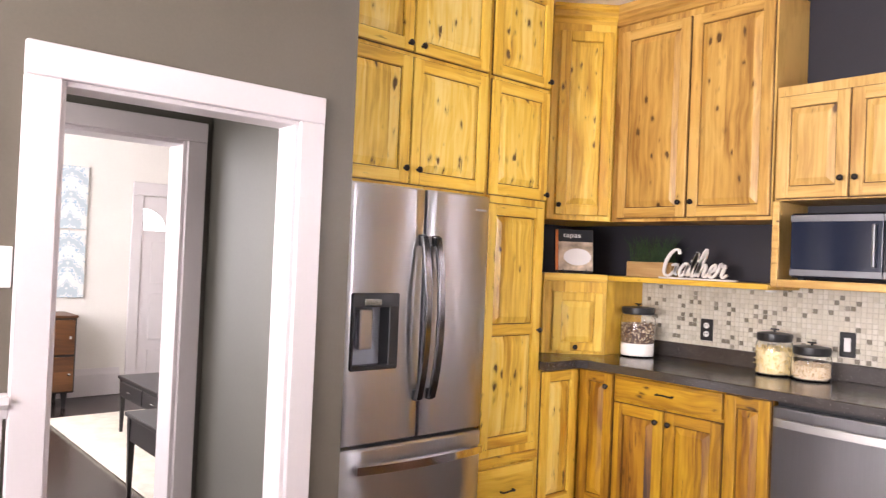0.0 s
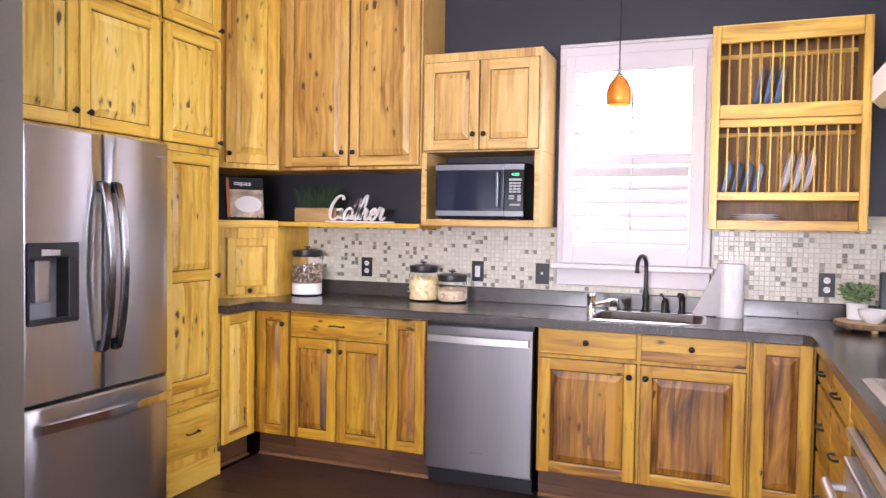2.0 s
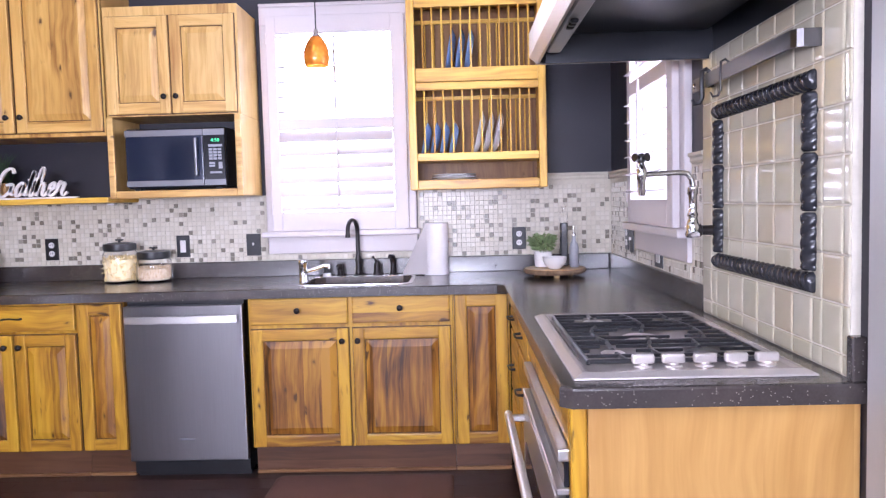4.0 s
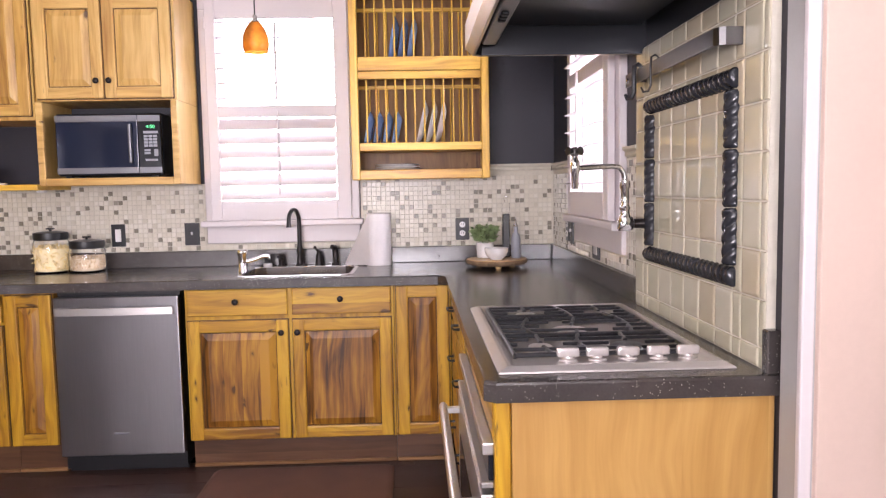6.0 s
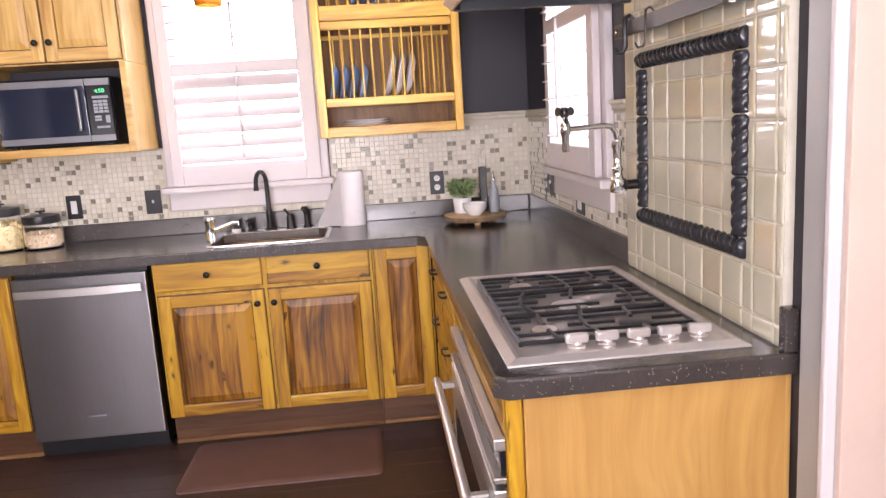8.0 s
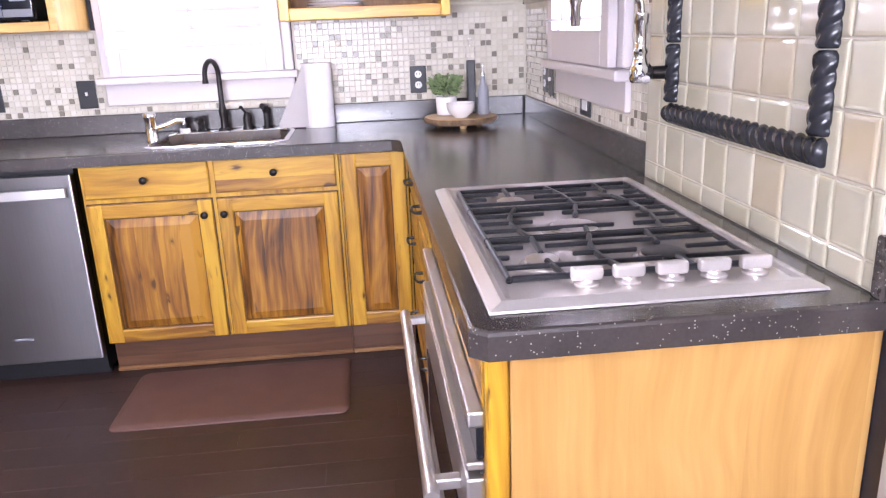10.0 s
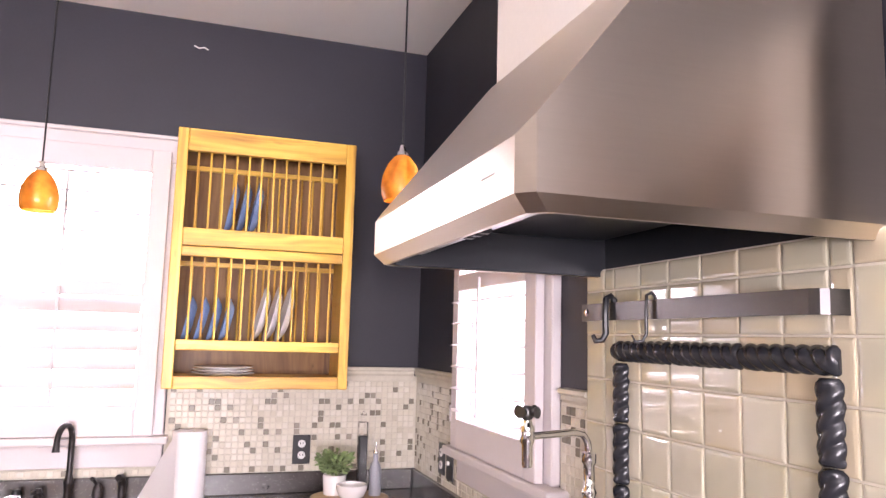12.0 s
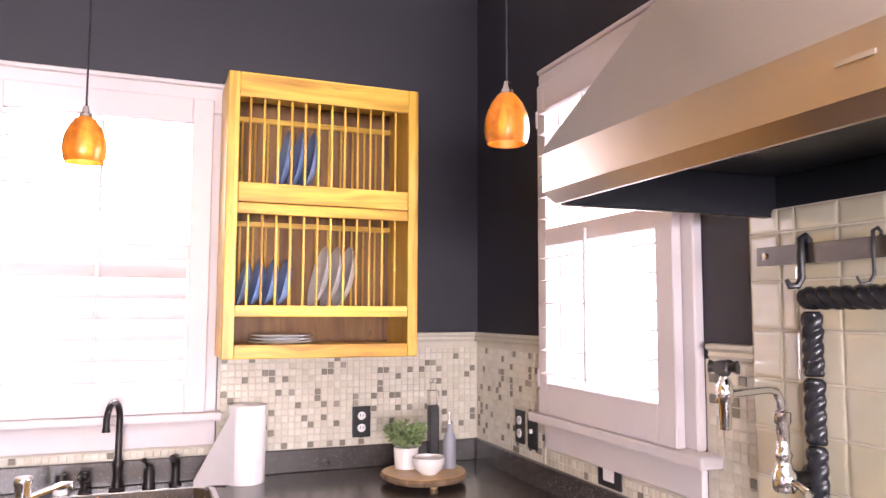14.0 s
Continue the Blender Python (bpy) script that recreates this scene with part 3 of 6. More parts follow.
def window(name, label, m, w, z0, z1, sill_right=0.10, sill_left=0.10, split=1.76, open_top=12, open_low=50, r_extra=0.02):
    """Local frame: x along the wall from the casing's edge, the room at -y, heights from the floor."""
    ob = tagged(new(name), label, "", "", "structure")
    ob.matrix_basis = m
    c = 0.085
    part("window_frame", boxes((0, c, -0.030, 0, z0, z1 - 0.10), (w - c, w, -0.030, 0, z0, z1 - 0.10), (0, w, -0.033, 0, z1 - 0.10, z1), (0.0, w, -0.040, 0, z1, z1 + 0.018), bevel=0.004), WHITE, ob)
    part("reveal", boxes((c - 0.03, c + 0.005, 0.001, 0.15, z0 - 0.02, z1 - 0.07), (w - c - 0.005, w - c + 0.03, 0.001, 0.15, z0 - 0.02, z1 - 0.07), (c + 0.006, w - c - 0.006, 0.001, 0.15, z1 - 0.105, z1 - 0.07), (c + 0.006, w - c - 0.006, 0.001, 0.15, z0 - 0.03, z0 + 0.004)), WHITE, ob)
    part("window_sill", boxes((-sill_left * 0.2, w + sill_right * 0.2, -0.075, 0.0, z0 - 0.032, z0), bevel=0.008, seg=2), WHITE, ob)
    part("apron", boxes((0, w, -0.020, 0, z0 - 0.125, z0 - 0.032), bevel=0.003), WHITE, ob)
    # shutter frame: stiles, rails, louvres and tilt rods
    a, b, s = c - 0.045, w - c + 0.045, 0.055
    lo, hi = z0 + 0.0015, z1 - 0.055
    y0, y1 = -0.062, -0.034
    shutter = part("shutter_frame", boxes((a, a + s, y0, y1, lo, hi), (b - s - r_extra, b, y0, y1, lo, hi), (a + s, b - s - r_extra, y0, y1, lo, lo + 0.105), (a + s, b - s - r_extra, y0, y1, hi - 0.095, hi), (a + s, b - s - r_extra, y0, y1, split - 0.03, split + 0.03), bevel=0.003), WHITE, ob)
    for z in (lo + 0.12, hi - 0.12):
        part("hinge", boxes((a - 0.006, a + 0.004, y0 - 0.004, y0 + 0.01, z - 0.03, z + 0.03), bevel=0.002), WHITE, shutter)
    for low, high, tilt, n in ((lo + 0.105, split - 0.03, open_low, 6), (split + 0.03, hi - 0.075, open_top, 6)):
        step = (high - low) / n
        for i in range(n):
            bm = bmesh.new()
            prof = [(0.041 * math.cos(t), 0.0045 * math.sin(t)) for t in np.linspace(0, 2 * math.pi, 12, endpoint=False)]
            extrude_profile(prof, "x", a + s + 0.002, b - s - r_extra - 0.002, bm)
            part("louvre", bm, WHITE, shutter, m=Matrix.Translation((0, -0.048, low + step * (i + 0.5))) @ Matrix.Rotation(radians(tilt), 4, "X"), smooth=True)
        part("tilt_rod", boxes(((a + b) / 2 - 0.006, (a + b) / 2 + 0.006, -0.104, -0.094, low + 0.03, high + (0.03 if low < 1.4 else -0.05)), bevel=0.002), WHITE, shutter)
    glass = part("pane", boxes((c + 0.007, w - c - 0.007, 0.085, 0.089, z0 + 0.006, (z0 + z1) / 2 - 0.02)), GLASS, ob)
    glass2 = part("pane", boxes((c + 0.007, w - c - 0.007, 0.105, 0.109, (z0 + z1) / 2 - 0.019, z1 - 0.107)), GLASS, ob)
    for g in (glass, glass2):
        g.visible_shadow = False
    return ob


window("window_1", "white cased window with tilted louvre shutters above the sink", pose(-1.895, 0, 0), 0.835, 1.175, 2.40)
window("window_2", "white cased side window with open louvre shutters", pose(0.02, -0.62, 0, 0, 0, -90), 0.80, 1.20, 2.40, sill_right=0.3, open_low=8, open_top=8, split=1.80)

# ---- cabinets ----


def knob(parent, x, z, y=-0.022):
    part("knob", lathe([(0.006, 0), (0.005, 0.010), (0.009, 0.014), (0.0145, 0.019), (0.0145, 0.024), (0.009, 0.029), (0.0, 0.030)], 14), BRONZE, parent, "dark bronze knob", m=Matrix.Translation((x, y, z)) @ Matrix.Rotation(radians(90), 4, "X"), smooth=True)


def pull(parent, x, z, y=-0.022, w=0.085):
    part("pull", tube([(-w / 2, 0, 0), (-w / 2, -0.02, 0), (-w / 2 + 0.012, -0.027, 0.002), (0, -0.028, 0.005), (w / 2 - 0.012, -0.027, 0.002), (w / 2, -0.02, 0), (w / 2, 0, 0)], [0.006, 0.0045, 0.004, 0.0045, 0.004, 0.0045, 0.006], 8), IRON, parent, "twisted black iron pull", m=Matrix.Translation((x, y, z)), smooth=True)


SET = {"v": WOOD_V, "h": WOOD_H, "p": WOOD_P}


def raised_panel(x0, x1, z0, z1, y=-0.009, rise=0.012, slope=0.034):
    bm = bmesh.new()
    slope = min(slope, (x1 - x0) * 0.3)
    loops = []
    for d, yy in ((0.0045, -0.0075), (0.0045, y - 0.001), (slope, y - rise + 0.001), (slope + 0.003, y - rise)):
        loops.append([(x0 + d, yy, z0 + d), (x1 - d, yy, z0 + d), (x1 - d, yy, z1 - d), (x0 + d, yy, z1 - d)])
    rings(bm, loops)
    return bm


def door(cab, x0, x1, z0, z1, hold=None, panel=None, rails=(), drawer=False, f=0.056):
    """A raised panel door (or a slab drawer front) on the face y = 0, its front at y = -0.021."""
    if drawer:
        ob = part("drawer_front", boxes((x0, x1, -0.021, -0.001, z0, z1), bevel=0.006, seg=2), SET["h"], cab)
    else:
        f = min(f, (x1 - x0) * 0.26)
        # backing juts past the door edges, drawing the gaps' shade as a rim
        ob = part("door", boxes((x0 - 0.0035, x1 + 0.0035, -0.008, -0.001, z0 - 0.0035, z1 + 0.0035)), GROOVE_DARK, cab)
        part("stile", boxes((x0, x0 + f, -0.021, -0.0005, z0, z1), bevel=0.006, seg=2), SET["v"], ob)
        part("stile", boxes((x1 - f, x1, -0.021, -0.0005, z0, z1), bevel=0.006, seg=2), SET["v"], ob)
        levels = [z0] + [r for r in rails] + [z1]
        for k, z in enumerate(levels):
            a, b = (z, z + f) if k == 0 else (z - f, z) if k == len(levels) - 1 else (z - f / 2, z + f / 2)
            part("rail", boxes((x0 + f - 0.004, x1 - f + 0.004, -0.0205, -0.0005, a, b), bevel=0.006, seg=2), SET["h"], ob)
        for k, (a, b) in enumerate(zip(levels, levels[1:])):
            part("panel", raised_panel(x0 + f, x1 - f, a + (f if k == 0 else f / 2), b - (f if k == len(levels) - 2 else f / 2)), panel or SET["p"], ob, "raised centre panel")
    for h in hold or ():
        (pull if h[0] == "pull" else knob)(ob, h[1], h[2])
    return ob


def cabinet(name, label, m, w, z0, z1, depth, group="kitchen cabinets", mat=None, toe=0.0, crown=0.0):
    ob = thing(name, label, "cabinet", m, group)
    bm = boxes((0, w, 0, depth, z0 + toe, z1), bevel=0.002)
    part("body", bm, mat or SET["v"], ob)
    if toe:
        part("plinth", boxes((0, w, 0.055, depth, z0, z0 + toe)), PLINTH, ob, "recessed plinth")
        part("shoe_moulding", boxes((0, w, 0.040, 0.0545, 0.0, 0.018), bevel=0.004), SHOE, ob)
    return ob



# back run of base cabinets
c = cabinet("base_cabinet", "narrow knotty honey wood base cabinet in the corner", pose(-3.553, -0.604, 0), 0.247, 0, LOW_Z - 0.002, 0.58, toe=0.145)
door(c, 0.029, 0.239, 0.150, 0.868, [("knob", 0.208, 0.80)])
c = cabinet("base_cabinet", "knotty honey wood base cabinet with one drawer over two doors", pose(-3.304, -0.604, 0), 0.619, 0, LOW_Z - 0.002, 0.58, toe=0.145)
door(c, 0.006, 0.612, 0.742, 0.868, [("pull", 0.31, 0.806)], drawer=True)
door(c, 0.006, 0.300, 0.150, 0.724, [("knob", 0.268, 0.668)], panel=PANEL_V)
door(c, 0.308, 0.612, 0.150, 0.724, [("knob", 0.340, 0.668)])
c = cabinet("base_cabinet", "narrow base cabinet with a dark heartwood panel", pose(-2.683, -0.604, 0), 0.226, 0, LOW_Z - 0.002, 0.58, toe=0.145)
door(c, 0.006, 0.218, 0.150, 0.868, panel=PANEL_V)
c = cabinet("sink_cabinet", "sink base cabinet with two drawer fronts over two striped wood doors", pose(-1.852, -0.604, 0), 0.985, 0, LOW_Z - 0.002, 0.58, toe=0.145)
door(c, 0.014, 0.484, 0.748, 0.876, [("knob", 0.245, 0.818)], drawer=True)
door(c, 0.505, 0.972, 0.748, 0.876, [("knob", 0.735, 0.822)], drawer=True)
door(c, 0.014, 0.484, 0.152, 0.726, [("knob", 0.455, 0.668)], panel=PANEL_V)
door(c, 0.505, 0.972, 0.152, 0.726, [("knob", 0.530, 0.668)], panel=PANEL_V)
c = cabinet("base_cabinet", "narrow dark panelled base cabinet in the inner corner", pose(-0.865, -0.604, 0), 0.27, 0, LOW_Z - 0.002, 0.58, toe=0.145)
door(c, 0.010, 0.258, 0.152, 0.874, panel=PANEL_V)
# the pantry side uses a paler, yellower tone of the cabinet wood
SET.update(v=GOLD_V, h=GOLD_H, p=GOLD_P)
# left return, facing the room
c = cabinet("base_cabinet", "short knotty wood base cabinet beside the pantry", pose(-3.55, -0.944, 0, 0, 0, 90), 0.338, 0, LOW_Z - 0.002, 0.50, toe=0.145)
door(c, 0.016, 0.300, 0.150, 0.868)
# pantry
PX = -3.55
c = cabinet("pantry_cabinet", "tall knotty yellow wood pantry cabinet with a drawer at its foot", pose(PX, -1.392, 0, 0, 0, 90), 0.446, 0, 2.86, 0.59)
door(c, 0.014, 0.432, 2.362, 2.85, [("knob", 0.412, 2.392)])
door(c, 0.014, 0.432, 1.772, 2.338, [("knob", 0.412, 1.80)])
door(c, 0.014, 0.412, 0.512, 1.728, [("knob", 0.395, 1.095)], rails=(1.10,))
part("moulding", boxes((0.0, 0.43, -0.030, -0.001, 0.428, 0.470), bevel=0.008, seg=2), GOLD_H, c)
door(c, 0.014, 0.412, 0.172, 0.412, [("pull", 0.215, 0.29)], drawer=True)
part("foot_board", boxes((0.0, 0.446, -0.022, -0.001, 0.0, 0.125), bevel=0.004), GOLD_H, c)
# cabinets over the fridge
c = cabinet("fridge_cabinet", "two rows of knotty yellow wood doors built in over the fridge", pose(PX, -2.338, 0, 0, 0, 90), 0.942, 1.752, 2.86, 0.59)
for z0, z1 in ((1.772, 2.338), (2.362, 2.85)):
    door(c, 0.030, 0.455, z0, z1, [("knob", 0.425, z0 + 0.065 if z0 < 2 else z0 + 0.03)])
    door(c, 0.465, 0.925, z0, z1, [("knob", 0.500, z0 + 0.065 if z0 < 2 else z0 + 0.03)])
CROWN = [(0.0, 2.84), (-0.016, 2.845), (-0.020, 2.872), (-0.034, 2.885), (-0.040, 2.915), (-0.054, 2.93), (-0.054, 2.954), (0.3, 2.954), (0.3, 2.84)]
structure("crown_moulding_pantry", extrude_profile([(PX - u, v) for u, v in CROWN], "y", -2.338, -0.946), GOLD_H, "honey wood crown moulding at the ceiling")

# corner cabinet set across the corner
A, B = Vector((-3.80, -0.655, 0)), Vector((-3.567, -0.362, 0))
ang = math.degrees(math.atan2(B.y - A.y, B.x - A.x))
wide = (B - A).length
DIAG = pose(A.x, A.y, 0, 0, 0, ang)


def corner_block(z0, z1):
    return extrude_profile([(A.x, A.y), (B.x, B.y), (B.x, -0.002), (-4.148, -0.002), (-4.148, A.y)], "z", z0, z1)


c = thing("corner_cabinet", "tall narrow knotty wall cabinet set across the corner", "cabinet", pose(0, 0, 1.70), "kitchen cabinets")
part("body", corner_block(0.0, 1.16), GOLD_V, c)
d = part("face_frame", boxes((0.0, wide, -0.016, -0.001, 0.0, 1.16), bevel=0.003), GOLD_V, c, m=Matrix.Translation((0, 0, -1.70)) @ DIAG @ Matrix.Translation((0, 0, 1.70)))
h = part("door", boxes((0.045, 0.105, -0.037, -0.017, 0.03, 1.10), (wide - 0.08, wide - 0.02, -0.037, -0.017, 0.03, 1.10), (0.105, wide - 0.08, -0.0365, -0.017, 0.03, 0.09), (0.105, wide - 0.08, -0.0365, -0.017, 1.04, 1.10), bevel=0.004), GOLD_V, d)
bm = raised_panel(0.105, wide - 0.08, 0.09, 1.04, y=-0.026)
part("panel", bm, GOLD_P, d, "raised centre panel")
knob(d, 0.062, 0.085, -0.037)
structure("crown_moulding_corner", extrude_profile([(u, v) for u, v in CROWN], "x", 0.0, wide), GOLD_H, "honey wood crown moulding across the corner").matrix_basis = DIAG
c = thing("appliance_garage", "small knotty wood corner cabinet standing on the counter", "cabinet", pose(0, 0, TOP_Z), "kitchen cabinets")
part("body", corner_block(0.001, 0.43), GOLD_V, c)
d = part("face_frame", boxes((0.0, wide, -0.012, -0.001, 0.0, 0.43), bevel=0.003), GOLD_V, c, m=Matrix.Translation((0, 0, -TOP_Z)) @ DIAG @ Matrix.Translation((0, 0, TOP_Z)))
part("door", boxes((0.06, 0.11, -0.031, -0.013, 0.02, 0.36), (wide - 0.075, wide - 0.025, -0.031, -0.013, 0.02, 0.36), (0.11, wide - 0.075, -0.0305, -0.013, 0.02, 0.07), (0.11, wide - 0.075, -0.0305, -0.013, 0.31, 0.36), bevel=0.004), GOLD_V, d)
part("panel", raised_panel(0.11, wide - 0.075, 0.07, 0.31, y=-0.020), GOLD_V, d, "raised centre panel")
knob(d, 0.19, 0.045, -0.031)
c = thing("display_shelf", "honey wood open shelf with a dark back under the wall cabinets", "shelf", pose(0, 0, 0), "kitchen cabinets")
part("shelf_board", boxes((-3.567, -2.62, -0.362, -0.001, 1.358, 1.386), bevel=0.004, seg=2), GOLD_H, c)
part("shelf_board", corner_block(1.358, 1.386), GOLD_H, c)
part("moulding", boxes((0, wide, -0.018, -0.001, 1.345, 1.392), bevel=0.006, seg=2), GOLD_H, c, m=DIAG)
part("back_panel", boxes((-4.14, -2.62, -0.010, -0.002, 1.387, 1.699), (-4.146, -4.136, -0.655, -0.010, 1.387, 1.699)), NAVY, c, "charcoal painted back")

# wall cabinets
SET.update(v=MIDTONE_V, h=MIDTONE_H, p=MIDTONE_P)
c = cabinet("wall_cabinet", "large knotty honey wood wall cabinet with two tall doors", pose(-3.566, -0.345, 0), 0.948, 1.70, 2.86, 0.343)
door(c, 0.045, 0.482, 1.722, 2.80, [("knob", 0.452, 1.80)])
door(c, 0.496, 0.936, 1.722, 2.80, [("knob", 0.526, 1.80)])
structure("crown_moulding_wall", extrude_profile([(-0.345 + u, v) for u, v in CROWN], "x", -3.567, -2.618), MIDTONE_H, "honey wood crown moulding over the wall cabinet")
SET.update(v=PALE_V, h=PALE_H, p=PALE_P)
c = thing("microwave_cabinet", "pale knotty wall cabinet with an open microwave bay below two doors", "cabinet", pose(-2.612, -0.340, 0), "kitchen cabinets")
part("body", boxes((0, 0.69, 0, 0.338, 1.792, 2.345), bevel=0.002), PALE_V, c)
part("side_panel", boxes((0, 0.022, 0, 0.338, 1.378, 1.791), bevel=0.002), PALE_V, c)
part("side_panel", boxes((0.668, 0.69, 0, 0.338, 1.378, 1.791), bevel=0.002), PALE_V, c)
part("bottom_board", boxes((0.0225, 0.6675, 0.0, 0.338, 1.378, 1.412), bevel=0.003), PALE_H, c)
part("back_panel", boxes((0.0225, 0.6675, 0.325, 0.336, 1.413, 1.791)), NAVY, c, "charcoal back")
part("face_frame", boxes((0.0, 0.032, -0.016, -0.001, 1.376, 1.79), (0.658, 0.69, -0.016, -0.001, 1.376, 1.79), (0.032, 0.658, -0.0155, -0.001, 1.376, 1.414), bevel=0.003), PALE_H, c)
door(c, 0.016, 0.338, 1.802, 2.292, [("knob", 0.312, 1.885)])
door(c, 0.346, 0.674, 1.802, 2.292, [("knob", 0.374, 1.885)])

SET.update(v=WOOD_V, h=WOOD_H, p=WOOD_P)
# counter drawers on the right run, facing the room
c = cabinet("drawer_cabinet", "honey wood base cabinet with three stacked drawers", pose(-0.575, -0.63, 0, 0, 0, -90), 0.93, 0, LOW_Z - 0.002, 0.56, toe=0.145)
for z0, z1 in ((0.742, 0.868), (0.45, 0.724), (0.15, 0.432)):
    door(c, 0.06, 0.50, z0, z1, [("pull", 0.28, (z0 + z1) / 2)], drawer=True)
    door(c, 0.51, 0.92, z0, z1, [("pull", 0.70, (z0 + z1) / 2)], drawer=True)
c = thing("end_panel", "pale maple end panel of the cooktop counter", "cabinet panel", pose(0, -2.545, 0), "kitchen cabinets")
part("panel", boxes((-0.555, 0.018, 0.0, 0.02, 0.0, LOW_Z - 0.002), bevel=0.002), PLY, c)
part("corner_post", boxes((-0.592, -0.557, -0.001, 0.05, 0.0, LOW_Z - 0.002), bevel=0.004), WOOD_V, c)

# ---- worktop ----
hx0, hx1, hy0, hy1 = -1.605, -1.085, -0.535, -0.145
bm = extrude_profile([(-4.148, -0.001), (-4.148, -0.943), (-3.50, -0.943), (-3.50, -0.70), (-3.46, -0.648), (hx0, -0.648), (hx0, hy0 + 0.05), (hx0, hy1 - 0.05), (hx0 + 0.05, hy1), (hx1 - 0.05, hy1), (hx1, hy1 - 0.05), (hx1, hy0 + 0.05), (hx1 - 0.05, hy0), (hx0 + 0.05, hy0), (hx0 + 0.0005, hy0 + 0.049), (hx0 + 0.0005, -0.648), (-0.655, -0.648), (-0.615, -0.69), (-0.615, -2.545), (-0.59, -2.568), (0.018, -2.568), (0.018, -0.001)], "z", LOW_Z, TOP_Z)
edge = [e for e in bm.edges if all(v.co.z > 0.9 and (v.co.y < -0.645 or v.co.x < -3.45) for v in e.verts) and not all(v.co.x > 0.01 or v.co.x < -4.1 or abs(v.co.y + 0.943) < 1e-4 for v in e.verts)]
bmesh.ops.bevel(bm, geom=edge, offset=0.007, segments=2, affect="EDGES", profile=0.5)
worktop = thing("worktop", "dark speckled quartz worktop with a low upstand", "worktop", pose(0, 0, 0))
slab = part("slab", bm, STONE, worktop)
part("upstand", boxes((-3.56, -0.003, -0.022, -0.002, TOP_Z, 1.012), bevel=0.003), STONE, worktop)
part("upstand", boxes((0.0, 0.019, -1.598, -0.0225, TOP_Z, 1.012), bevel=0.003), STONE, worktop)
part("upstand", boxes((-0.012, 0.019, -2.568, -2.540, TOP_Z, 1.02), bevel=0.003), STONE, worktop)
# ---- fridge ----
fr = thing("refrigerator", "stainless steel french door refrigerator with an ice dispenser", "refrigerator", pose(-3.39, -2.29, 0, 0, 0, 90))
FW, GAP = 0.785, 0.405
part("body", boxes((0.004, FW - 0.004, 0.075, 0.72, 0.012, 1.732), bevel=0.006), DARKSTEEL, fr, "dark grey steel case")


def steel_door(x0, x1, z0, z1, hole=None):
    """A door skin that bows out a little, with rounded side edges; hole: an opening left in it."""
    bm = bmesh.new()
    cols = [x0, x0 + 0.006, x0 + 0.016] + [x0 + (x1 - x0) * k / 6 for k in range(1, 6)] + [x1 - 0.016, x1 - 0.006, x1]
    if hole:
        cols = sorted(set([c for c in cols if not hole[0] - 0.02 < c < hole[1] + 0.02] + [hole[0], hole[1]]))
    zs = [z0, z0 + 0.008, z1 - 0.008, z1] if not hole else [z0, z0 + 0.008, hole[2], hole[3], z1 - 0.008, z1]
    mid, half = (x0 + x1) / 2, (x1 - x0) / 2

    def depth(x, z):
        e = min(x - x0, x1 - x, 0.016) / 0.016
        v = min(z - z0, z1 - z, 0.008) / 0.008
        return 0.028 * (1 - math.sqrt(max(0, 1 - (1 - e) ** 2))) + 0.008 * (1 - v) - 0.008 * (1 - ((x - mid) / half) ** 2)

    grid = [[bm.verts.new((x, depth(x, z), z)) for x in cols] for z in zs]
    for a in range(len(zs) - 1):
        for b in range(len(cols) - 1):
            if hole and abs(zs[a] - hole[2]) < 1e-6 and hole[0] - 1e-6 <= cols[b] and cols[b + 1] <= hole[1] + 1e-6:
                continue
            bm.faces.new((grid[a][b], grid[a][b + 1], grid[a + 1][b + 1], grid[a + 1][b]))
    r = bmesh.ops.extrude_face_region(bm, geom=list(bm.faces))
    for v in [g for g in r["geom"] if isinstance(g, bmesh.types.BMVert)]:
        v.co.y = 0.070
    return bm


HOLE = (0.040, 0.268, 0.985, 1.290)
ld = part("door", steel_door(0.0, GAP - 0.003, 0.680, 1.738, HOLE), FRIDGESTEEL, fr, smooth=True)
rd = part("door", steel_door(GAP + 0.003, FW, 0.680, 1.738), FRIDGESTEEL, fr, smooth=True)
fd = part("freezer_drawer", steel_door(0.0, FW, 0.04, 0.664), FRIDGESTEEL, fr, smooth=True)
disp = part("dispenser", boxes((HOLE[0], HOLE[1], 0.062, 0.068, HOLE[2], HOLE[3])), GREYPLASTIC, ld, "black ice and water dispenser")
part("dispenser_frame", boxes((HOLE[0] - 0.004, HOLE[0] + 0.010, -0.011, 0.062, HOLE[2], HOLE[3]), (HOLE[1] - 0.045, HOLE[1] + 0.004, -0.011, 0.062, HOLE[2], HOLE[3]), (HOLE[0], HOLE[1], -0.012, 0.062, HOLE[3] - 0.055, HOLE[3] + 0.003), (HOLE[0], HOLE[1], -0.012, 0.03, HOLE[2] - 0.004, HOLE[2] + 0.016), bevel=0.003), BLACK, fr)
part("paddle", boxes((HOLE[0] + 0.055, HOLE[0] + 0.125, 0.02, 0.05, 1.06, 1.225), bevel=0.01, seg=2), FRIDGESTEEL, fr, "steel dispenser paddle")
part("nozzle", boxes((HOLE[0] + 0.05, HOLE[0] + 0.145, -0.014, 0.03, 1.238, 1.272), bevel=0.006), CHROME, fr)
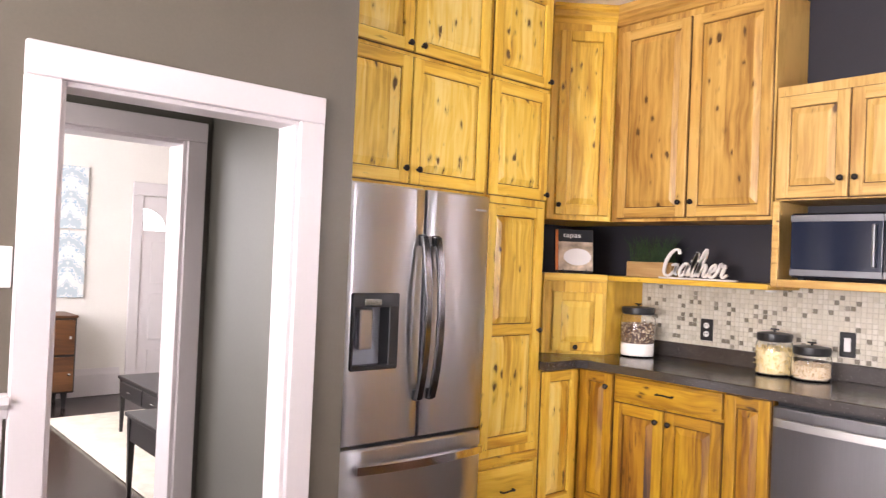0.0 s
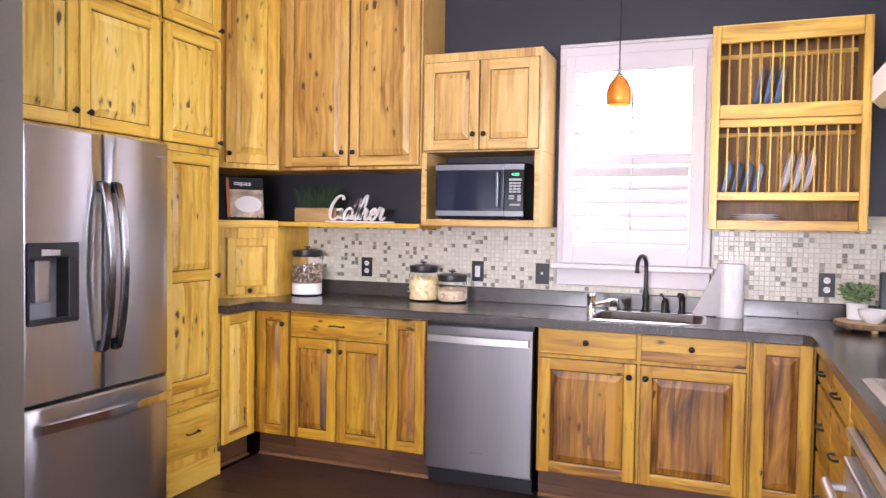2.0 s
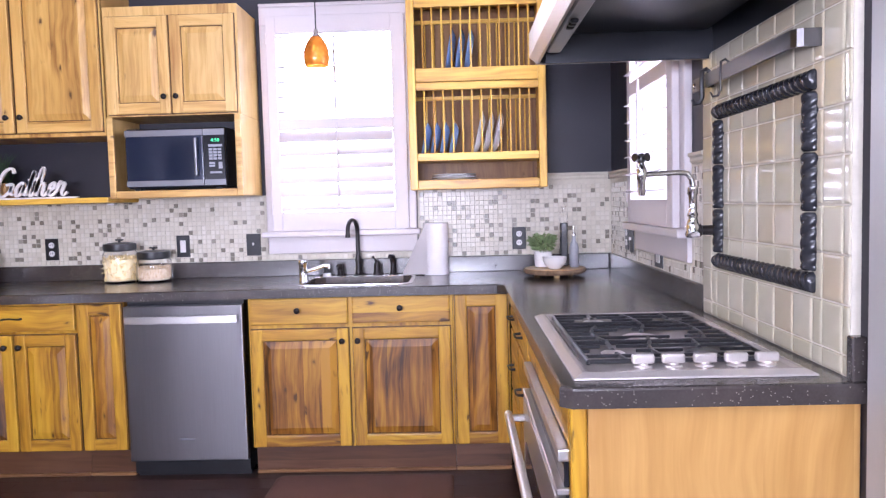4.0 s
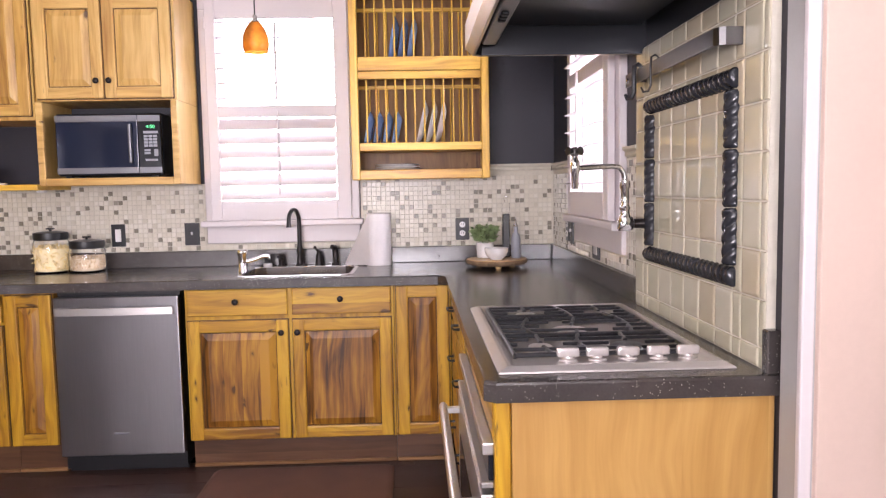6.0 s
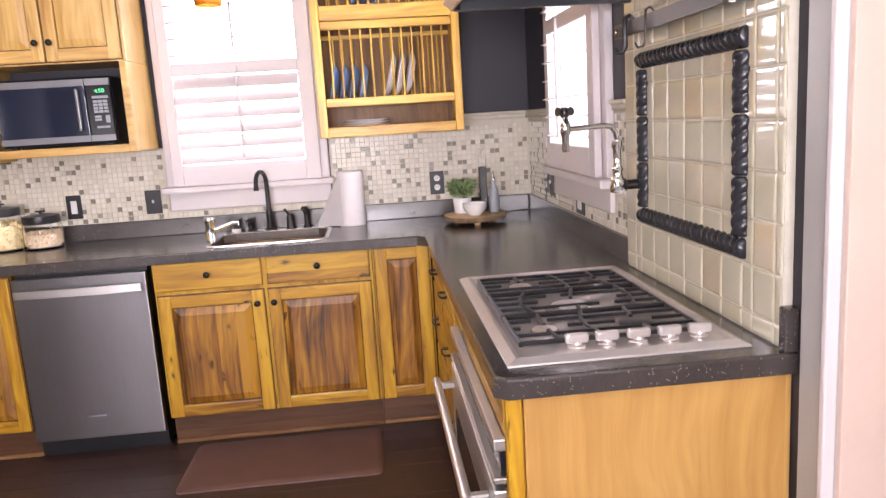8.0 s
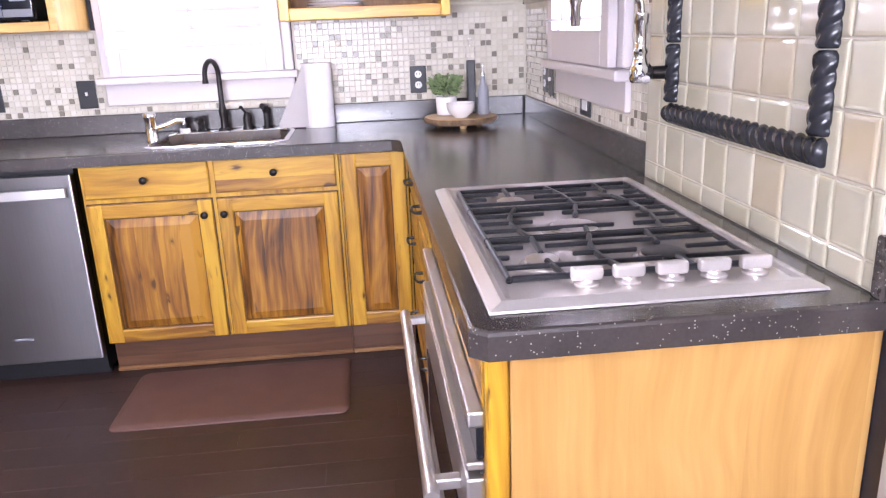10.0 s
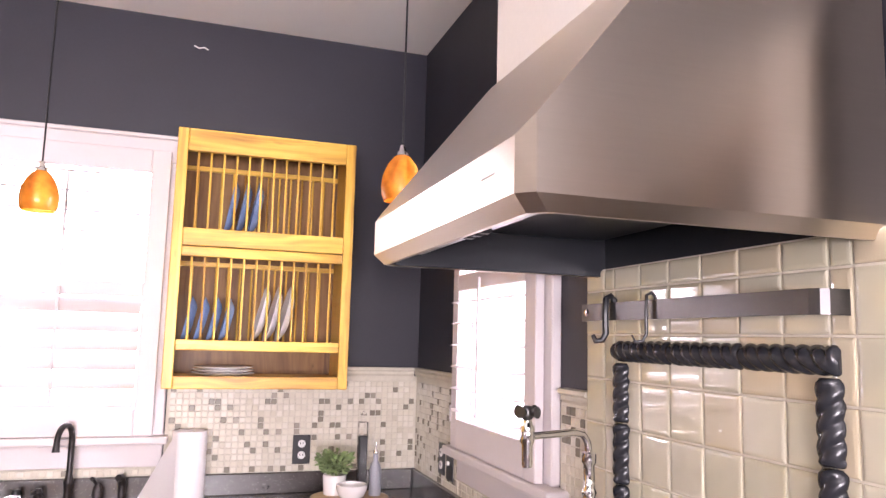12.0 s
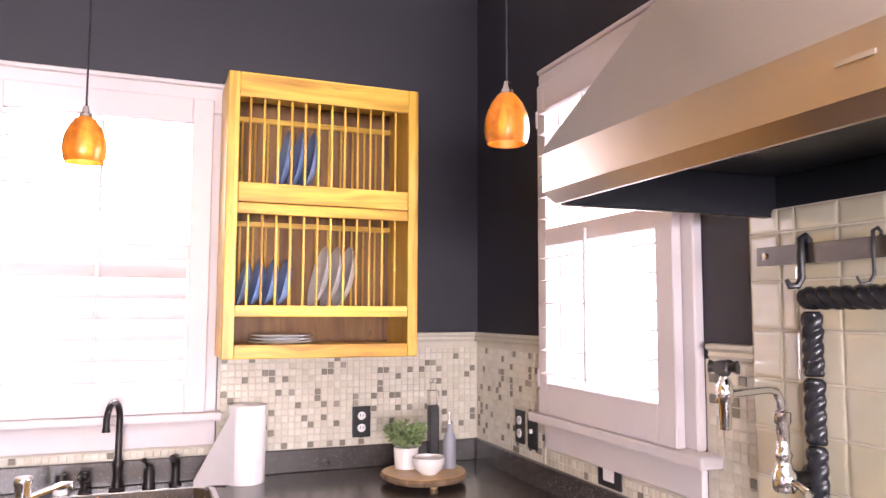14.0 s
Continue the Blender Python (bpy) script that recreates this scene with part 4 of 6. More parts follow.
for x, side in ((GAP - 0.028, -1), (GAP + 0.045, 1)):
    pts = [(x, -0.002 - 0.068 * math.sin(math.pi * (0.06 + 0.88 * k / 14)) ** 0.6, 0.845 + 0.69 * k / 14) for k in range(15)]
    bm = bmesh.new()
    rings(bm, [[(x - 0.014, y - 0.010, z), (x + 0.014, y - 0.010, z), (x + 0.017, y - 0.004, z), (x + 0.014, y + 0.012, z), (x - 0.014, y + 0.012, z), (x - 0.017, y - 0.004, z)] for x, y, z in pts])
    h = part("handle", bm, HANDLESTEEL, fr, "curved steel handle, darkened for the dark room it mirrors", smooth=True)
    for z in (0.838, 1.495):
        part("handle_mount", boxes((x - 0.014, x + 0.014, -0.03, 0.0, z, z + 0.047), bevel=0.004), BLACK, fr)
pts = [(0.075 + 0.68 * k / 14, -0.004 - 0.060 * math.sin(math.pi * (0.07 + 0.86 * k / 14)) ** 0.5, 0.588) for k in range(15)]
bm = bmesh.new()
rings(bm, [[(x, y - 0.008, z - 0.017), (x, y - 0.008, z + 0.017), (x, y + 0.012, z + 0.020), (x, y + 0.012, z - 0.020)] for x, y, z in pts])
part("handle", bm, CHROME, fr, "long steel freezer handle", smooth=True)
part("badge", boxes((FW - 0.09, FW - 0.03, -0.009, -0.006, 1.668, 1.676)), GREYPLASTIC, fr)
part("foot", boxes((0.02, FW - 0.02, 0.08, 0.6, 0.0, 0.014)), BLACK, fr)

# ---- dishwasher ----
dw = thing("dishwasher", "brushed stainless steel dishwasher built under the worktop", "dishwasher", pose(-2.455, -0.602, 0))
part("body", boxes((0.006, 0.577, 0.02, 0.56, 0.02, 0.872)), BLACK, dw, "black dishwasher tub")
part("door", boxes((0.004, 0.580, -0.028, 0.018, 0.095, 0.853), bevel=0.006, seg=2), STEEL, dw)
bm = bmesh.new()
rings(bm, [[(x, y - 0.007, z - 0.017), (x, y - 0.007, z + 0.017), (x, y + 0.008, z + 0.018), (x, y + 0.008, z - 0.018)] for x, y, z in [(0.022 + 0.54 * k / 12, -0.036 - 0.030 * math.sin(math.pi * (0.05 + 0.9 * k / 12)) ** 0.4, 0.790) for k in range(13)]])
part("handle", bm, SATIN, dw, "bowed steel bar handle", smooth=True)
part("kick_plate", boxes((0.01, 0.575, 0.045, 0.06, 0.0, 0.095)), BLACK, dw)
part("badge", boxes((0.255, 0.325, -0.030, -0.027, 0.196, 0.205)), GREYPLASTIC, dw)

# ---- microwave ----
mw = thing("microwave", "black and steel countertop microwave with a green clock", "microwave", pose(-2.535, -0.325, 1.414))
part("body", boxes((0, 0.523, 0.012, 0.28, 0.010, 0.318), bevel=0.006), BLACK, mw)
part("foot", boxes((0.03, 0.06, 0.02, 0.05, 0, 0.011)), BLACK, mw)
part("foot", boxes((0.46, 0.49, 0.02, 0.05, 0, 0.011)), BLACK, mw)
d = part("door", boxes((0.004, 0.405, -0.008, 0.011, 0.016, 0.312), bevel=0.004), BLUEGLASS, mw, "dark glass door")
part("trim_strip", boxes((0.004, 0.405, -0.011, -0.008, 0.276, 0.308), bevel=0.001), STRIP, d)
part("trim_strip", boxes((0.004, 0.405, -0.011, -0.008, 0.020, 0.050), bevel=0.001), STRIP, d)
part("handle", boxes((0.368, 0.382, -0.038, -0.012, 0.07, 0.262), bevel=0.005, seg=2), STRIP, d)
p = part("control_panel", boxes((0.408, 0.520, -0.008, 0.011, 0.016, 0.312), bevel=0.004), GLOSSBLACK, mw)
part("trim_strip", boxes((0.408, 0.520, -0.011, -0.008, 0.276, 0.308), bevel=0.001), STRIP, p)
part("trim_strip", boxes((0.408, 0.520, -0.011, -0.008, 0.020, 0.050), bevel=0.001), STRIP, p)
for r in range(4):
    for k in range(3):
        part("button", boxes((0.436 + k * 0.023, 0.455 + k * 0.023, -0.0095, -0.008, 0.150 + r * 0.0155, 0.162 + r * 0.0155)), GREYPLASTIC, p)
for x0, x1, z0, z1 in ((0.436, 0.466, 0.128, 0.138), (0.436, 0.466, 0.114, 0.124), (0.484, 0.504, 0.104, 0.138), (0.434, 0.506, 0.216, 0.228), (0.440, 0.500, 0.080, 0.090)):
    part("button", boxes((x0, x1, -0.0095, -0.008, z0, z1)), GREYPLASTIC, p)


def lettering(word, name, mat, parent, width, height, m, thick=0.002, shear=0.0, bold=0.0):
    cu = bpy.data.curves.new(name, "FONT")
    cu.body, cu.size, cu.extrude, cu.shear, cu.offset = word, 1.0, 0.1, shear, bold
    ob = new(name, cu)
    bpy.context.view_layer.update()
    me = bpy.data.meshes.new_from_object(ob.evaluated_get(bpy.context.evaluated_depsgraph_get()))
    bpy.data.objects.remove(ob)
    co = np.array([v.co[:] for v in me.vertices])
    lo, hi = co.min(0), co.max(0)
    for v in me.vertices:
        q = (np.array(v.co) - lo) / (hi - lo)
        v.co = (q[0] * width, -q[2] * thick, q[1] * height)
    me.materials.append(mat)
    ob = new(name, me)
    ob.parent, ob.matrix_basis = parent, m
    return ob


lettering("4:50", "clock_digits", DISPLAY, p, 0.044, 0.017, Matrix.Translation((0.448, -0.0085, 0.242)), 0.001)

# ---- plate rack ----
rk = thing("plate_rack", "honey wood wall plate rack with dowel slots and a shade-darkened back", "plate rack", pose(-1.07, -0.31, 0))
W = 0.70
part("side", boxes((0, 0.020, 0.0, 0.308, 1.381, 2.385), bevel=0.002), RACK_V, rk)
part("side", boxes((W - 0.020, W, 0.0, 0.308, 1.381, 2.385), bevel=0.002), RACK_V, rk)
part("stile", boxes((0, 0.040, -0.018, -0.001, 1.381, 2.385), bevel=0.003), RACK_V, rk)
part("stile", boxes((W - 0.040, W, -0.018, -0.001, 1.381, 2.385), bevel=0.003), RACK_V, rk)
for z0, z1 in ((2.298, 2.385), (1.925, 1.994), (1.884, 1.922), (1.526, 1.566), (1.381, 1.430)):
    part("rail", boxes((0.0405, W - 0.0405, -0.0175, 0.004, z0, z1), bevel=0.004, seg=2), RACK_H, rk)
for z0, z1 in ((2.365, 2.384), (1.960, 1.980), (1.530, 1.548), (1.400, 1.424)):
    part("shelf", boxes((0.0205, W - 0.0205, 0.005, 0.30, z0, z1)), RACK_H, rk)
part("back_panel", boxes((0.0205, W - 0.0205, 0.301, 0.307, 1.383, 2.384)), BACKWOOD, rk, "wooden back, browned for the shade inside the rack")
for z0, z1 in ((1.985, 2.300), (1.557, 1.890)):
    for k in range(12):
        part("dowel", tube([(0.080 + k * 0.0488, 0.012, z0), (0.080 + k * 0.0488, 0.012, z1)], 0.0045, 8), RACK_V, rk, smooth=True)
    part("dowel_rail", boxes((0.021, W - 0.021, 0.275, 0.295, z1 - 0.02, z1), bevel=0.002), RACK_H, rk)
    for k in range(12):
        part("dowel", tube([(0.080 + k * 0.0488, 0.285, z0), (0.080 + k * 0.0488, 0.285, z1 - 0.02)], 0.0045, 8), RACK_V, rk, smooth=True)


def plate(label, r, mat, m, deep=0.028):
    bm = lathe([(r * 0.55, 0.003), (r * 0.58, 0.0), (r * 0.62, 0.003), (r * 0.70, 0.005), (r * 0.97, deep - 0.002), (r, deep), (r * 0.97, deep + 0.001), (r * 0.72, 0.010), (r * 0.5, 0.008), (0, 0.008)], 32)
    return tagged(link("plate", bm, mat, None, "", m, True), label, "plate", "plates in the rack")


def stood(x, z, r, lean=7, y=-0.170):
    return Matrix.Translation((x, y, z + r * math.cos(radians(lean)) + 0.0005)) @ Matrix.Rotation(radians(-90 + lean), 4, "Y")


for x in (-0.832, -0.784, -0.736):
    plate("blue glazed dinner plate standing in the rack", 0.122, BLUEPLATE, stood(x, 1.981, 0.122, 10))
for x in (-0.970, -0.922, -0.874, -0.826):
    plate("blue glazed side plate standing in the rack", 0.094, BLUEPLATE, stood(x, 1.549, 0.094, 12))
for x in (-0.690, -0.642, -0.594):
    plate("white plate leaning in the rack", 0.122, CERAMIC, stood(x, 1.549, 0.122, 13))
for k in range(3):
    plate("white plate stacked flat on the rack's bottom shelf", 0.125 - 0.004 * k, CERAMIC, Matrix.Translation((-0.845, -0.165, 1.4245 + 0.0115 * k)), 0.013)

# ---- cooker hood ----
hood = thing("cooker_hood", "stainless steel chimney cooker hood on the tiled wall", "cooker hood", pose(0, 0, 1.755))


def hood_ring(x, z, k=0.021, y0=-1.652, y1=-2.472, back=0.016):
    return [(back, y0, z), (x + k, y0, z), (x, y0 - k, z), (x, y1 + k, z), (x + k, y1, z), (back, y1, z)]


bm = bmesh.new()
rings(bm, [hood_ring(-0.30, 0.455, 0.001), hood_ring(-0.563, 0.122, 0.001), hood_ring(-0.582, 0.097), hood_ring(-0.582, 0.022), hood_ring(-0.560, 0.0, 0.020, -1.664, -2.460), hood_ring(-0.552, 0.0, 0.019, -1.672, -2.452, 0.008)], caps=False)
bm.faces.new([v for v in bm.verts if v.co.z > 0.45])
part("canopy", bm, HOODSTEEL, hood)
bm = bmesh.new()
rings(bm, [hood_ring(-0.549, 0.002, 0.019, -1.674, -2.450, 0.008), hood_ring(-0.540, 0.105, 0.018, -1.680, -2.444, 0.004)], caps=False)
bm.faces.new([v for v in bm.verts if v.co.z > 0.1])
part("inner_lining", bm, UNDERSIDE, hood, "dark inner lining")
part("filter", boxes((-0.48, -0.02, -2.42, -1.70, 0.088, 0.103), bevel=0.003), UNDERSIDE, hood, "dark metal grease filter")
cp = part("control_strip", boxes((-0.535, -0.490, -2.38, -1.75, 0.020, 0.060), bevel=0.004), STEEL, hood, "inner control strip")
for k in range(3):
    part("switch", boxes((-0.525, -0.505, -2.12 - k * 0.035, -2.10 - k * 0.035, 0.010, 0.021), bevel=0.003), BLACK, cp)
part("badge", boxes((-0.5845, -0.582, -2.39, -2.34, 0.060, 0.066)), SATIN, hood)
tagged(structure("chimney_box", boxes((-0.281, 0.019, -2.468, -1.645, 2.212, CEIL_Z - 0.001)), CREAM), "pale boxed chimney breast above the hood")

# ---- cooktop ----
hob = thing("gas_cooktop", "stainless gas cooktop with black cast iron grates", "cooktop", pose(0, 0, TOP_Z))
bm = bmesh.new()
rings(bm, [[(-0.578 + d, -2.508 + d, z), (-0.050 - d, -2.508 + d, z), (-0.050 - d, -1.642 - d, z), (-0.578 + d, -1.642 - d, z)] for d, z in ((0, 0.001), (0.002, 0.005), (0.022, 0.014), (0.030, 0.014), (0.040, 0.010))], caps=False)
part("pan", bm, PANSTEEL, hob)
BURN = ((-0.420, -1.860, 0.038), (-0.195, -1.868, 0.026), (-0.338, -2.105, 0.056), (-0.452, -2.305, 0.034), (-0.236, -2.312, 0.046))
for x, y, r in BURN:
    b = part("burner", lathe([(r * 1.2, 0.004), (r * 1.15, 0.008), (r * 0.95, 0.010), (r * 0.92, 0.0125), (r * 0.85, 0.0135), (0, 0.0135)], 24, (x, y, 0)), PANSTEEL, hob, smooth=True)
    part("burner_cap", lathe([(r * 0.84, 0.0137), (r * 0.87, 0.017), (r * 0.76, 0.0195), (0, 0.020)], 24, (x, y, 0)), SATIN if r in (0.038, 0.034, 0.056) else IRON, b, smooth=True)


def well(x, y):
    edge = min(x + 0.538, -0.090 - x, y + 2.468, -1.682 - y)
    dip = sum(math.exp(-((x - u) ** 2 + (y - v) ** 2) / (2.2 * r) ** 2) for u, v, r in BURN)
    return 0.010 - 0.0068 * min(1.0, dip) * min(1.0, max(0.0, edge) / 0.03)


bm = bmesh.new()
sheet(bm, [[(x, y, well(x, y)) for x in np.linspace(-0.538, -0.090, 46)] for y in np.linspace(-2.468, -1.682, 80)])
part("pan_well", bm, PANSTEEL, hob, "dished polished steel well", smooth=True)
GX0, GX1 = -0.534, -0.108
GZ = 0.0245  # top of the bars above the worktop


def grate(y0, y1, cx):
    """One section: a frame of cast bars with three level fingers from each side that stop short of the burners."""
    g = part("grate", boxes((GX0, GX0 + 0.009, y0, y1, GZ - 0.010, GZ), (GX1 - 0.009, GX1, y0, y1, GZ - 0.010, GZ), (GX0 + 0.007, GX1 - 0.007, y0, y0 + 0.008, GZ - 0.011, GZ), (GX0 + 0.007, GX1 - 0.007, y1 - 0.008, y1, GZ - 0.011, GZ), bevel=0.003), IRON, hob, "black cast iron grate")
    for x in (GX0 + 0.006, GX1 - 0.006):
        for y in (y0 + 0.012, y1 - 0.012):
            part("grate_foot", tube([(x, y, 0.0102), (x, y, GZ - 0.010)], [0.005, 0.006], 8), IRON, g)
    for i in range(1, 4):
        y = y0 + (y1 - y0) * i / 4
        gap = 0.056 if i == 2 else 0.020
        spans = ((GX0 + 0.006, cx[0] - gap), (cx[0] + gap, cx[1] - gap * 0.8), (cx[1] + gap * 0.8, GX1 - 0.006)) if i == 2 else ((GX0 + 0.006, cx[1] - gap), (cx[1] + gap, GX1 - 0.006)) if i == 1 else ((GX0 + 0.006, cx[0] - gap), (cx[0] + gap, GX1 - 0.006))
        for a, b in spans:
            if b - a > 0.02:
                part("grate_bar", boxes((a, b, y - 0.004, y + 0.004, GZ - 0.008, GZ + 0.0004), bevel=0.0014), IRON, g)
    return g


back_grate = grate(-1.955, -1.752, (-0.420, -0.195))
middle_grate = grate(-2.186, -1.957, (-0.360, -0.245))
front_grate = grate(-2.412, -2.188, (-0.452, -0.236))


def bow(parent, ya, yb, ua, ub, swell=0.0):
    """A curved bar that runs from back to front; ua, ub: share of the width from the grate's inner side."""
    pts = [(GX0 + (GX1 - GX0) * (ua + (ub - ua) * k / 12 + swell * math.sin(math.pi * k / 12)), ya + (yb - ya) * k / 12, GZ - 0.0045) for k in range(13)]
    part("grate_bow", tube(pts, 0.0058, 6), IRON, parent, smooth=True)


bow(back_grate, -1.756, -1.822, 0.27, 0.27)
bow(back_grate, -1.756, -1.953, 0.51, 0.56, 0.02)
bow(back_grate, -1.756, -1.845, 0.80, 0.80)
bow(back_grate, -1.885, -1.953, 0.81, 0.85)
bow(middle_grate, -1.959, -2.050, 0.56, 0.50)
bow(middle_grate, -1.959, -2.184, 0.85, 0.81, 0.03)
bow(middle_grate, -1.959, -2.184, 0.24, 0.21, -0.055)
bow(middle_grate, -2.140, -2.184, 0.49, 0.47)
bow(front_grate, -2.190, -2.285, 0.21, 0.20)
bow(front_grate, -2.330, -2.410, 0.20, 0.22)
bow(front_grate, -2.190, -2.410, 0.47, 0.47, -0.05)
bow(front_grate, -2.190, -2.270, 0.73, 0.71)
bow(front_grate, -2.350, -2.410, 0.72, 0.73)
for x in (-0.410, -0.342, -0.271, -0.201, -0.132):
    kn = part("control_knob", lathe([(0.021, 0.010), (0.021, 0.014), (0.012, 0.016), (0.011, 0.020), (0, 0.020)], 18, (x, -2.431, 0)), PANSTEEL, hob, smooth=True)
    bm = boxes((x - 0.026, x + 0.026, -2.440, -2.422, 0.018, 0.040), bevel=0.007, seg=3)
    part("knob_grip", bm, PANSTEEL, kn)

# ---- oven under the cooktop ----
ov = thing("built_in_oven", "stainless built-in oven with a long tube handle", "oven", pose(-0.592, -1.66, 0, 0, 0, -90))
part("body", boxes((0.0, 0.862, 0.001, 0.52, 0.10, 0.780)), DARKSTEEL, ov)
part("flange", boxes((-0.004, 0.866, -0.026, 0.0, 0.752, 0.780), bevel=0.004, seg=2), SATIN, ov, "steel lip over the controls")
part("control_panel", boxes((0.004, 0.858, -0.012, 0.0, 0.692, 0.751), bevel=0.002), GLOSSBLACK, ov, "dark glass control panel")
part("trim_strip", boxes((0.0, 0.862, -0.030, 0.0, 0.676, 0.690), bevel=0.003), SATIN, ov)
part("vent", boxes((0.01, 0.852, -0.006, 0.0, 0.664, 0.675)), BLACK, ov)
d = part("door", boxes((0.0, 0.862, -0.030, 0.0, 0.300, 0.662), bevel=0.005, seg=2), SATIN, ov)
part("door_glass", boxes((0.10, 0.762, -0.033, -0.030, 0.35, 0.54), bevel=0.001), GLOSSBLACK, d)
part("warming_drawer", boxes((0.0, 0.862, -0.028, 0.0, 0.120, 0.290), bevel=0.004), SATIN, ov)
part("handle", tube([(0.030, -0.082, 0.612), (0.832, -0.082, 0.612)], 0.0135, 16), SATIN, d, "steel tube handle", smooth=True)
for x in (0.075, 0.787):
    part("handle_bracket", boxes((x - 0.012, x + 0.012, -0.082, -0.030, 0.602, 0.622), bevel=0.003), SATIN, d)
part("plinth", boxes((0.0, 0.862, 0.05, 0.5, 0, 0.10)), BLACK, ov)
fb = thing("filler_board", "honey wood filler board between worktop and oven", "cabinet panel", pose(-0.592, -1.562, 0, 0, 0, -90), "kitchen cabinets")
part("board", boxes((0.0, 0.960, -0.002, 0.018, 0.784, LOW_Z - 0.002), bevel=0.003), WOOD_H, fb)

# ---- sink and taps ----
def rounded(x0, x1, y0, y1, r, z, n=5):
    pts = []
    for cx, cy, a in ((x1 - r, y1 - r, 0), (x0 + r, y1 - r, 90), (x0 + r, y0 + r, 180), (x1 - r, y0 + r, 270)):
        pts += [(cx + r * math.cos(radians(a + 90 * k / n)), cy + r * math.sin(radians(a + 90 * k / n)), z) for k in range(n + 1)]
    return pts


sink = thing("kitchen_sink", "stainless steel undermount sink bowl", "sink", pose(0, 0, 0.70))
bm = bmesh.new()
rings(bm, [rounded(-1.625, -1.065, -0.555, -0.125, 0.07, z) if k == 0 else rounded(-1.61 + d, -1.08 - d, -0.54 + d, -0.14 - d, 0.06, z) for k, (d, z) in enumerate(((0, 0.179), (0, 0.180), (0, 0.18), (0.006, 0.10), (0.014, 0.03), (0.04, 0.008)))][1:], caps=False)
vs = [v for v in bm.verts if v.co.z < 0.009]
bmesh.ops.contextual_create(bm, geom=vs)
part("bowl", bm, SINKSTEEL, sink, smooth=True)
bm = bmesh.new()
rings(bm, [rounded(-1.612 - k, -1.078 + k, -0.542 - k, -0.138 + k, 0.06, z) for k, z in ((-0.004, 0.222), (0.0, 0.2285), (0.010, 0.2285), (0.016, 0.2255))], caps=False)
part("rim", bm, CHROME, sink, "bright steel rim", smooth=True)
part("drain", lathe([(0.04, 0.009), (0.042, 0.012), (0.03, 0.011), (0, 0.011)], 20, (-1.345, -0.34, 0)), CHROME, sink, smooth=True)

tap = thing("kitchen_tap", "dark bronze gooseneck kitchen tap", "tap", pose(-1.385, -0.085, TOP_Z))
part("stem", lathe([(0.026, 0.0), (0.026, 0.006), (0.018, 0.012), (0.014, 0.05), (0.017, 0.075), (0.019, 0.09), (0.016, 0.10), (0.012, 0.115), (0.011, 0.24), (0, 0.241)], 18), BRONZE, tap, smooth=True)
part("spout", tube([(0, 0, 0.235)] + [(-0.018 * (1 - math.cos(a)) / 1.0, -0.055 * (1 - math.cos(a)), 0.245 + 0.062 * math.sin(a)) for a in np.linspace(0, math.pi * 1.02, 12)] + [(-0.036, -0.112, 0.215)], [0.011] * 12 + [0.011, 0.014], 12), BRONZE, tap, smooth=True)
for nm, lab, x, prof in (("soap_pump", "dark bronze soap pump beside the tap", -1.487, [(0.020, 0), (0.020, 0.006), (0.013, 0.012), (0.013, 0.03), (0.018, 0.034), (0.011, 0.045), (0.016, 0.05), (0.010, 0.066), (0, 0.067)]), ("tap_lever", "dark bronze tap lever", -1.283, [(0.022, 0), (0.022, 0.006), (0.018, 0.016), (0.019, 0.05), (0.014, 0.066), (0.008, 0.076), (0, 0.077)]), ("side_spray", "dark bronze side spray", -1.195, [(0.022, 0), (0.020, 0.006), (0.014, 0.014), (0.014, 0.07), (0.016, 0.085), (0, 0.09)])):
    t = thing(nm, lab, "tap", pose(x, -0.080, TOP_Z))
    part("base", lathe(prof, 16), BRONZE, t, smooth=True)
    top = prof[-1][1]
    if nm == "tap_lever":
        part("lever", tube([(0, 0, top - 0.01), (-0.012, -0.012, top + 0.012), (-0.018, -0.03, top + 0.024)], [0.006, 0.005, 0.009], 10), BRONZE, t, smooth=True)
    if nm == "side_spray":
        part("head", tube([(0, 0, top - 0.02), (-0.004, -0.010, top + 0.008), (-0.012, -0.035, top + 0.012)], [0.014, 0.017, 0.013], 12), BRONZE, t, smooth=True)
    if nm == "soap_pump":
        part("spout", tube([(0, 0, top - 0.012), (-0.012, -0.02, top - 0.008), (-0.016, -0.045, top - 0.014)], 0.005, 8), BRONZE, t, smooth=True)
t = thing("filter_tap", "small chrome filtered water tap beside the sink", "tap", pose(-1.640, -0.315, TOP_Z))
part("body", lathe([(0.026, 0), (0.026, 0.008), (0.023, 0.012), (0.023, 0.085), (0.027, 0.09), (0.027, 0.108), (0.024, 0.112), (0, 0.113)], 20), CHROME, t, smooth=True)
part("spout", tube([(0.015, 0, 0.05), (0.06, 0.01, 0.062), (0.105, 0.018, 0.078), (0.128, 0.022, 0.074), (0.130, 0.022, 0.058)], [0.010, 0.010, 0.009, 0.012, 0.010], 12), CHROME, t, smooth=True)
t = thing("dish_scrubber", "small black and white scrubber beside the sink", "scrubber", pose(-1.560, -0.085, TOP_Z))
part("base", lathe([(0.022, 0), (0.024, 0.006), (0.024, 0.018), (0, 0.019)], 16), CERAMIC, t, smooth=True)
part("grip", lathe([(0.016, 0.0195), (0.014, 0.03), (0.018, 0.05), (0.016, 0.066), (0, 0.068)], 16), BLACK, t, smooth=True)

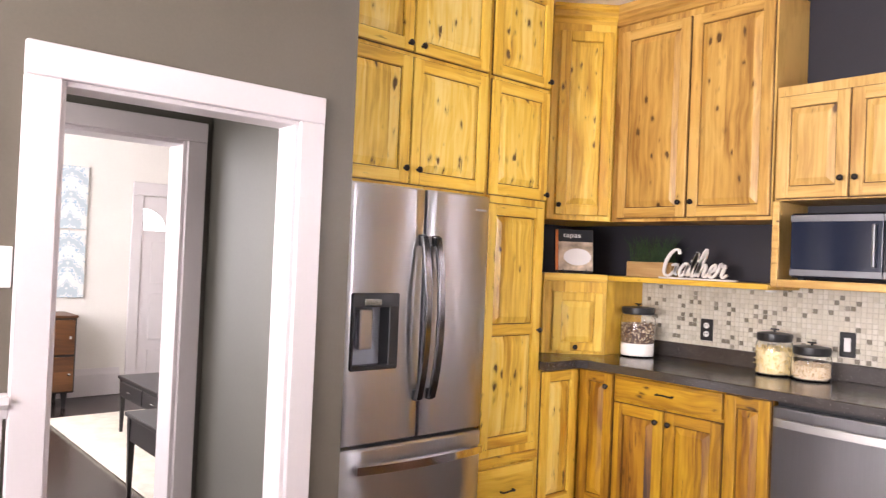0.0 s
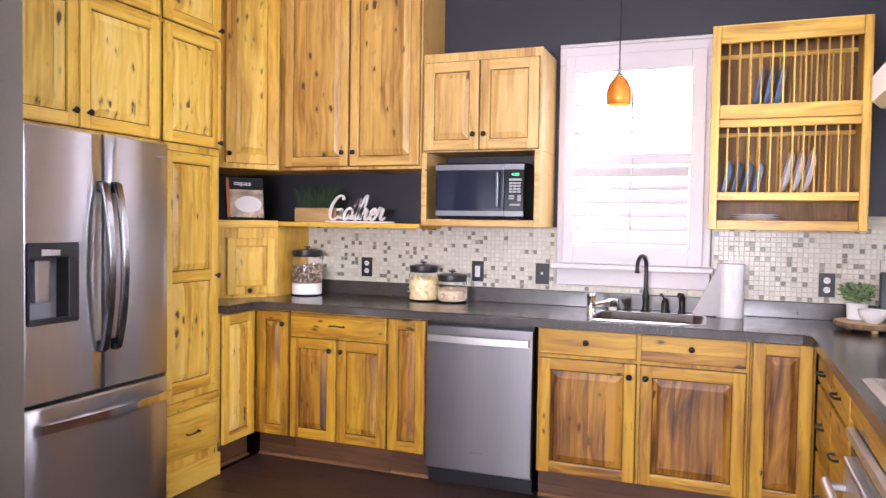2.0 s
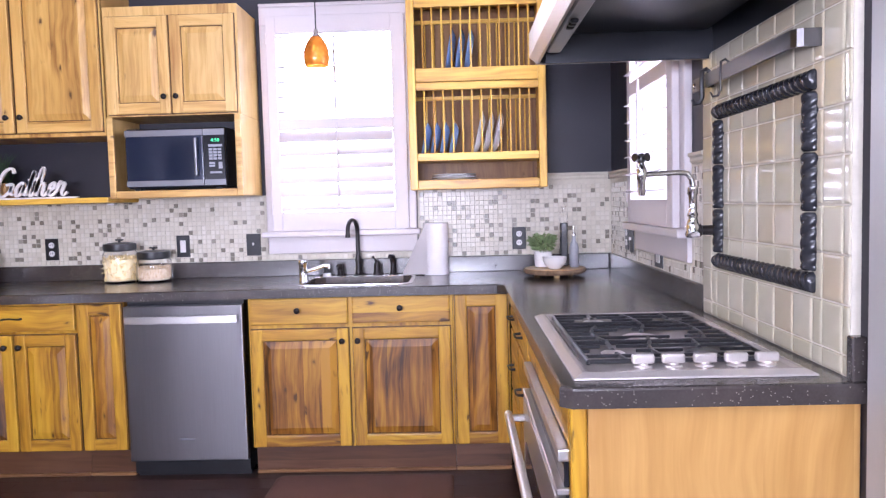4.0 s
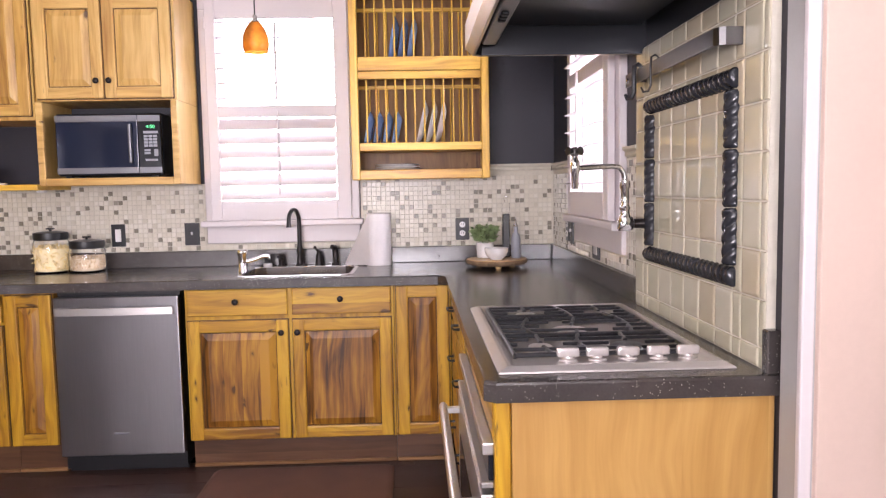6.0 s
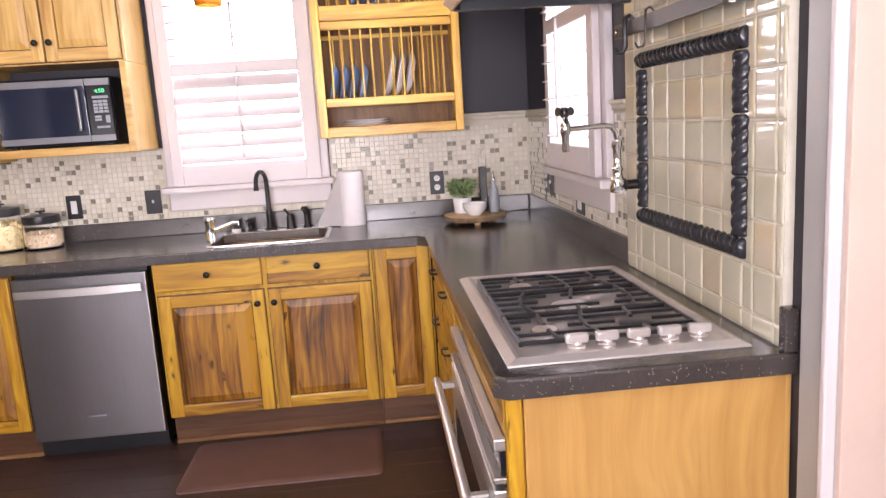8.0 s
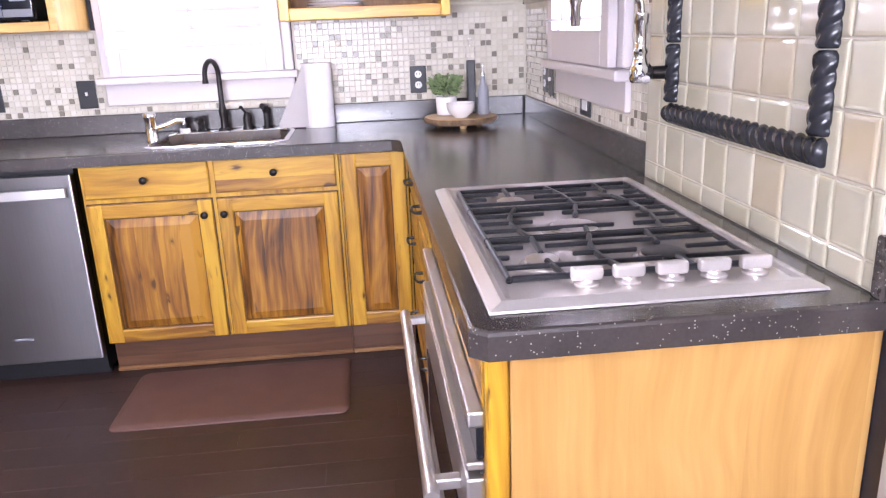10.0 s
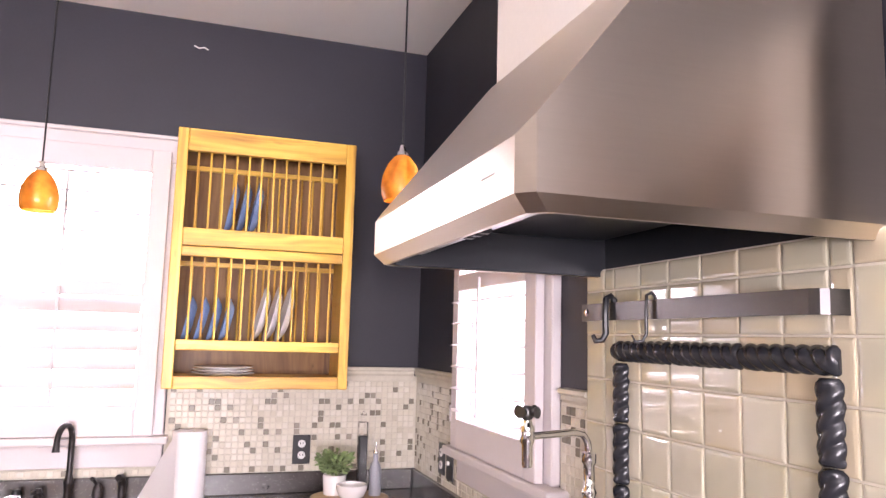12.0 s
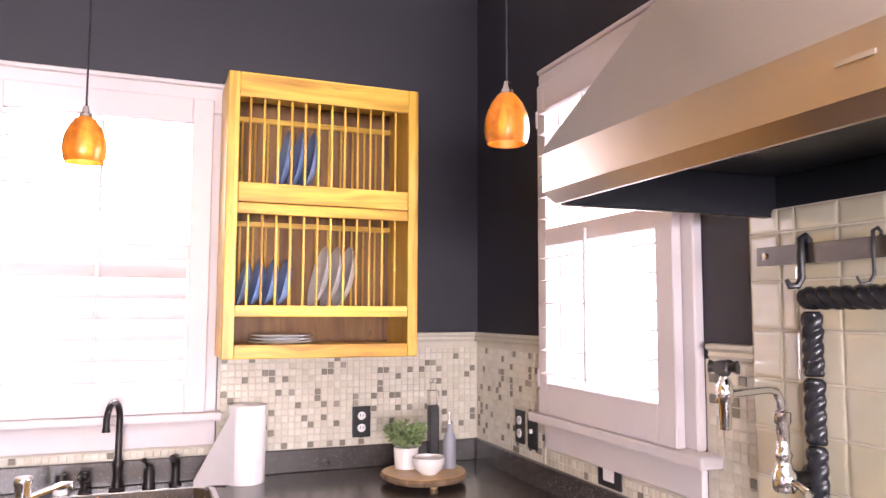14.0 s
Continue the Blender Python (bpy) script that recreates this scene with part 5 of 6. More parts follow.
# ---- paper towels ----
pt = thing("paper_towel_roll", "white paper towel roll with its loose end hanging to the worktop", "paper towel", pose(-0.955, -0.120, TOP_Z))
part("roll", lathe([(0.020, 0.0), (0.066, 0.001), (0.067, 0.004), (0.067, 0.276), (0.066, 0.279), (0.020, 0.280), (0.020, 0.0)], 40, caps=False), PAPER, pt, smooth=True)
bm = bmesh.new()
rows = []
for k in range(13):
    s = k / 12
    x = -0.045 - 0.105 * s - 0.03 * s * s
    y = -0.050 + 0.045 * s
    top, low = 0.279 - 0.255 * s ** 1.25, 0.002 + 0.004 * (1 - s)
    rows.append([(x, y, low), (x - 0.002, y - 0.004, low + (top - low) * 0.5), (x, y, top)])
sheet(bm, rows)
bmesh.ops.solidify(bm, geom=list(bm.faces), thickness=0.0015)
part("loose_sheet", bm, PAPER, pt, smooth=True)

# ---- jars ----


def jar(label, x, y, r, h, fill, content):
    """A glass jar with a black knobbed lid, filled to a height."""
    ob = thing("glass_jar", label, "jar", pose(x, y, TOP_Z), "jars on the worktop")
    lid = h - 0.055
    g = part("glass", lathe([(r * 0.90, 0.0), (r * 0.97, 0.006), (r, 0.02), (r, lid - 0.035), (r * 0.96, lid - 0.015), (r * 0.86, lid), (r * 0.84, lid), (r * 0.93, lid - 0.017), (r * 0.965, lid - 0.035), (r * 0.965, 0.02), (r * 0.93, 0.009), (0, 0.008)], 36), GLASS, ob, "clear glass jar", smooth=True)
    g.visible_shadow = False
    part("lid", lathe([(r * 0.86, lid - 0.006), (r * 0.93, lid), (r * 0.95, lid + 0.020), (r * 0.93, lid + 0.034), (r * 0.5, lid + 0.040), (0, lid + 0.040)], 32), BLACK, ob, "matt black lid", smooth=True)
    part("lid_knob", boxes((-0.006, 0.006, -0.006, 0.006, lid + 0.039, lid + 0.052), (-0.022, 0.022, -0.007, 0.007, lid + 0.050, lid + 0.058), bevel=0.003), BLACK, ob)
    rnd = random.Random(int(r * 1e4))
    rr = r * 0.955
    if content == "layers":
        part("contents", lathe([(rr * 0.94, 0.010), (rr, 0.022), (rr, fill * 0.42), (0, fill * 0.42)], 32), FLOUR, ob, "pale flour")
        low = fill * 0.42
        part("contents", lathe([(rr * 0.90, low + 0.001), (rr * 0.90, fill - 0.008), (0, fill - 0.006)], 32), BEANS, ob, "mixed beans")
        mat, n, size = BEANS, 1300, 0.0070
    else:
        low = 0.012
        mat, n, size = (PASTA, 240, 0.012) if content == "pasta" else (OATS, 900, 0.0055)
        part("contents", lathe([(rr * 0.86, 0.012), (rr * 0.90, 0.022), (rr * 0.90, fill - 0.008), (0, fill - 0.006)], 24), mat, ob)
    verts, faces = [], []
    for _ in range(n):
        a = rnd.uniform(0, 2 * math.pi)
        on_top = rnd.random() < 0.25
        d = rr * math.sqrt(rnd.random()) if on_top else rr * rnd.uniform(0.90, 0.97)
        z = fill + rnd.uniform(-0.004, 0.004) if on_top else rnd.uniform(low + 0.006, fill)
        q = Euler((rnd.uniform(0, 6), rnd.uniform(0, 6), rnd.uniform(0, 6))).to_matrix()
        o = Vector((d * math.cos(a), d * math.sin(a), z))
        sx, sy, sz = (size * 1.5, size * 0.42, size * 0.42) if content == "pasta" else (size, size * 0.62, size * 0.5)
        i = len(verts)
        verts += [o + q @ Vector(v) for v in ((sx, 0, 0), (-sx, 0, 0), (0, sy, 0), (0, -sy, 0), (0, 0, sz), (0, 0, -sz))]
        faces += [(i + a, i + b, i + c) for a, b, c in ((0, 2, 4), (2, 1, 4), (1, 3, 4), (3, 0, 4), (2, 0, 5), (1, 2, 5), (3, 1, 5), (0, 3, 5))]
    me = bpy.data.meshes.new("grains")
    me.from_pydata([v[:] for v in verts], [], faces)
    me.materials.append(mat)
    gr = new("grains", me)
    gr.parent = ob
    tagged(gr, kind="stuff")
    return ob


jar("large glass jar layered with beans and flour, black lid", -3.452, -0.205, 0.100, 0.305, 0.185, "layers")
jar("glass jar of dry pasta twists with a black lid", -2.675, -0.150, 0.090, 0.232, 0.135, "pasta")
jar("low glass jar of oats with a black lid", -2.490, -0.150, 0.092, 0.185, 0.080, "oats")

# ---- tray with plant, bowl and bottles ----
TX, TY, TZ = -0.345, -0.345, TOP_Z + 0.022
tr = thing("wood_slice_tray", "round bark-edged wood slice tray on the corner of the worktop", "tray", pose(TX, TY, TOP_Z))
rnd = random.Random(4)
wob = [0.157 * (1 + 0.025 * math.sin(3 * a + 1) + 0.02 * math.sin(5 * a)) for a in np.linspace(0, 2 * math.pi, 40, endpoint=False)]


def slice_ring(s, z):
    return [(w * s * math.cos(2 * math.pi * i / 40), w * s * math.sin(2 * math.pi * i / 40), z) for i, w in enumerate(wob)]


bm = bmesh.new()
rings(bm, [slice_ring(0.93, 0.016), slice_ring(0.98, 0.020), slice_ring(1.01, 0.030), slice_ring(0.985, 0.040)])
part("bark", bm, BARK, tr, "dark bark edge")
bm = bmesh.new()
rings(bm, [slice_ring(0.97, 0.0402), slice_ring(0.955, 0.043)])
part("top", bm, TRAYWOOD, tr)
for a in (0.5, 2.6, 4.7):
    part("foot", lathe([(0.012, 0), (0.016, 0.008), (0.014, 0.0165), (0, 0.0165)], 12, (0.10 * math.cos(a), 0.10 * math.sin(a), 0)), TRAYWOOD, tr, smooth=True)
TRAY_Z = TOP_Z + 0.0435


def leaf_mass(n, spread, height, size, seed, flat=0.5):
    """Small pointed leaves on short stems."""
    rnd = random.Random(seed)
    verts, faces = [], []
    for _ in range(n):
        a, e = rnd.uniform(0, 2 * math.pi), rnd.uniform(0.1, 1.0)
        r = spread * math.sqrt(rnd.random()) * (0.55 + 0.45 * e)
        o = Vector((r * math.cos(a), r * math.sin(a), height * (0.15 + 0.85 * e * rnd.uniform(0.7, 1.0) * (1 - 0.35 * (r / spread) ** 2))))
        q = Euler((rnd.uniform(-0.9, 0.9), rnd.uniform(-1.2, 0.2), a + rnd.uniform(-0.8, 0.8))).to_matrix()
        s = size * rnd.uniform(0.7, 1.2)
        i = len(verts)
        verts += [o + q @ Vector(v) * s for v in ((0, 0, 0), (0.45, 0.32, 0.06), (0.45, -0.32, 0.06), (0.8, 0.24, 0.03), (0.8, -0.24, 0.03), (1.05, 0, -0.05), (0.5, 0, -0.03))]
        faces += [(i, i + 6, i + 1), (i, i + 2, i + 6), (i + 1, i + 6, i + 3), (i + 2, i + 4, i + 6), (i + 3, i + 6, i + 5), (i + 4, i + 5, i + 6)]
    me = bpy.data.meshes.new("foliage")
    me.from_pydata([v[:] for v in verts], [], faces)
    return me


pl = thing("potted_plant", "small grey-green leafy plant in a white pot on the tray", "plant", pose(TX - 0.052, TY + 0.058, TRAY_Z))
part("pot", lathe([(0.038, 0), (0.042, 0.003), (0.047, 0.075), (0.045, 0.078), (0.042, 0.072), (0, 0.068)], 28), CERAMIC, pl, smooth=True)
me = leaf_mass(330, 0.075, 0.115, 0.026, 2)
me.materials.append(LEAF)
ob = new("foliage", me)
ob.parent, ob.matrix_basis = pl, Matrix.Translation((0, 0, 0.062))
tagged(ob, kind="stuff")
for k in range(14):
    a = k * 2.4
    part("stem", tube([(0.01 * math.cos(a), 0.01 * math.sin(a), 0.066), (0.03 * math.cos(a), 0.03 * math.sin(a), 0.12), (0.055 * math.cos(a), 0.055 * math.sin(a), 0.155)], 0.0012, 5), LEAF, pl)
tagged(link("ceramic_bowl", lathe([(0.028, 0), (0.030, 0.003), (0.050, 0.020), (0.059, 0.042), (0.060, 0.060), (0.057, 0.060), (0.055, 0.042), (0.045, 0.022), (0, 0.010)], 32), CERAMIC, None, "", Matrix.Translation((TX - 0.006, TY - 0.062, TRAY_Z)), True), "white ceramic bowl on the wood tray", "bowl")
bo = thing("glass_bottle", "tall square glass bottle filled with dark liquid", "bottle", pose(TX + 0.060, TY + 0.075, TRAY_Z))
g = part("glass", boxes((-0.019, 0.019, -0.019, 0.019, 0, 0.28), bevel=0.004, seg=2), GLASS, bo)
g.visible_shadow = False
part("contents", boxes((-0.0165, 0.0165, -0.0165, 0.0165, 0.003, 0.225), bevel=0.003), BLACK, bo, "dark filling")
part("neck", lathe([(0.010, 0.281), (0.010, 0.305), (0.014, 0.308), (0.014, 0.318), (0.006, 0.320), (0, 0.322)], 14), GLASS, bo, smooth=True)
bo = thing("oil_bottle", "short glass oil bottle with a steel pourer", "bottle", pose(TX + 0.102, TY + 0.010, TRAY_Z))
g = part("glass", lathe([(0.022, 0), (0.024, 0.004), (0.024, 0.10), (0.020, 0.118), (0.010, 0.135), (0.010, 0.160), (0, 0.161)], 20), GREYPLASTIC, bo, "smoky glass", smooth=True)
part("pourer", lathe([(0.011, 0.1615), (0.011, 0.170), (0.005, 0.178), (0.004, 0.205), (0, 0.206)], 12), CHROME, bo, smooth=True)

# ---- things on the display shelf ----
SH = 1.3865
si = thing("word_sign", "white cut-out word sign standing on the shelf", "sign", pose(-3.285, -0.255, SH))


def pen(letter, *points):
    """A flowing pen stroke through points (in x-heights), slanted, cut from board."""
    p = [Vector((x, y)) for x, y in points]
    p = [p[0] * 2 - p[1]] + p + [p[-1] * 2 - p[-2]]
    out = []
    for a, b, c, d in zip(p, p[1:], p[2:], p[3:]):
        for k in range(5):
            t = k / 5
            out.append(0.5 * ((2 * b) + (c - a) * t + (2 * a - 5 * b + 4 * c - d) * t * t + (3 * b - a - 3 * c + d) * t ** 3))
    out.append(p[-2])
    pts = [(0.004 + 0.0665 * (q.x + 0.30 * q.y), -0.006, 0.016 + 0.071 * q.y) for q in out]
    rad = [0.0062 + 0.0042 * abs((pts[min(i + 1, len(pts) - 1)][2] - pts[max(i - 1, 0)][2])) / 0.03 for i in range(len(pts))]
    bm = tube(pts, [min(r, 0.0105) for r in rad], 10)
    for v in bm.verts:
        v.co.y = -0.006 + max(-0.006, min(0.006, (v.co.y + 0.006) * 4))
    part(letter, bm, CERAMIC, si, smooth=True)


pen("letter", (1.30, 1.72), (1.02, 2.08), (0.52, 1.86), (0.20, 1.08), (0.32, 0.25), (0.78, 0.02), (1.22, 0.40), (1.30, 0.86))
pen("letter", (0.85, 0.84), (1.34, 0.92), (1.30, 0.30), (1.55, 0.10))
pen("letter", (2.36, 0.80), (2.10, 1.02), (1.74, 0.62), (1.82, 0.06), (2.14, 0.16), (2.38, 0.84), (2.34, 0.22), (2.58, 0.10))
pen("letter", (2.58, 0.10), (2.84, 1.10), (2.92, 1.88), (2.80, 0.90), (2.86, 0.12), (3.10, 0.08), (3.30, 0.40))
pen("crossbar", (2.52, 1.22), (2.88, 1.18), (3.28, 1.28))
pen("letter", (3.30, 0.40), (3.60, 1.48), (3.58, 2.10), (3.42, 1.60), (3.40, 0.02))
pen("letter", (3.40, 0.30), (3.68, 0.95), (3.92, 0.80), (3.90, 0.15), (4.14, 0.06), (4.36, 0.34))
pen("letter", (4.36, 0.34), (4.76, 0.60), (4.70, 0.98), (4.42, 0.74), (4.44, 0.14), (4.74, 0.04), (5.02, 0.36))
pen("letter", (5.02, 0.36), (5.16, 1.06), (5.30, 0.86), (5.54, 0.92), (5.46, 0.22), (5.66, 0.04), (5.92, 0.26))
part("base", boxes((0, 0.46, -0.018, 0.006, 0.0, 0.010), bevel=0.002), CERAMIC, si)
px = thing("planter_box", "pale wood planter of dark grass on the shelf", "planter", pose(-3.545, -0.165, SH))
part("trough", boxes((0, 0.30, -0.045, 0.045, 0.0, 0.090), bevel=0.004), TRAYWOOD, px)
rnd = random.Random(8)
bm = bmesh.new()
for _ in range(190):
    x, y = rnd.uniform(0.01, 0.29), rnd.uniform(-0.035, 0.035)
    dx, dy, h = rnd.uniform(-0.09, 0.09), rnd.uniform(-0.05, 0.04), rnd.uniform(0.06, 0.17)
    rings(bm, [[(x - 0.002, y, 0.088), (x + 0.002, y, 0.088)], [(x + dx * 0.35 - 0.002, y + dy * 0.3, 0.088 + h * 0.65), (x + dx * 0.35 + 0.002, y + dy * 0.3, 0.088 + h * 0.65)], [(x + dx, y + dy, 0.088 + h), (x + dx + 0.0006, y + dy, 0.088 + h)]], closed=False, caps=False)
tagged(part("grass", bm, GRASS, px), kind="stuff")
bk = thing("cookbook", "cookbook with a food photograph cover leaning on a small stand", "book", DIAG @ Matrix.Translation((wide / 2 - 0.112, 0.035, SH + 0.018)) @ Matrix.Rotation(radians(-10), 4, "X"))
COVER = material("book_cover", (0.46, 0.36, 0.26), 0.35, var=0.7, scale=11, fine=30, bump=0.0)
part("pages", boxes((0.003, 0.222, 0.001, 0.016, 0.003, 0.247)), PAPER, bk)
part("cover", boxes((0.0, 0.225, -0.003, 0.0, 0.0, 0.25), (0.0, 0.225, 0.0165, 0.019, 0.0, 0.25), (-0.003, 0.0, -0.003, 0.019, 0.0, 0.25)), GLOSSBLACK, bk)
part("cover_picture", boxes((0.018, 0.222, -0.0042, -0.0031, 0.004, 0.175)), COVER, bk, "printed food photograph")
part("dish", lathe([(0.082, 0), (0.080, 0.001), (0, 0.0012)], 28), CERAMIC, bk, "pale printed dish", m=Matrix.Translation((0.13, -0.0043, 0.085)) @ Matrix.Rotation(radians(90), 4, "X") @ Matrix.Diagonal((1, 0.62, 1, 1)))
part("spine_band", boxes((0.0, 0.016, -0.0045, -0.0032, 0.004, 0.246)), material("orange_print", (0.6, 0.17, 0.03), 0.4), bk)
lettering("tapas", "title", CERAMIC, bk, 0.105, 0.032, Matrix.Translation((0.045, -0.0031, 0.192)), 0.001)
st = thing("book_stand", "small dark wire book stand on the shelf", "book stand", DIAG @ Matrix.Translation((wide / 2 - 0.10, 0.03, SH)))
part("ledge", boxes((0.0, 0.20, -0.022, 0.03, 0.008, 0.016), bevel=0.003), BRONZE, st)
for x in (0.03, 0.165):
    part("foot", tube([(x, -0.02, 0.0), (x, -0.024, 0.012), (x, -0.022, 0.030)], 0.004, 8), BRONZE, st, smooth=True)
    part("leg", tube([(x, 0.03, 0.010), (x, 0.075, 0.002), (x, 0.070, 0.12)], 0.003, 6), BRONZE, st, smooth=True)

# ---- pendant lamps ----


def pendant(label, x, y, z0, z1):
    ob = thing("pendant_lamp", label, "pendant lamp", pose(x, y, z0), "pendant lamps")
    h = z1 - z0
    prof = [(0.055, 0.0), (0.062, h * 0.12), (0.0645, h * 0.28), (0.060, h * 0.50), (0.048, h * 0.70), (0.030, h * 0.86), (0.016, h * 0.93)]
    sh = part("shade", lathe(prof + [(r - 0.003, z) for r, z in reversed(prof)], 32, caps=False), AMBER, ob, "mottled amber glass shade", smooth=True)
    part("cap", lathe([(0.020, h * 0.90), (0.018, h * 0.97), (0.012, h * 1.0), (0.008, h + 0.02), (0, h + 0.021)], 18), CHROME, ob, smooth=True)
    part("cord", tube([(0, 0, h + 0.02), (0, 0, CEIL_Z - z0 - 0.02)], 0.0032, 8), BLACK, ob)
    part("ceiling_rose", lathe([(0.055, CEIL_Z - z0 - 0.026), (0.058, CEIL_Z - z0 - 0.006), (0.058, CEIL_Z - z0 - 0.001), (0, CEIL_Z - z0 - 0.001)], 24), CHROME, ob, smooth=True)
    part("bulb", lathe([(0, h * 0.14), (0.020, h * 0.20), (0.026, h * 0.35), (0.018, h * 0.55), (0.012, h * 0.8), (0, h * 0.8)], 16), BULB, ob, "lit warm bulb", smooth=True)
    return ob


pendant("amber glass pendant lamp hanging before the sink window", -1.50, -0.47, 1.995, 2.150)
pendant("amber glass pendant lamp hanging in the corner", -0.372, -1.09, 2.017, 2.177)

# ---- pot filler, rail and hooks on the tiled wall ----
pf = thing("pot_filler", "chrome swing arm pot filler tap on the tiled wall", "tap", pose(-0.006, -1.765, 1.21))
part("base", lathe([(0.028, 0), (0.028, 0.008), (0.016, 0.014), (0.015, 0.055), (0.022, 0.06), (0.022, 0.075), (0, 0.076)], 20), BRONZE, pf, m=Matrix.Rotation(radians(-90), 4, "Y"), smooth=True)
v = part("valve", lathe([(0.020, -0.022), (0.024, -0.014), (0.024, 0.014), (0.018, 0.024), (0.014, 0.04), (0.018, 0.05), (0.013, 0.06), (0.013, 0.11), (0.017, 0.115), (0.017, 0.135), (0.010, 0.14), (0, 0.14)], 20, (-0.082, 0, 0)), CHROME, pf, smooth=True)
part("valve_handle", tube([(-0.082, -0.02, 0.0), (-0.086, -0.045, -0.004), (-0.092, -0.07, -0.01)], [0.008, 0.007, 0.010], 10), CHROME, pf, smooth=True)
part("arm", tube([(-0.082, 0, 0.13), (-0.086, 0, 0.160), (-0.100, -0.003, 0.178), (-0.125, -0.006, 0.182), (-0.238, -0.020, 0.178)], 0.0085, 12), CHROME, pf, smooth=True)
part("nozzle", lathe([(0.010, -0.058), (0.012, -0.05), (0.012, -0.01), (0.016, -0.004), (0.016, 0.026), (0.011, 0.034), (0.009, 0.044), (0, 0.044)], 16, (-0.246, -0.022, 0.170)), CHROME, pf, smooth=True)
kn = part("cross_handle", lathe([(0.009, 0), (0.013, 0.006), (0.013, 0.022), (0.008, 0.030), (0, 0.031)], 14, (-0.247, -0.022, 0.213)), DARKSTEEL, pf, "dark cross handle", smooth=True)
for k in range(4):
    u, w = math.cos(0.5 + k * math.pi / 2), math.sin(0.5 + k * math.pi / 2)
    part("spoke", tube([(-0.247, -0.022, 0.228), (-0.247 + 0.016 * u, -0.022 + 0.016 * w, 0.230), (-0.247 + 0.027 * u, -0.022 + 0.027 * w, 0.231)], [0.008, 0.009, 0.0135], 10), DARKSTEEL, kn, smooth=True)

rail = thing("utensil_rail", "flat iron utensil rail on the tiled wall", "rail", pose(-0.003, 0, 0))
bm = bmesh.new()
pts = [(-0.002, -2.412), (-0.042, -2.412), (-0.055, -2.406), (-0.062, -2.390), (-0.062, -1.688)]
rings(bm, [[(x, y, 1.645), (x, y, 1.685), (x + (0.006 if k > 2 else 0), y + (0.006 if k < 3 else 0.0), 1.685), (x + (0.006 if k > 2 else 0), y + (0.006 if k < 3 else 0.0), 1.645)] for k, (x, y) in enumerate(pts)])
part("bar", bm, DARKSTEEL, rail)
part("standoff", tube([(-0.001, -1.712, 1.665), (-0.060, -1.712, 1.665)], 0.006, 10), IRON, rail)
part("screw", lathe([(0.009, 0), (0.007, 0.004), (0, 0.005)], 12), CHROME, rail, m=Matrix.Translation((-0.062, -1.712, 1.665)) @ Matrix.Rotation(radians(-90), 4, "Y"))


def hook(y, flat):
    ob = thing("iron_hook", "black iron S hook hanging on the utensil rail", "hook", pose(-0.066, y, 1.69), "hooks on the rail")
    r = 0.0075 if flat else 0.0035
    part("bar", tube([(0.012, 0, -0.03), (0.013, 0, 0.002), (0.004, 0, 0.010), (-0.008, 0, 0.004), (-0.010, 0, -0.03), (-0.009, 0.0, -0.075), (-0.014, 0.006, -0.090), (-0.026, 0.014, -0.092), (-0.032, 0.018, -0.078)], [r] * 8 + [r * 0.6], 8), IRON, ob, smooth=True)


hook(-1.815, True)
hook(-1.975, False)

# ---- outlets and switches ----


def plate_cover(name, label, m, kind="outlet", w=0.075, h=0.122):
    ob = thing(name, label, "electrical", m, "wall plates")
    part("cover_plate", boxes((-w / 2, w / 2, -0.007, -0.001, -h / 2, h / 2), bevel=0.003, seg=2), BLACK, ob)
    if kind == "outlet":
        for z in (-0.024, 0.024):
            s = part("socket", lathe([(0.0165, 0), (0.0165, 0.003), (0.015, 0.004), (0, 0.004)], 18), CERAMIC, ob, "white socket", m=Matrix.Translation((0, -0.007, z)) @ Matrix.Rotation(radians(90), 4, "X"))
            for x in (-0.006, 0.006):
                part("slot", boxes((x - 0.0013, x + 0.0013, -0.0117, -0.0108, z - 0.002, z + 0.007)), BLACK, ob)
    elif kind == "rocker":
        part("rocker", boxes((-0.016, 0.016, -0.011, -0.007, -0.034, 0.034), bevel=0.002), CERAMIC, ob, "white rocker switch")
    elif kind == "toggle":
        part("toggle", boxes((-0.005, 0.005, -0.018, -0.007, -0.004, 0.012), bevel=0.002), CERAMIC, ob, "white toggle")
    else:
        part("face", boxes((-0.028, 0.028, -0.010, -0.007, -0.018, 0.018), bevel=0.002), CERAMIC, ob, "white outlet face")
    return ob


plate_cover("wall_outlet", "black outlet cover on the mosaic backsplash", pose(-3.126, -0.008, 1.105))
plate_cover("light_switch", "black switch plate with a white rocker", pose(-2.378, -0.008, 1.105), "rocker")
plate_cover("light_switch", "black switch plate with a small white toggle", pose(-1.980, -0.008, 1.105), "toggle", 0.08)
plate_cover("wall_outlet", "black outlet cover behind the tray", pose(-0.496, -0.008, 1.105))
plate_cover("wall_outlet", "black outlet cover under the side window", pose(0.012, -0.420, 1.118, 0, 0, -90))
plate_cover("light_switch", "black switch plate under the side window", pose(0.012, -0.520, 1.112, 0, 0, -90), "toggle")
plate_cover("wall_outlet", "black sideways outlet low under the side window", pose(0.012, -1.005, 1.058, 0, 0, -90), "wide", 0.12, 0.075)
sw = thing("light_switch", "white switch plate on the taupe wall", "electrical", pose(LEFT_X, -3.515, 1.368, 0, 0, 90))
part("cover_plate", boxes((-0.06, 0.06, -0.007, -0.001, -0.058, 0.058), bevel=0.003), CERAMIC, sw)
tg = thing("cabinet_light", "small white puck light under the wall cabinet", "light", pose(-2.66, -0.24, 1.345))
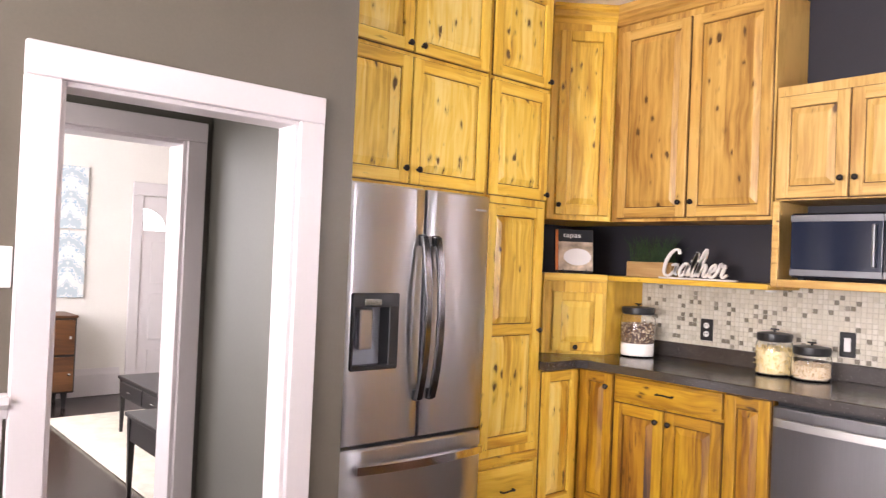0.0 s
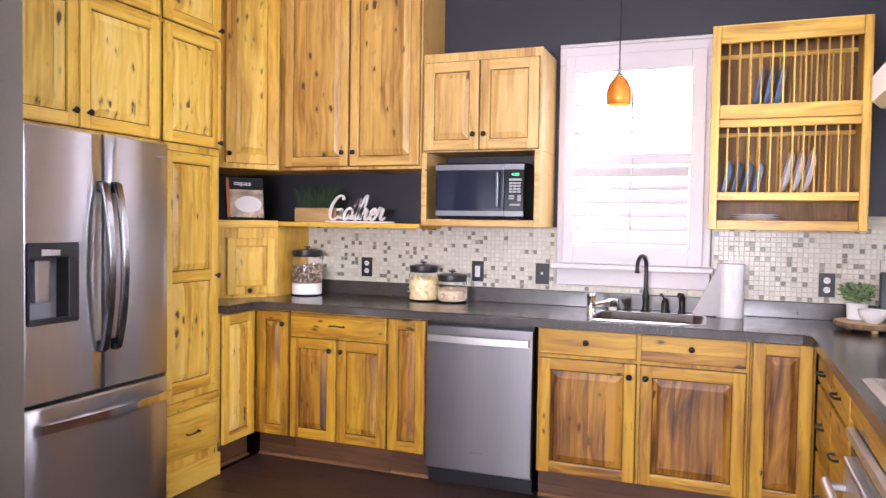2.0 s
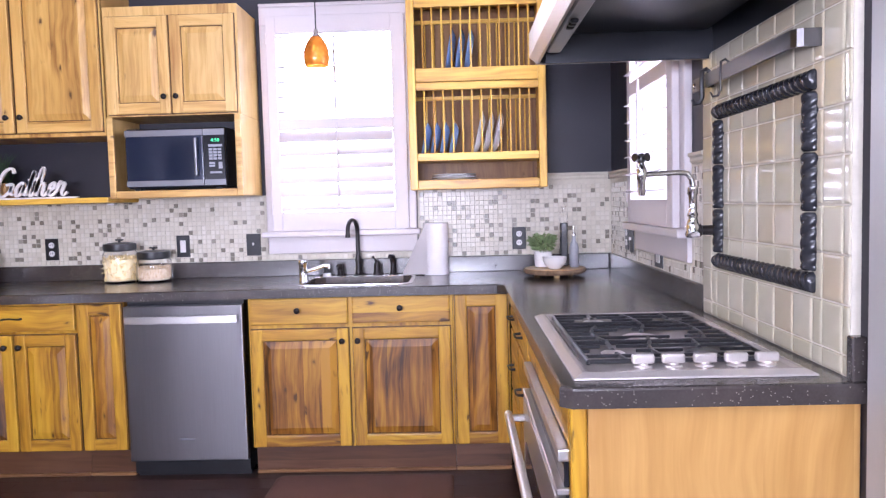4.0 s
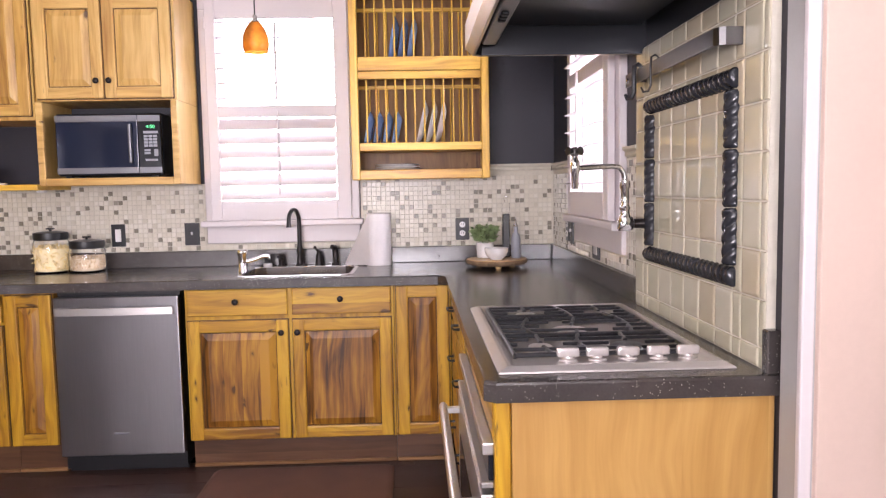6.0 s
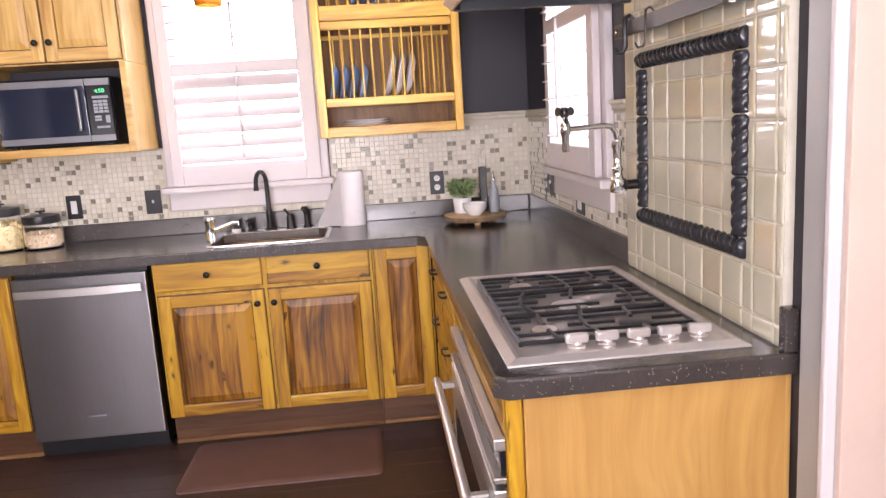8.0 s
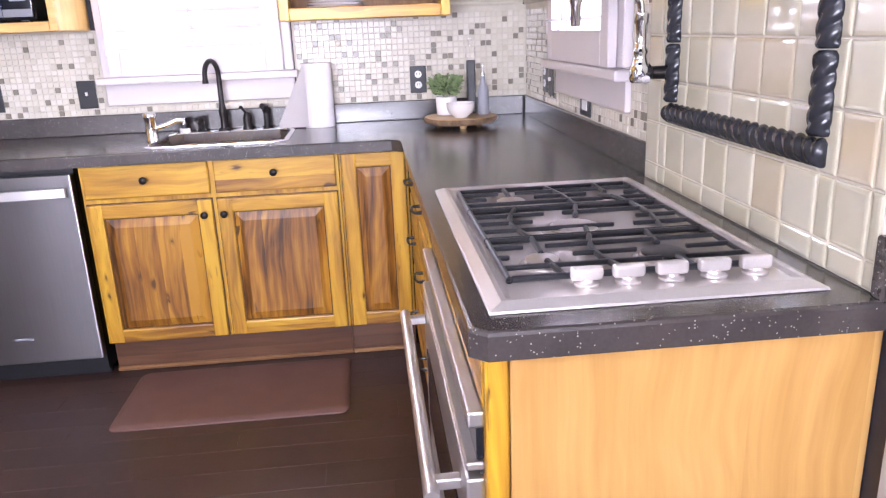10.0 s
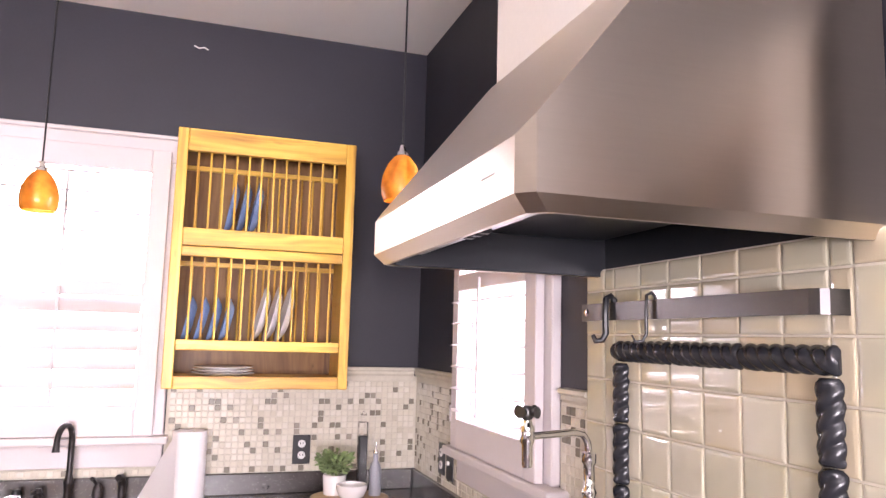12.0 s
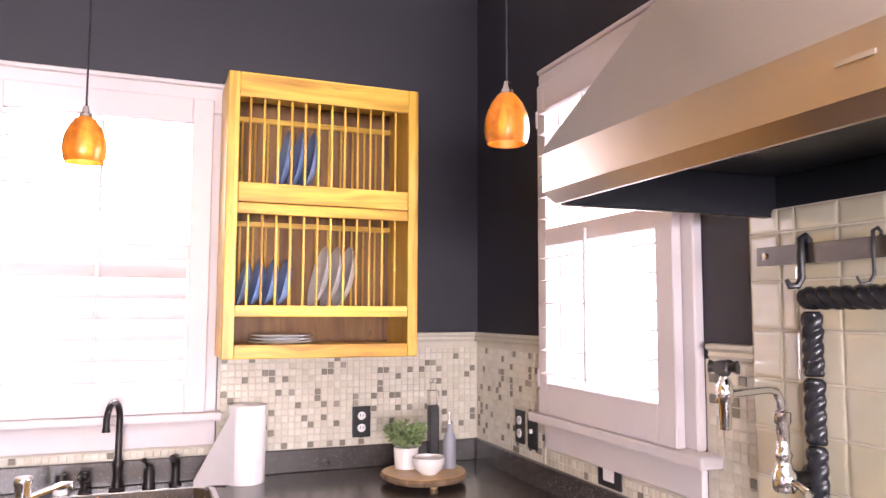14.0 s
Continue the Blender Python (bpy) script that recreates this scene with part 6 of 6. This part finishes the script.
part("lens", boxes((-0.02, 0.02, -0.02, 0.02, 0, 0.012), bevel=0.003), CERAMIC, tg)
mk = thing("wall_hook", "small white plaster anchor mark high on the wall", "wall hook", pose(-1.015, -0.001, 2.835))
part("mark", tube([(-0.03, -0.003, 0.006), (-0.01, -0.004, -0.004), (0.012, -0.003, 0.003), (0.03, -0.004, -0.006)], 0.003, 6), CERAMIC, mk)

# ---- mat ----
bm = bmesh.new()
rings(bm, [rounded(-1.735 + d, -0.878 - d, -1.080 + d, -0.622 - d, 0.035, z) for d, z in ((0, 0.0005), (0.001, 0.006), (0.012, 0.015), (0.03, 0.016))])
m_ = tagged(link("kitchen_mat", bm, MAT, None, "", None, True), "brown cushioned kitchen mat on the plank floor", "mat")
# ---- front room furniture ----
for z0, z1 in ((1.585, 2.175), (0.940, 1.570)):
    c = thing("canvas_print", "narrow blue and white ikat print canvas on the wall", "picture", pose(-8.448, -2.215, z0, 0, 0, 90), "canvas prints")
    part("canvas", boxes((0, 0.30, -0.03, -0.001, 0, z1 - z0), bevel=0.003), IKAT, c)
dr = thing("dresser", "walnut veneer chest of drawers with dark edges", "dresser", pose(-7.98, -3.0, 0, 0, 0, 90))
part("body", boxes((0, 0.93, 0.0, 0.45, 0.13, 0.79), bevel=0.006), DARKWOOD, dr)
part("top", boxes((-0.01, 0.94, -0.015, 0.455, 0.79, 0.812), bevel=0.005), DRESSER, dr)
for z in (0.145, 0.470):
    for x in (0.015, 0.475):
        d = part("drawer_front", boxes((x, x + 0.44, -0.016, -0.001, z, z + 0.305), bevel=0.004), DRESSER, dr)
        part("knob", lathe([(0.006, 0), (0.012, 0.016), (0, 0.02)], 10), CHROME, d, m=Matrix.Translation((x + 0.40, -0.016, z + 0.15)) @ Matrix.Rotation(radians(90), 4, "X"))
for x in (0.06, 0.86):
    for y in (0.05, 0.40):
        part("leg", tube([(x, y, 0), (x, y, 0.13)], [0.018, 0.028], 10), DARKWOOD, dr)
rug = link("shag_rug", extrude_profile([(-7.52, -2.385), (-4.75, -2.365), (-4.75, -0.70), (-7.52, -0.70)], "z", 0.0, 0.022), LINEN)
tagged(rug, "cream shag rug on the dark floor", "rug")


def low_table(label, m, w, d, h, drawers):
    ob = thing("coffee_table", label, "table", m, "front room tables")
    part("tabletop", boxes((0, w, 0, d, h - 0.025, h), bevel=0.004), DARKWOOD, ob)
    part("apron", boxes((0.02, w - 0.02, 0.02, d - 0.02, h - 0.16, h - 0.026)), DARKWOOD, ob)
    for x in (0.012, w - 0.052):
        for y in (0.012, d - 0.052):
            bm = bmesh.new()
            rings(bm, [[(x + a, y + b, z) for a, b in ((s, s), (0.04 - s, s), (0.04 - s, 0.04 - s), (s, 0.04 - s))] for s, z in ((0.010, 0.0), (0.0, h - 0.026))])
            part("leg", bm, DARKWOOD, ob)
    for k in range(drawers):
        x = 0.07 + k * (w - 0.14) / max(drawers, 1)
        dd = part("drawer_front", boxes((x, x + (w - 0.18) / drawers, 0.004, 0.019, h - 0.145, h - 0.04), bevel=0.003), DARKWOOD, ob)
        part("pull", boxes((x + (w - 0.18) / drawers / 2 - 0.04, x + (w - 0.18) / drawers / 2 + 0.04, -0.012, 0.003, h - 0.096, h - 0.088), bevel=0.002), CHROME, dd)


low_table("black lacquered coffee table with two drawers on the rug", pose(-6.83, -2.06, 0.022), 1.10, 0.55, 0.43, 2)
low_table("black table with a bare shiny top near the hall", pose(-5.29, -2.49, 0.0), 0.62, 0.60, 0.50, 0)
t = thing("serving_tray", "low yellow wooden tray on the coffee table", "tray", pose(-6.30, -1.80, 0.452))
part("bottom", boxes((0, 0.45, 0, 0.26, 0, 0.012)), YELLOW, t)
for r in ((0, 0.45, 0, 0.012, 0.012, 0.05), (0, 0.45, 0.248, 0.26, 0.012, 0.05), (0, 0.012, 0.0125, 0.2475, 0.012, 0.05), (0.438, 0.45, 0.0125, 0.2475, 0.012, 0.05)):
    part("side", boxes(r, bevel=0.002), YELLOW, t)
t = thing("table_plant", "small dark sprig in a pot on the tray", "plant", pose(-6.12, -1.69, 0.4645))
part("pot", lathe([(0.035, 0), (0.045, 0.07), (0.04, 0.07), (0, 0.065)], 18), BLACK, t, smooth=True)
me = leaf_mass(60, 0.07, 0.20, 0.035, 5)
me.materials.append(GRASS)
ob = new("foliage", me)
ob.parent, ob.matrix_basis = t, Matrix.Translation((0, 0, 0.05))
fd_ = thing("front_door", "white panelled front door with a half-round light", "door", pose(-8.446, -1.40, 0, 0, 0, 90))
part("door_leaf", boxes((0.0, 0.86, -0.012, -0.001, 0.0, 1.95), bevel=0.003), WHITE, fd_)
for z0, z1 in ((0.12, 0.42), (0.52, 0.98), (1.08, 1.50)):
    for x0, x1 in ((0.10, 0.40), (0.46, 0.76)):
        part("panel", boxes((x0, x1, -0.020, -0.0125, z0, z1), bevel=0.006), WHITE, fd_)
bm = bmesh.new()
rings(bm, [[(0.02 + 0.21 * math.cos(a), y, 1.61 + 0.21 * math.sin(a)) for a in np.linspace(0, math.pi / 2 + 0.08, 14)] + [(0.02, y, 1.61)] for y in (-0.013, -0.016)])
part("fan_light", bm, glowing("daylight_pane", (1, 1, 1), 2.5), fd_, "bright half-round pane")
ft = tagged(new("door_trim_4"), "white casing of the front door", "", "", "structure")
part("trim_board", boxes((-8.448, -8.420, -1.50, -1.403, 0, 1.955), bevel=0.003), WHITE, ft)
part("trim_board", boxes((-8.448, -8.420, -0.537, -0.44, 0, 1.955), bevel=0.003), WHITE, ft)
part("trim_board", boxes((-8.448, -8.418, -1.50, -0.44, 1.957, 2.085), bevel=0.003), WHITE, ft)

# yellow cabinet glimpsed in the side room
hc = thing("hutch", "yellow wood hutch with white dishes in the side room", "cabinet", pose(0.45, -1.88, 0))
part("body", boxes((0, 1.1, 0.0, 0.36, 0.0, 2.0), bevel=0.004), WOOD_V, hc)
for x in (0.02, 0.56):
    part("door", boxes((x, x + 0.52, -0.02, -0.001, 0.08, 0.85), bevel=0.004), WOOD_V, hc)
    part("door", boxes((x, x + 0.52, -0.02, -0.001, 0.92, 1.95), bevel=0.004), WOOD_V, hc)

# ---- outside ----
bm = boxes((-14, 9, 7.0, 7.1, -0.4, 12))
tagged(structure("backdrop", bm, glowing("overcast_sky", (1, 0.985, 1.0), 1.5)), "white overcast sky beyond the windows")
bm = boxes((7.0, 7.1, -1.2, 6.9, -0.4, 12))
tagged(structure("backdrop_side", bm, bpy.data.materials["overcast_sky"]), "white overcast sky beyond the side window")

# ---- tiled wall behind the cooktop ----
tiled = tagged(new("tiled_wall"), "cream glazed tiles set round a dark rope border", "", "", "structure")
part("tile_bed", boxes((-0.001, 0.0195, -2.537, -1.602, TOP_Z + 0.001, 1.775)), GROUT, tiled, "pale grout")


def tile_mesh(w, h, t=0.005, e=0.004):
    bm = bmesh.new()
    rings(bm, [[(x, a * (w / 2 - d), b * (h / 2 - d)) for a, b in ((-1, -1), (1, -1), (1, 1), (-1, 1))] for d, x in ((0, 0.0), (0.0005, -t * 0.55), (0.003, -t * 0.85), (0.008, -t))])
    me = bpy.data.meshes.new("tile")
    bmesh.ops.recalc_face_normals(bm, faces=bm.faces)
    bm.to_mesh(me)
    bm.free()
    me.materials.append(TILE)
    return me


rnd = random.Random(11)
ys = [-1.603, -1.692, -1.738] + [-1.845 - 0.1067 * k for k in range(5)] + [-2.372, -2.418, -2.508, -2.536]
zs = [TOP_Z + 0.002, 0.972] + [0.972 + 0.107 * k for k in range(1, 8)] + [1.774]
cache = {}
for ya, yb in zip(ys, ys[1:]):
    for za, zb in zip(zs, zs[1:]):
        key = (round(ya - yb, 3), round(zb - za, 3))
        if key not in cache:
            cache[key] = tile_mesh(key[0] - 0.004, key[1] - 0.004)
        ob = new("tile", cache[key])
        ob.parent = tiled
        ob.matrix_basis = Matrix.Translation((-0.0005 + rnd.uniform(-0.0006, 0.0003), (ya + yb) / 2, (za + zb) / 2)) @ Euler((0, rnd.gauss(0, 0.007), rnd.gauss(0, 0.007))).to_matrix().to_4x4()


def rope_mesh(length, r=0.0245, lobes=3):
    bm = bmesh.new()
    loops, n = [], max(8, int(length / 0.0035))
    for k in range(n + 1):
        s = length * k / n
        end = min(1.0, 0.80 + min(s, length - s) / 0.006 * 0.20)
        ring = []
        for i in range(15):
            a = math.pi * i / 14
            rr = r * end * (0.78 + 0.24 * math.sqrt(abs(math.sin(1.5 * a - s * 105))))
            ring.append((-rr * math.sin(a) * 1.05, rr * math.cos(a), s))
        loops.append(ring)
    rings(bm, loops)
    me = bpy.data.meshes.new("rope_tile")
    bmesh.ops.recalc_face_normals(bm, faces=bm.faces)
    bm.to_mesh(me)
    bm.free()
    me.shade_smooth()
    me.materials.append(IRONGLAZE)
    return me


border = tagged(new("rope_border"), "black glazed rope moulding framing the tiles", "", "", "structure")
YL, YR, ZB, ZT = -1.776, -2.371, 1.113, 1.576
side, level = rope_mesh((ZT - ZB - 0.052) / 3 - 0.003), rope_mesh((YL - YR + 0.048) / 3 - 0.003)
for y in (YL, YR):
    for k in range(3):
        ob = new("rope_tile", side)
        ob.parent, ob.matrix_basis = border, Matrix.Translation((-0.004, y, ZB + 0.0275 + k * (ZT - ZB - 0.052) / 3))
for z in (ZB, ZT):
    for k in range(3):
        ob = new("rope_tile", level)
        ob.parent, ob.matrix_basis = border, Matrix.Translation((-0.004, YL + 0.024 - k * (YL - YR + 0.048) / 3, z)) @ Matrix.Rotation(radians(90), 4, "X")

# ---- mosaic backsplash ----
PITCH = 0.0256
back_mosaic = tagged(new("mosaic_backsplash"), "cream and brown glass mosaic backsplash with pale grout", "", "", "structure")
part("grout_bed", boxes((-3.565, -1.900, -0.0045, -0.001, 1.012, 1.378), (-1.900, -1.055, -0.0045, -0.001, 1.012, 1.048), (-1.055, 0.0195, -0.0045, -0.001, 1.012, 1.420)), GROUT, back_mosaic, "pale grout")
side_mosaic = tagged(new("mosaic_side"), "cream and brown glass mosaic on the side wall", "", "", "structure")
part("grout_bed", boxes((0.0155, 0.019, -0.618, -0.0045, 1.012, 1.420), (0.0155, 0.019, -1.425, -0.618, 1.012, 1.073), (0.0155, 0.019, -1.600, -1.425, 1.012, 1.430)), GROUT, side_mosaic, "pale grout")
CAP = [(0.0, 1.420), (-0.009, 1.421), (-0.014, 1.430), (-0.012, 1.440), (-0.020, 1.448), (-0.019, 1.458), (0.0, 1.460)]
part("cap_tile", extrude_profile([(u - 0.001, v) for u, v in CAP], "x", -0.368, 0.0), GROUT, back_mosaic, "cream cap moulding")
part("cap_tile", extrude_profile([(0.019 + u, v) for u, v in CAP], "y", -0.622, -0.001), GROUT, side_mosaic, "cream cap moulding")
part("cap_tile", extrude_profile([(0.019 + u * 1.4, v + 0.010) for u, v in CAP], "y", -1.600, -1.452), GROUT, side_mosaic, "cream cap moulding")
h2 = PITCH / 2 - 0.0014
T = [(-h2, 0, -h2), (h2, 0, -h2), (h2, 0, h2), (-h2, 0, h2), (-h2 + 0.001, -0.0035, -h2 + 0.001), (h2 - 0.001, -0.0035, -h2 + 0.001), (h2 - 0.001, -0.0035, h2 - 0.001), (-h2 + 0.001, -0.0035, h2 - 0.001)]
F = [(4, 5, 6, 7), (0, 1, 5, 4), (1, 2, 6, 5), (2, 3, 7, 6), (3, 0, 4, 7)]
one = bpy.data.meshes.new("mosaic_tile")
one.from_pydata(T, [], F)
one.materials.append(MOSAIC_ONE)
rnd = random.Random(21)


def lay(parent, spans, place, near):
    """Tiles over spans (u0, u1, v0, v1); those that near() picks are objects, the rest one mesh."""
    verts, faces, count = [], [], 0
    for u0, u1, v0, v1 in spans:
        nu, nv = int((u1 - u0) / PITCH), int((v1 - v0) / PITCH + 0.02)
        for i in range(nu):
            for j in range(nv):
                u, v = u0 + PITCH * (i + 0.5) + (u1 - u0 - nu * PITCH) / 2, v0 + PITCH * (j + 0.5)
                m = place(u, v) @ Euler((rnd.gauss(0, 0.006), 0, rnd.gauss(0, 0.006))).to_matrix().to_4x4()
                if near(u, v) and count < 280:
                    ob = new("mosaic_tile", one)
                    ob.parent, ob.matrix_basis = parent, m
                    count += 1
                else:
                    k = len(verts)
                    verts += [(m @ Vector(p))[:] for p in T]
                    faces += [tuple(k + a for a in f) for f in F]
    if verts:
        me = bpy.data.meshes.new("mosaic_tiles")
        me.from_pydata(verts, [], faces)
        me.materials.append(MOSAIC_ALL)
        ob = new("mosaic_tiles", me)
        ob.parent = parent
        tagged(ob, "far run of small mosaic tiles", kind="stuff")


lay(back_mosaic, [(-3.562, -1.902, 1.013, 1.378), (-1.897, -1.060, 1.016, 1.046), (-1.052, 0.013, 1.013, 1.420)], lambda u, v: Matrix.Translation((u, -0.0042, v)), lambda u, v: u > -0.46)
lay(side_mosaic, [(0.008, 0.612, 1.013, 1.420), (0.618, 1.420, 1.014, 1.071), (1.428, 1.598, 1.013, 1.428)], lambda u, v: Matrix.Translation((0.0158, -u, v)) @ Matrix.Rotation(radians(-90), 4, "Z"), lambda u, v: u > 0.30)

# ---- floor planks ----
rnd = random.Random(31)
y = -0.50
while y > -6.5:
    x = -3.56 + rnd.uniform(-1.1, 0)
    while x < 0.02:
        n = rnd.uniform(0.7, 1.5)
        a, b = max(x, -3.56), min(x + n, 0.015)
        if b - a > 0.05:
            bm = bmesh.new()
            rings(bm, [[(a + d, y - 0.127 + d, z), (b - d, y - 0.127 + d, z), (b - d, y - d, z), (a + d, y - d, z)] for d, z in ((0.0, -0.012), (0.0, -0.0006), (0.0006, 0.0))])
            me = bpy.data.meshes.new("plank")
            bmesh.ops.recalc_face_normals(bm, faces=bm.faces)
            bm.to_mesh(me)
            bm.free()
            me.materials.append(PLANK)
            ob = new("plank", me)
            ob.parent = floor
        x += n
    y -= 0.128
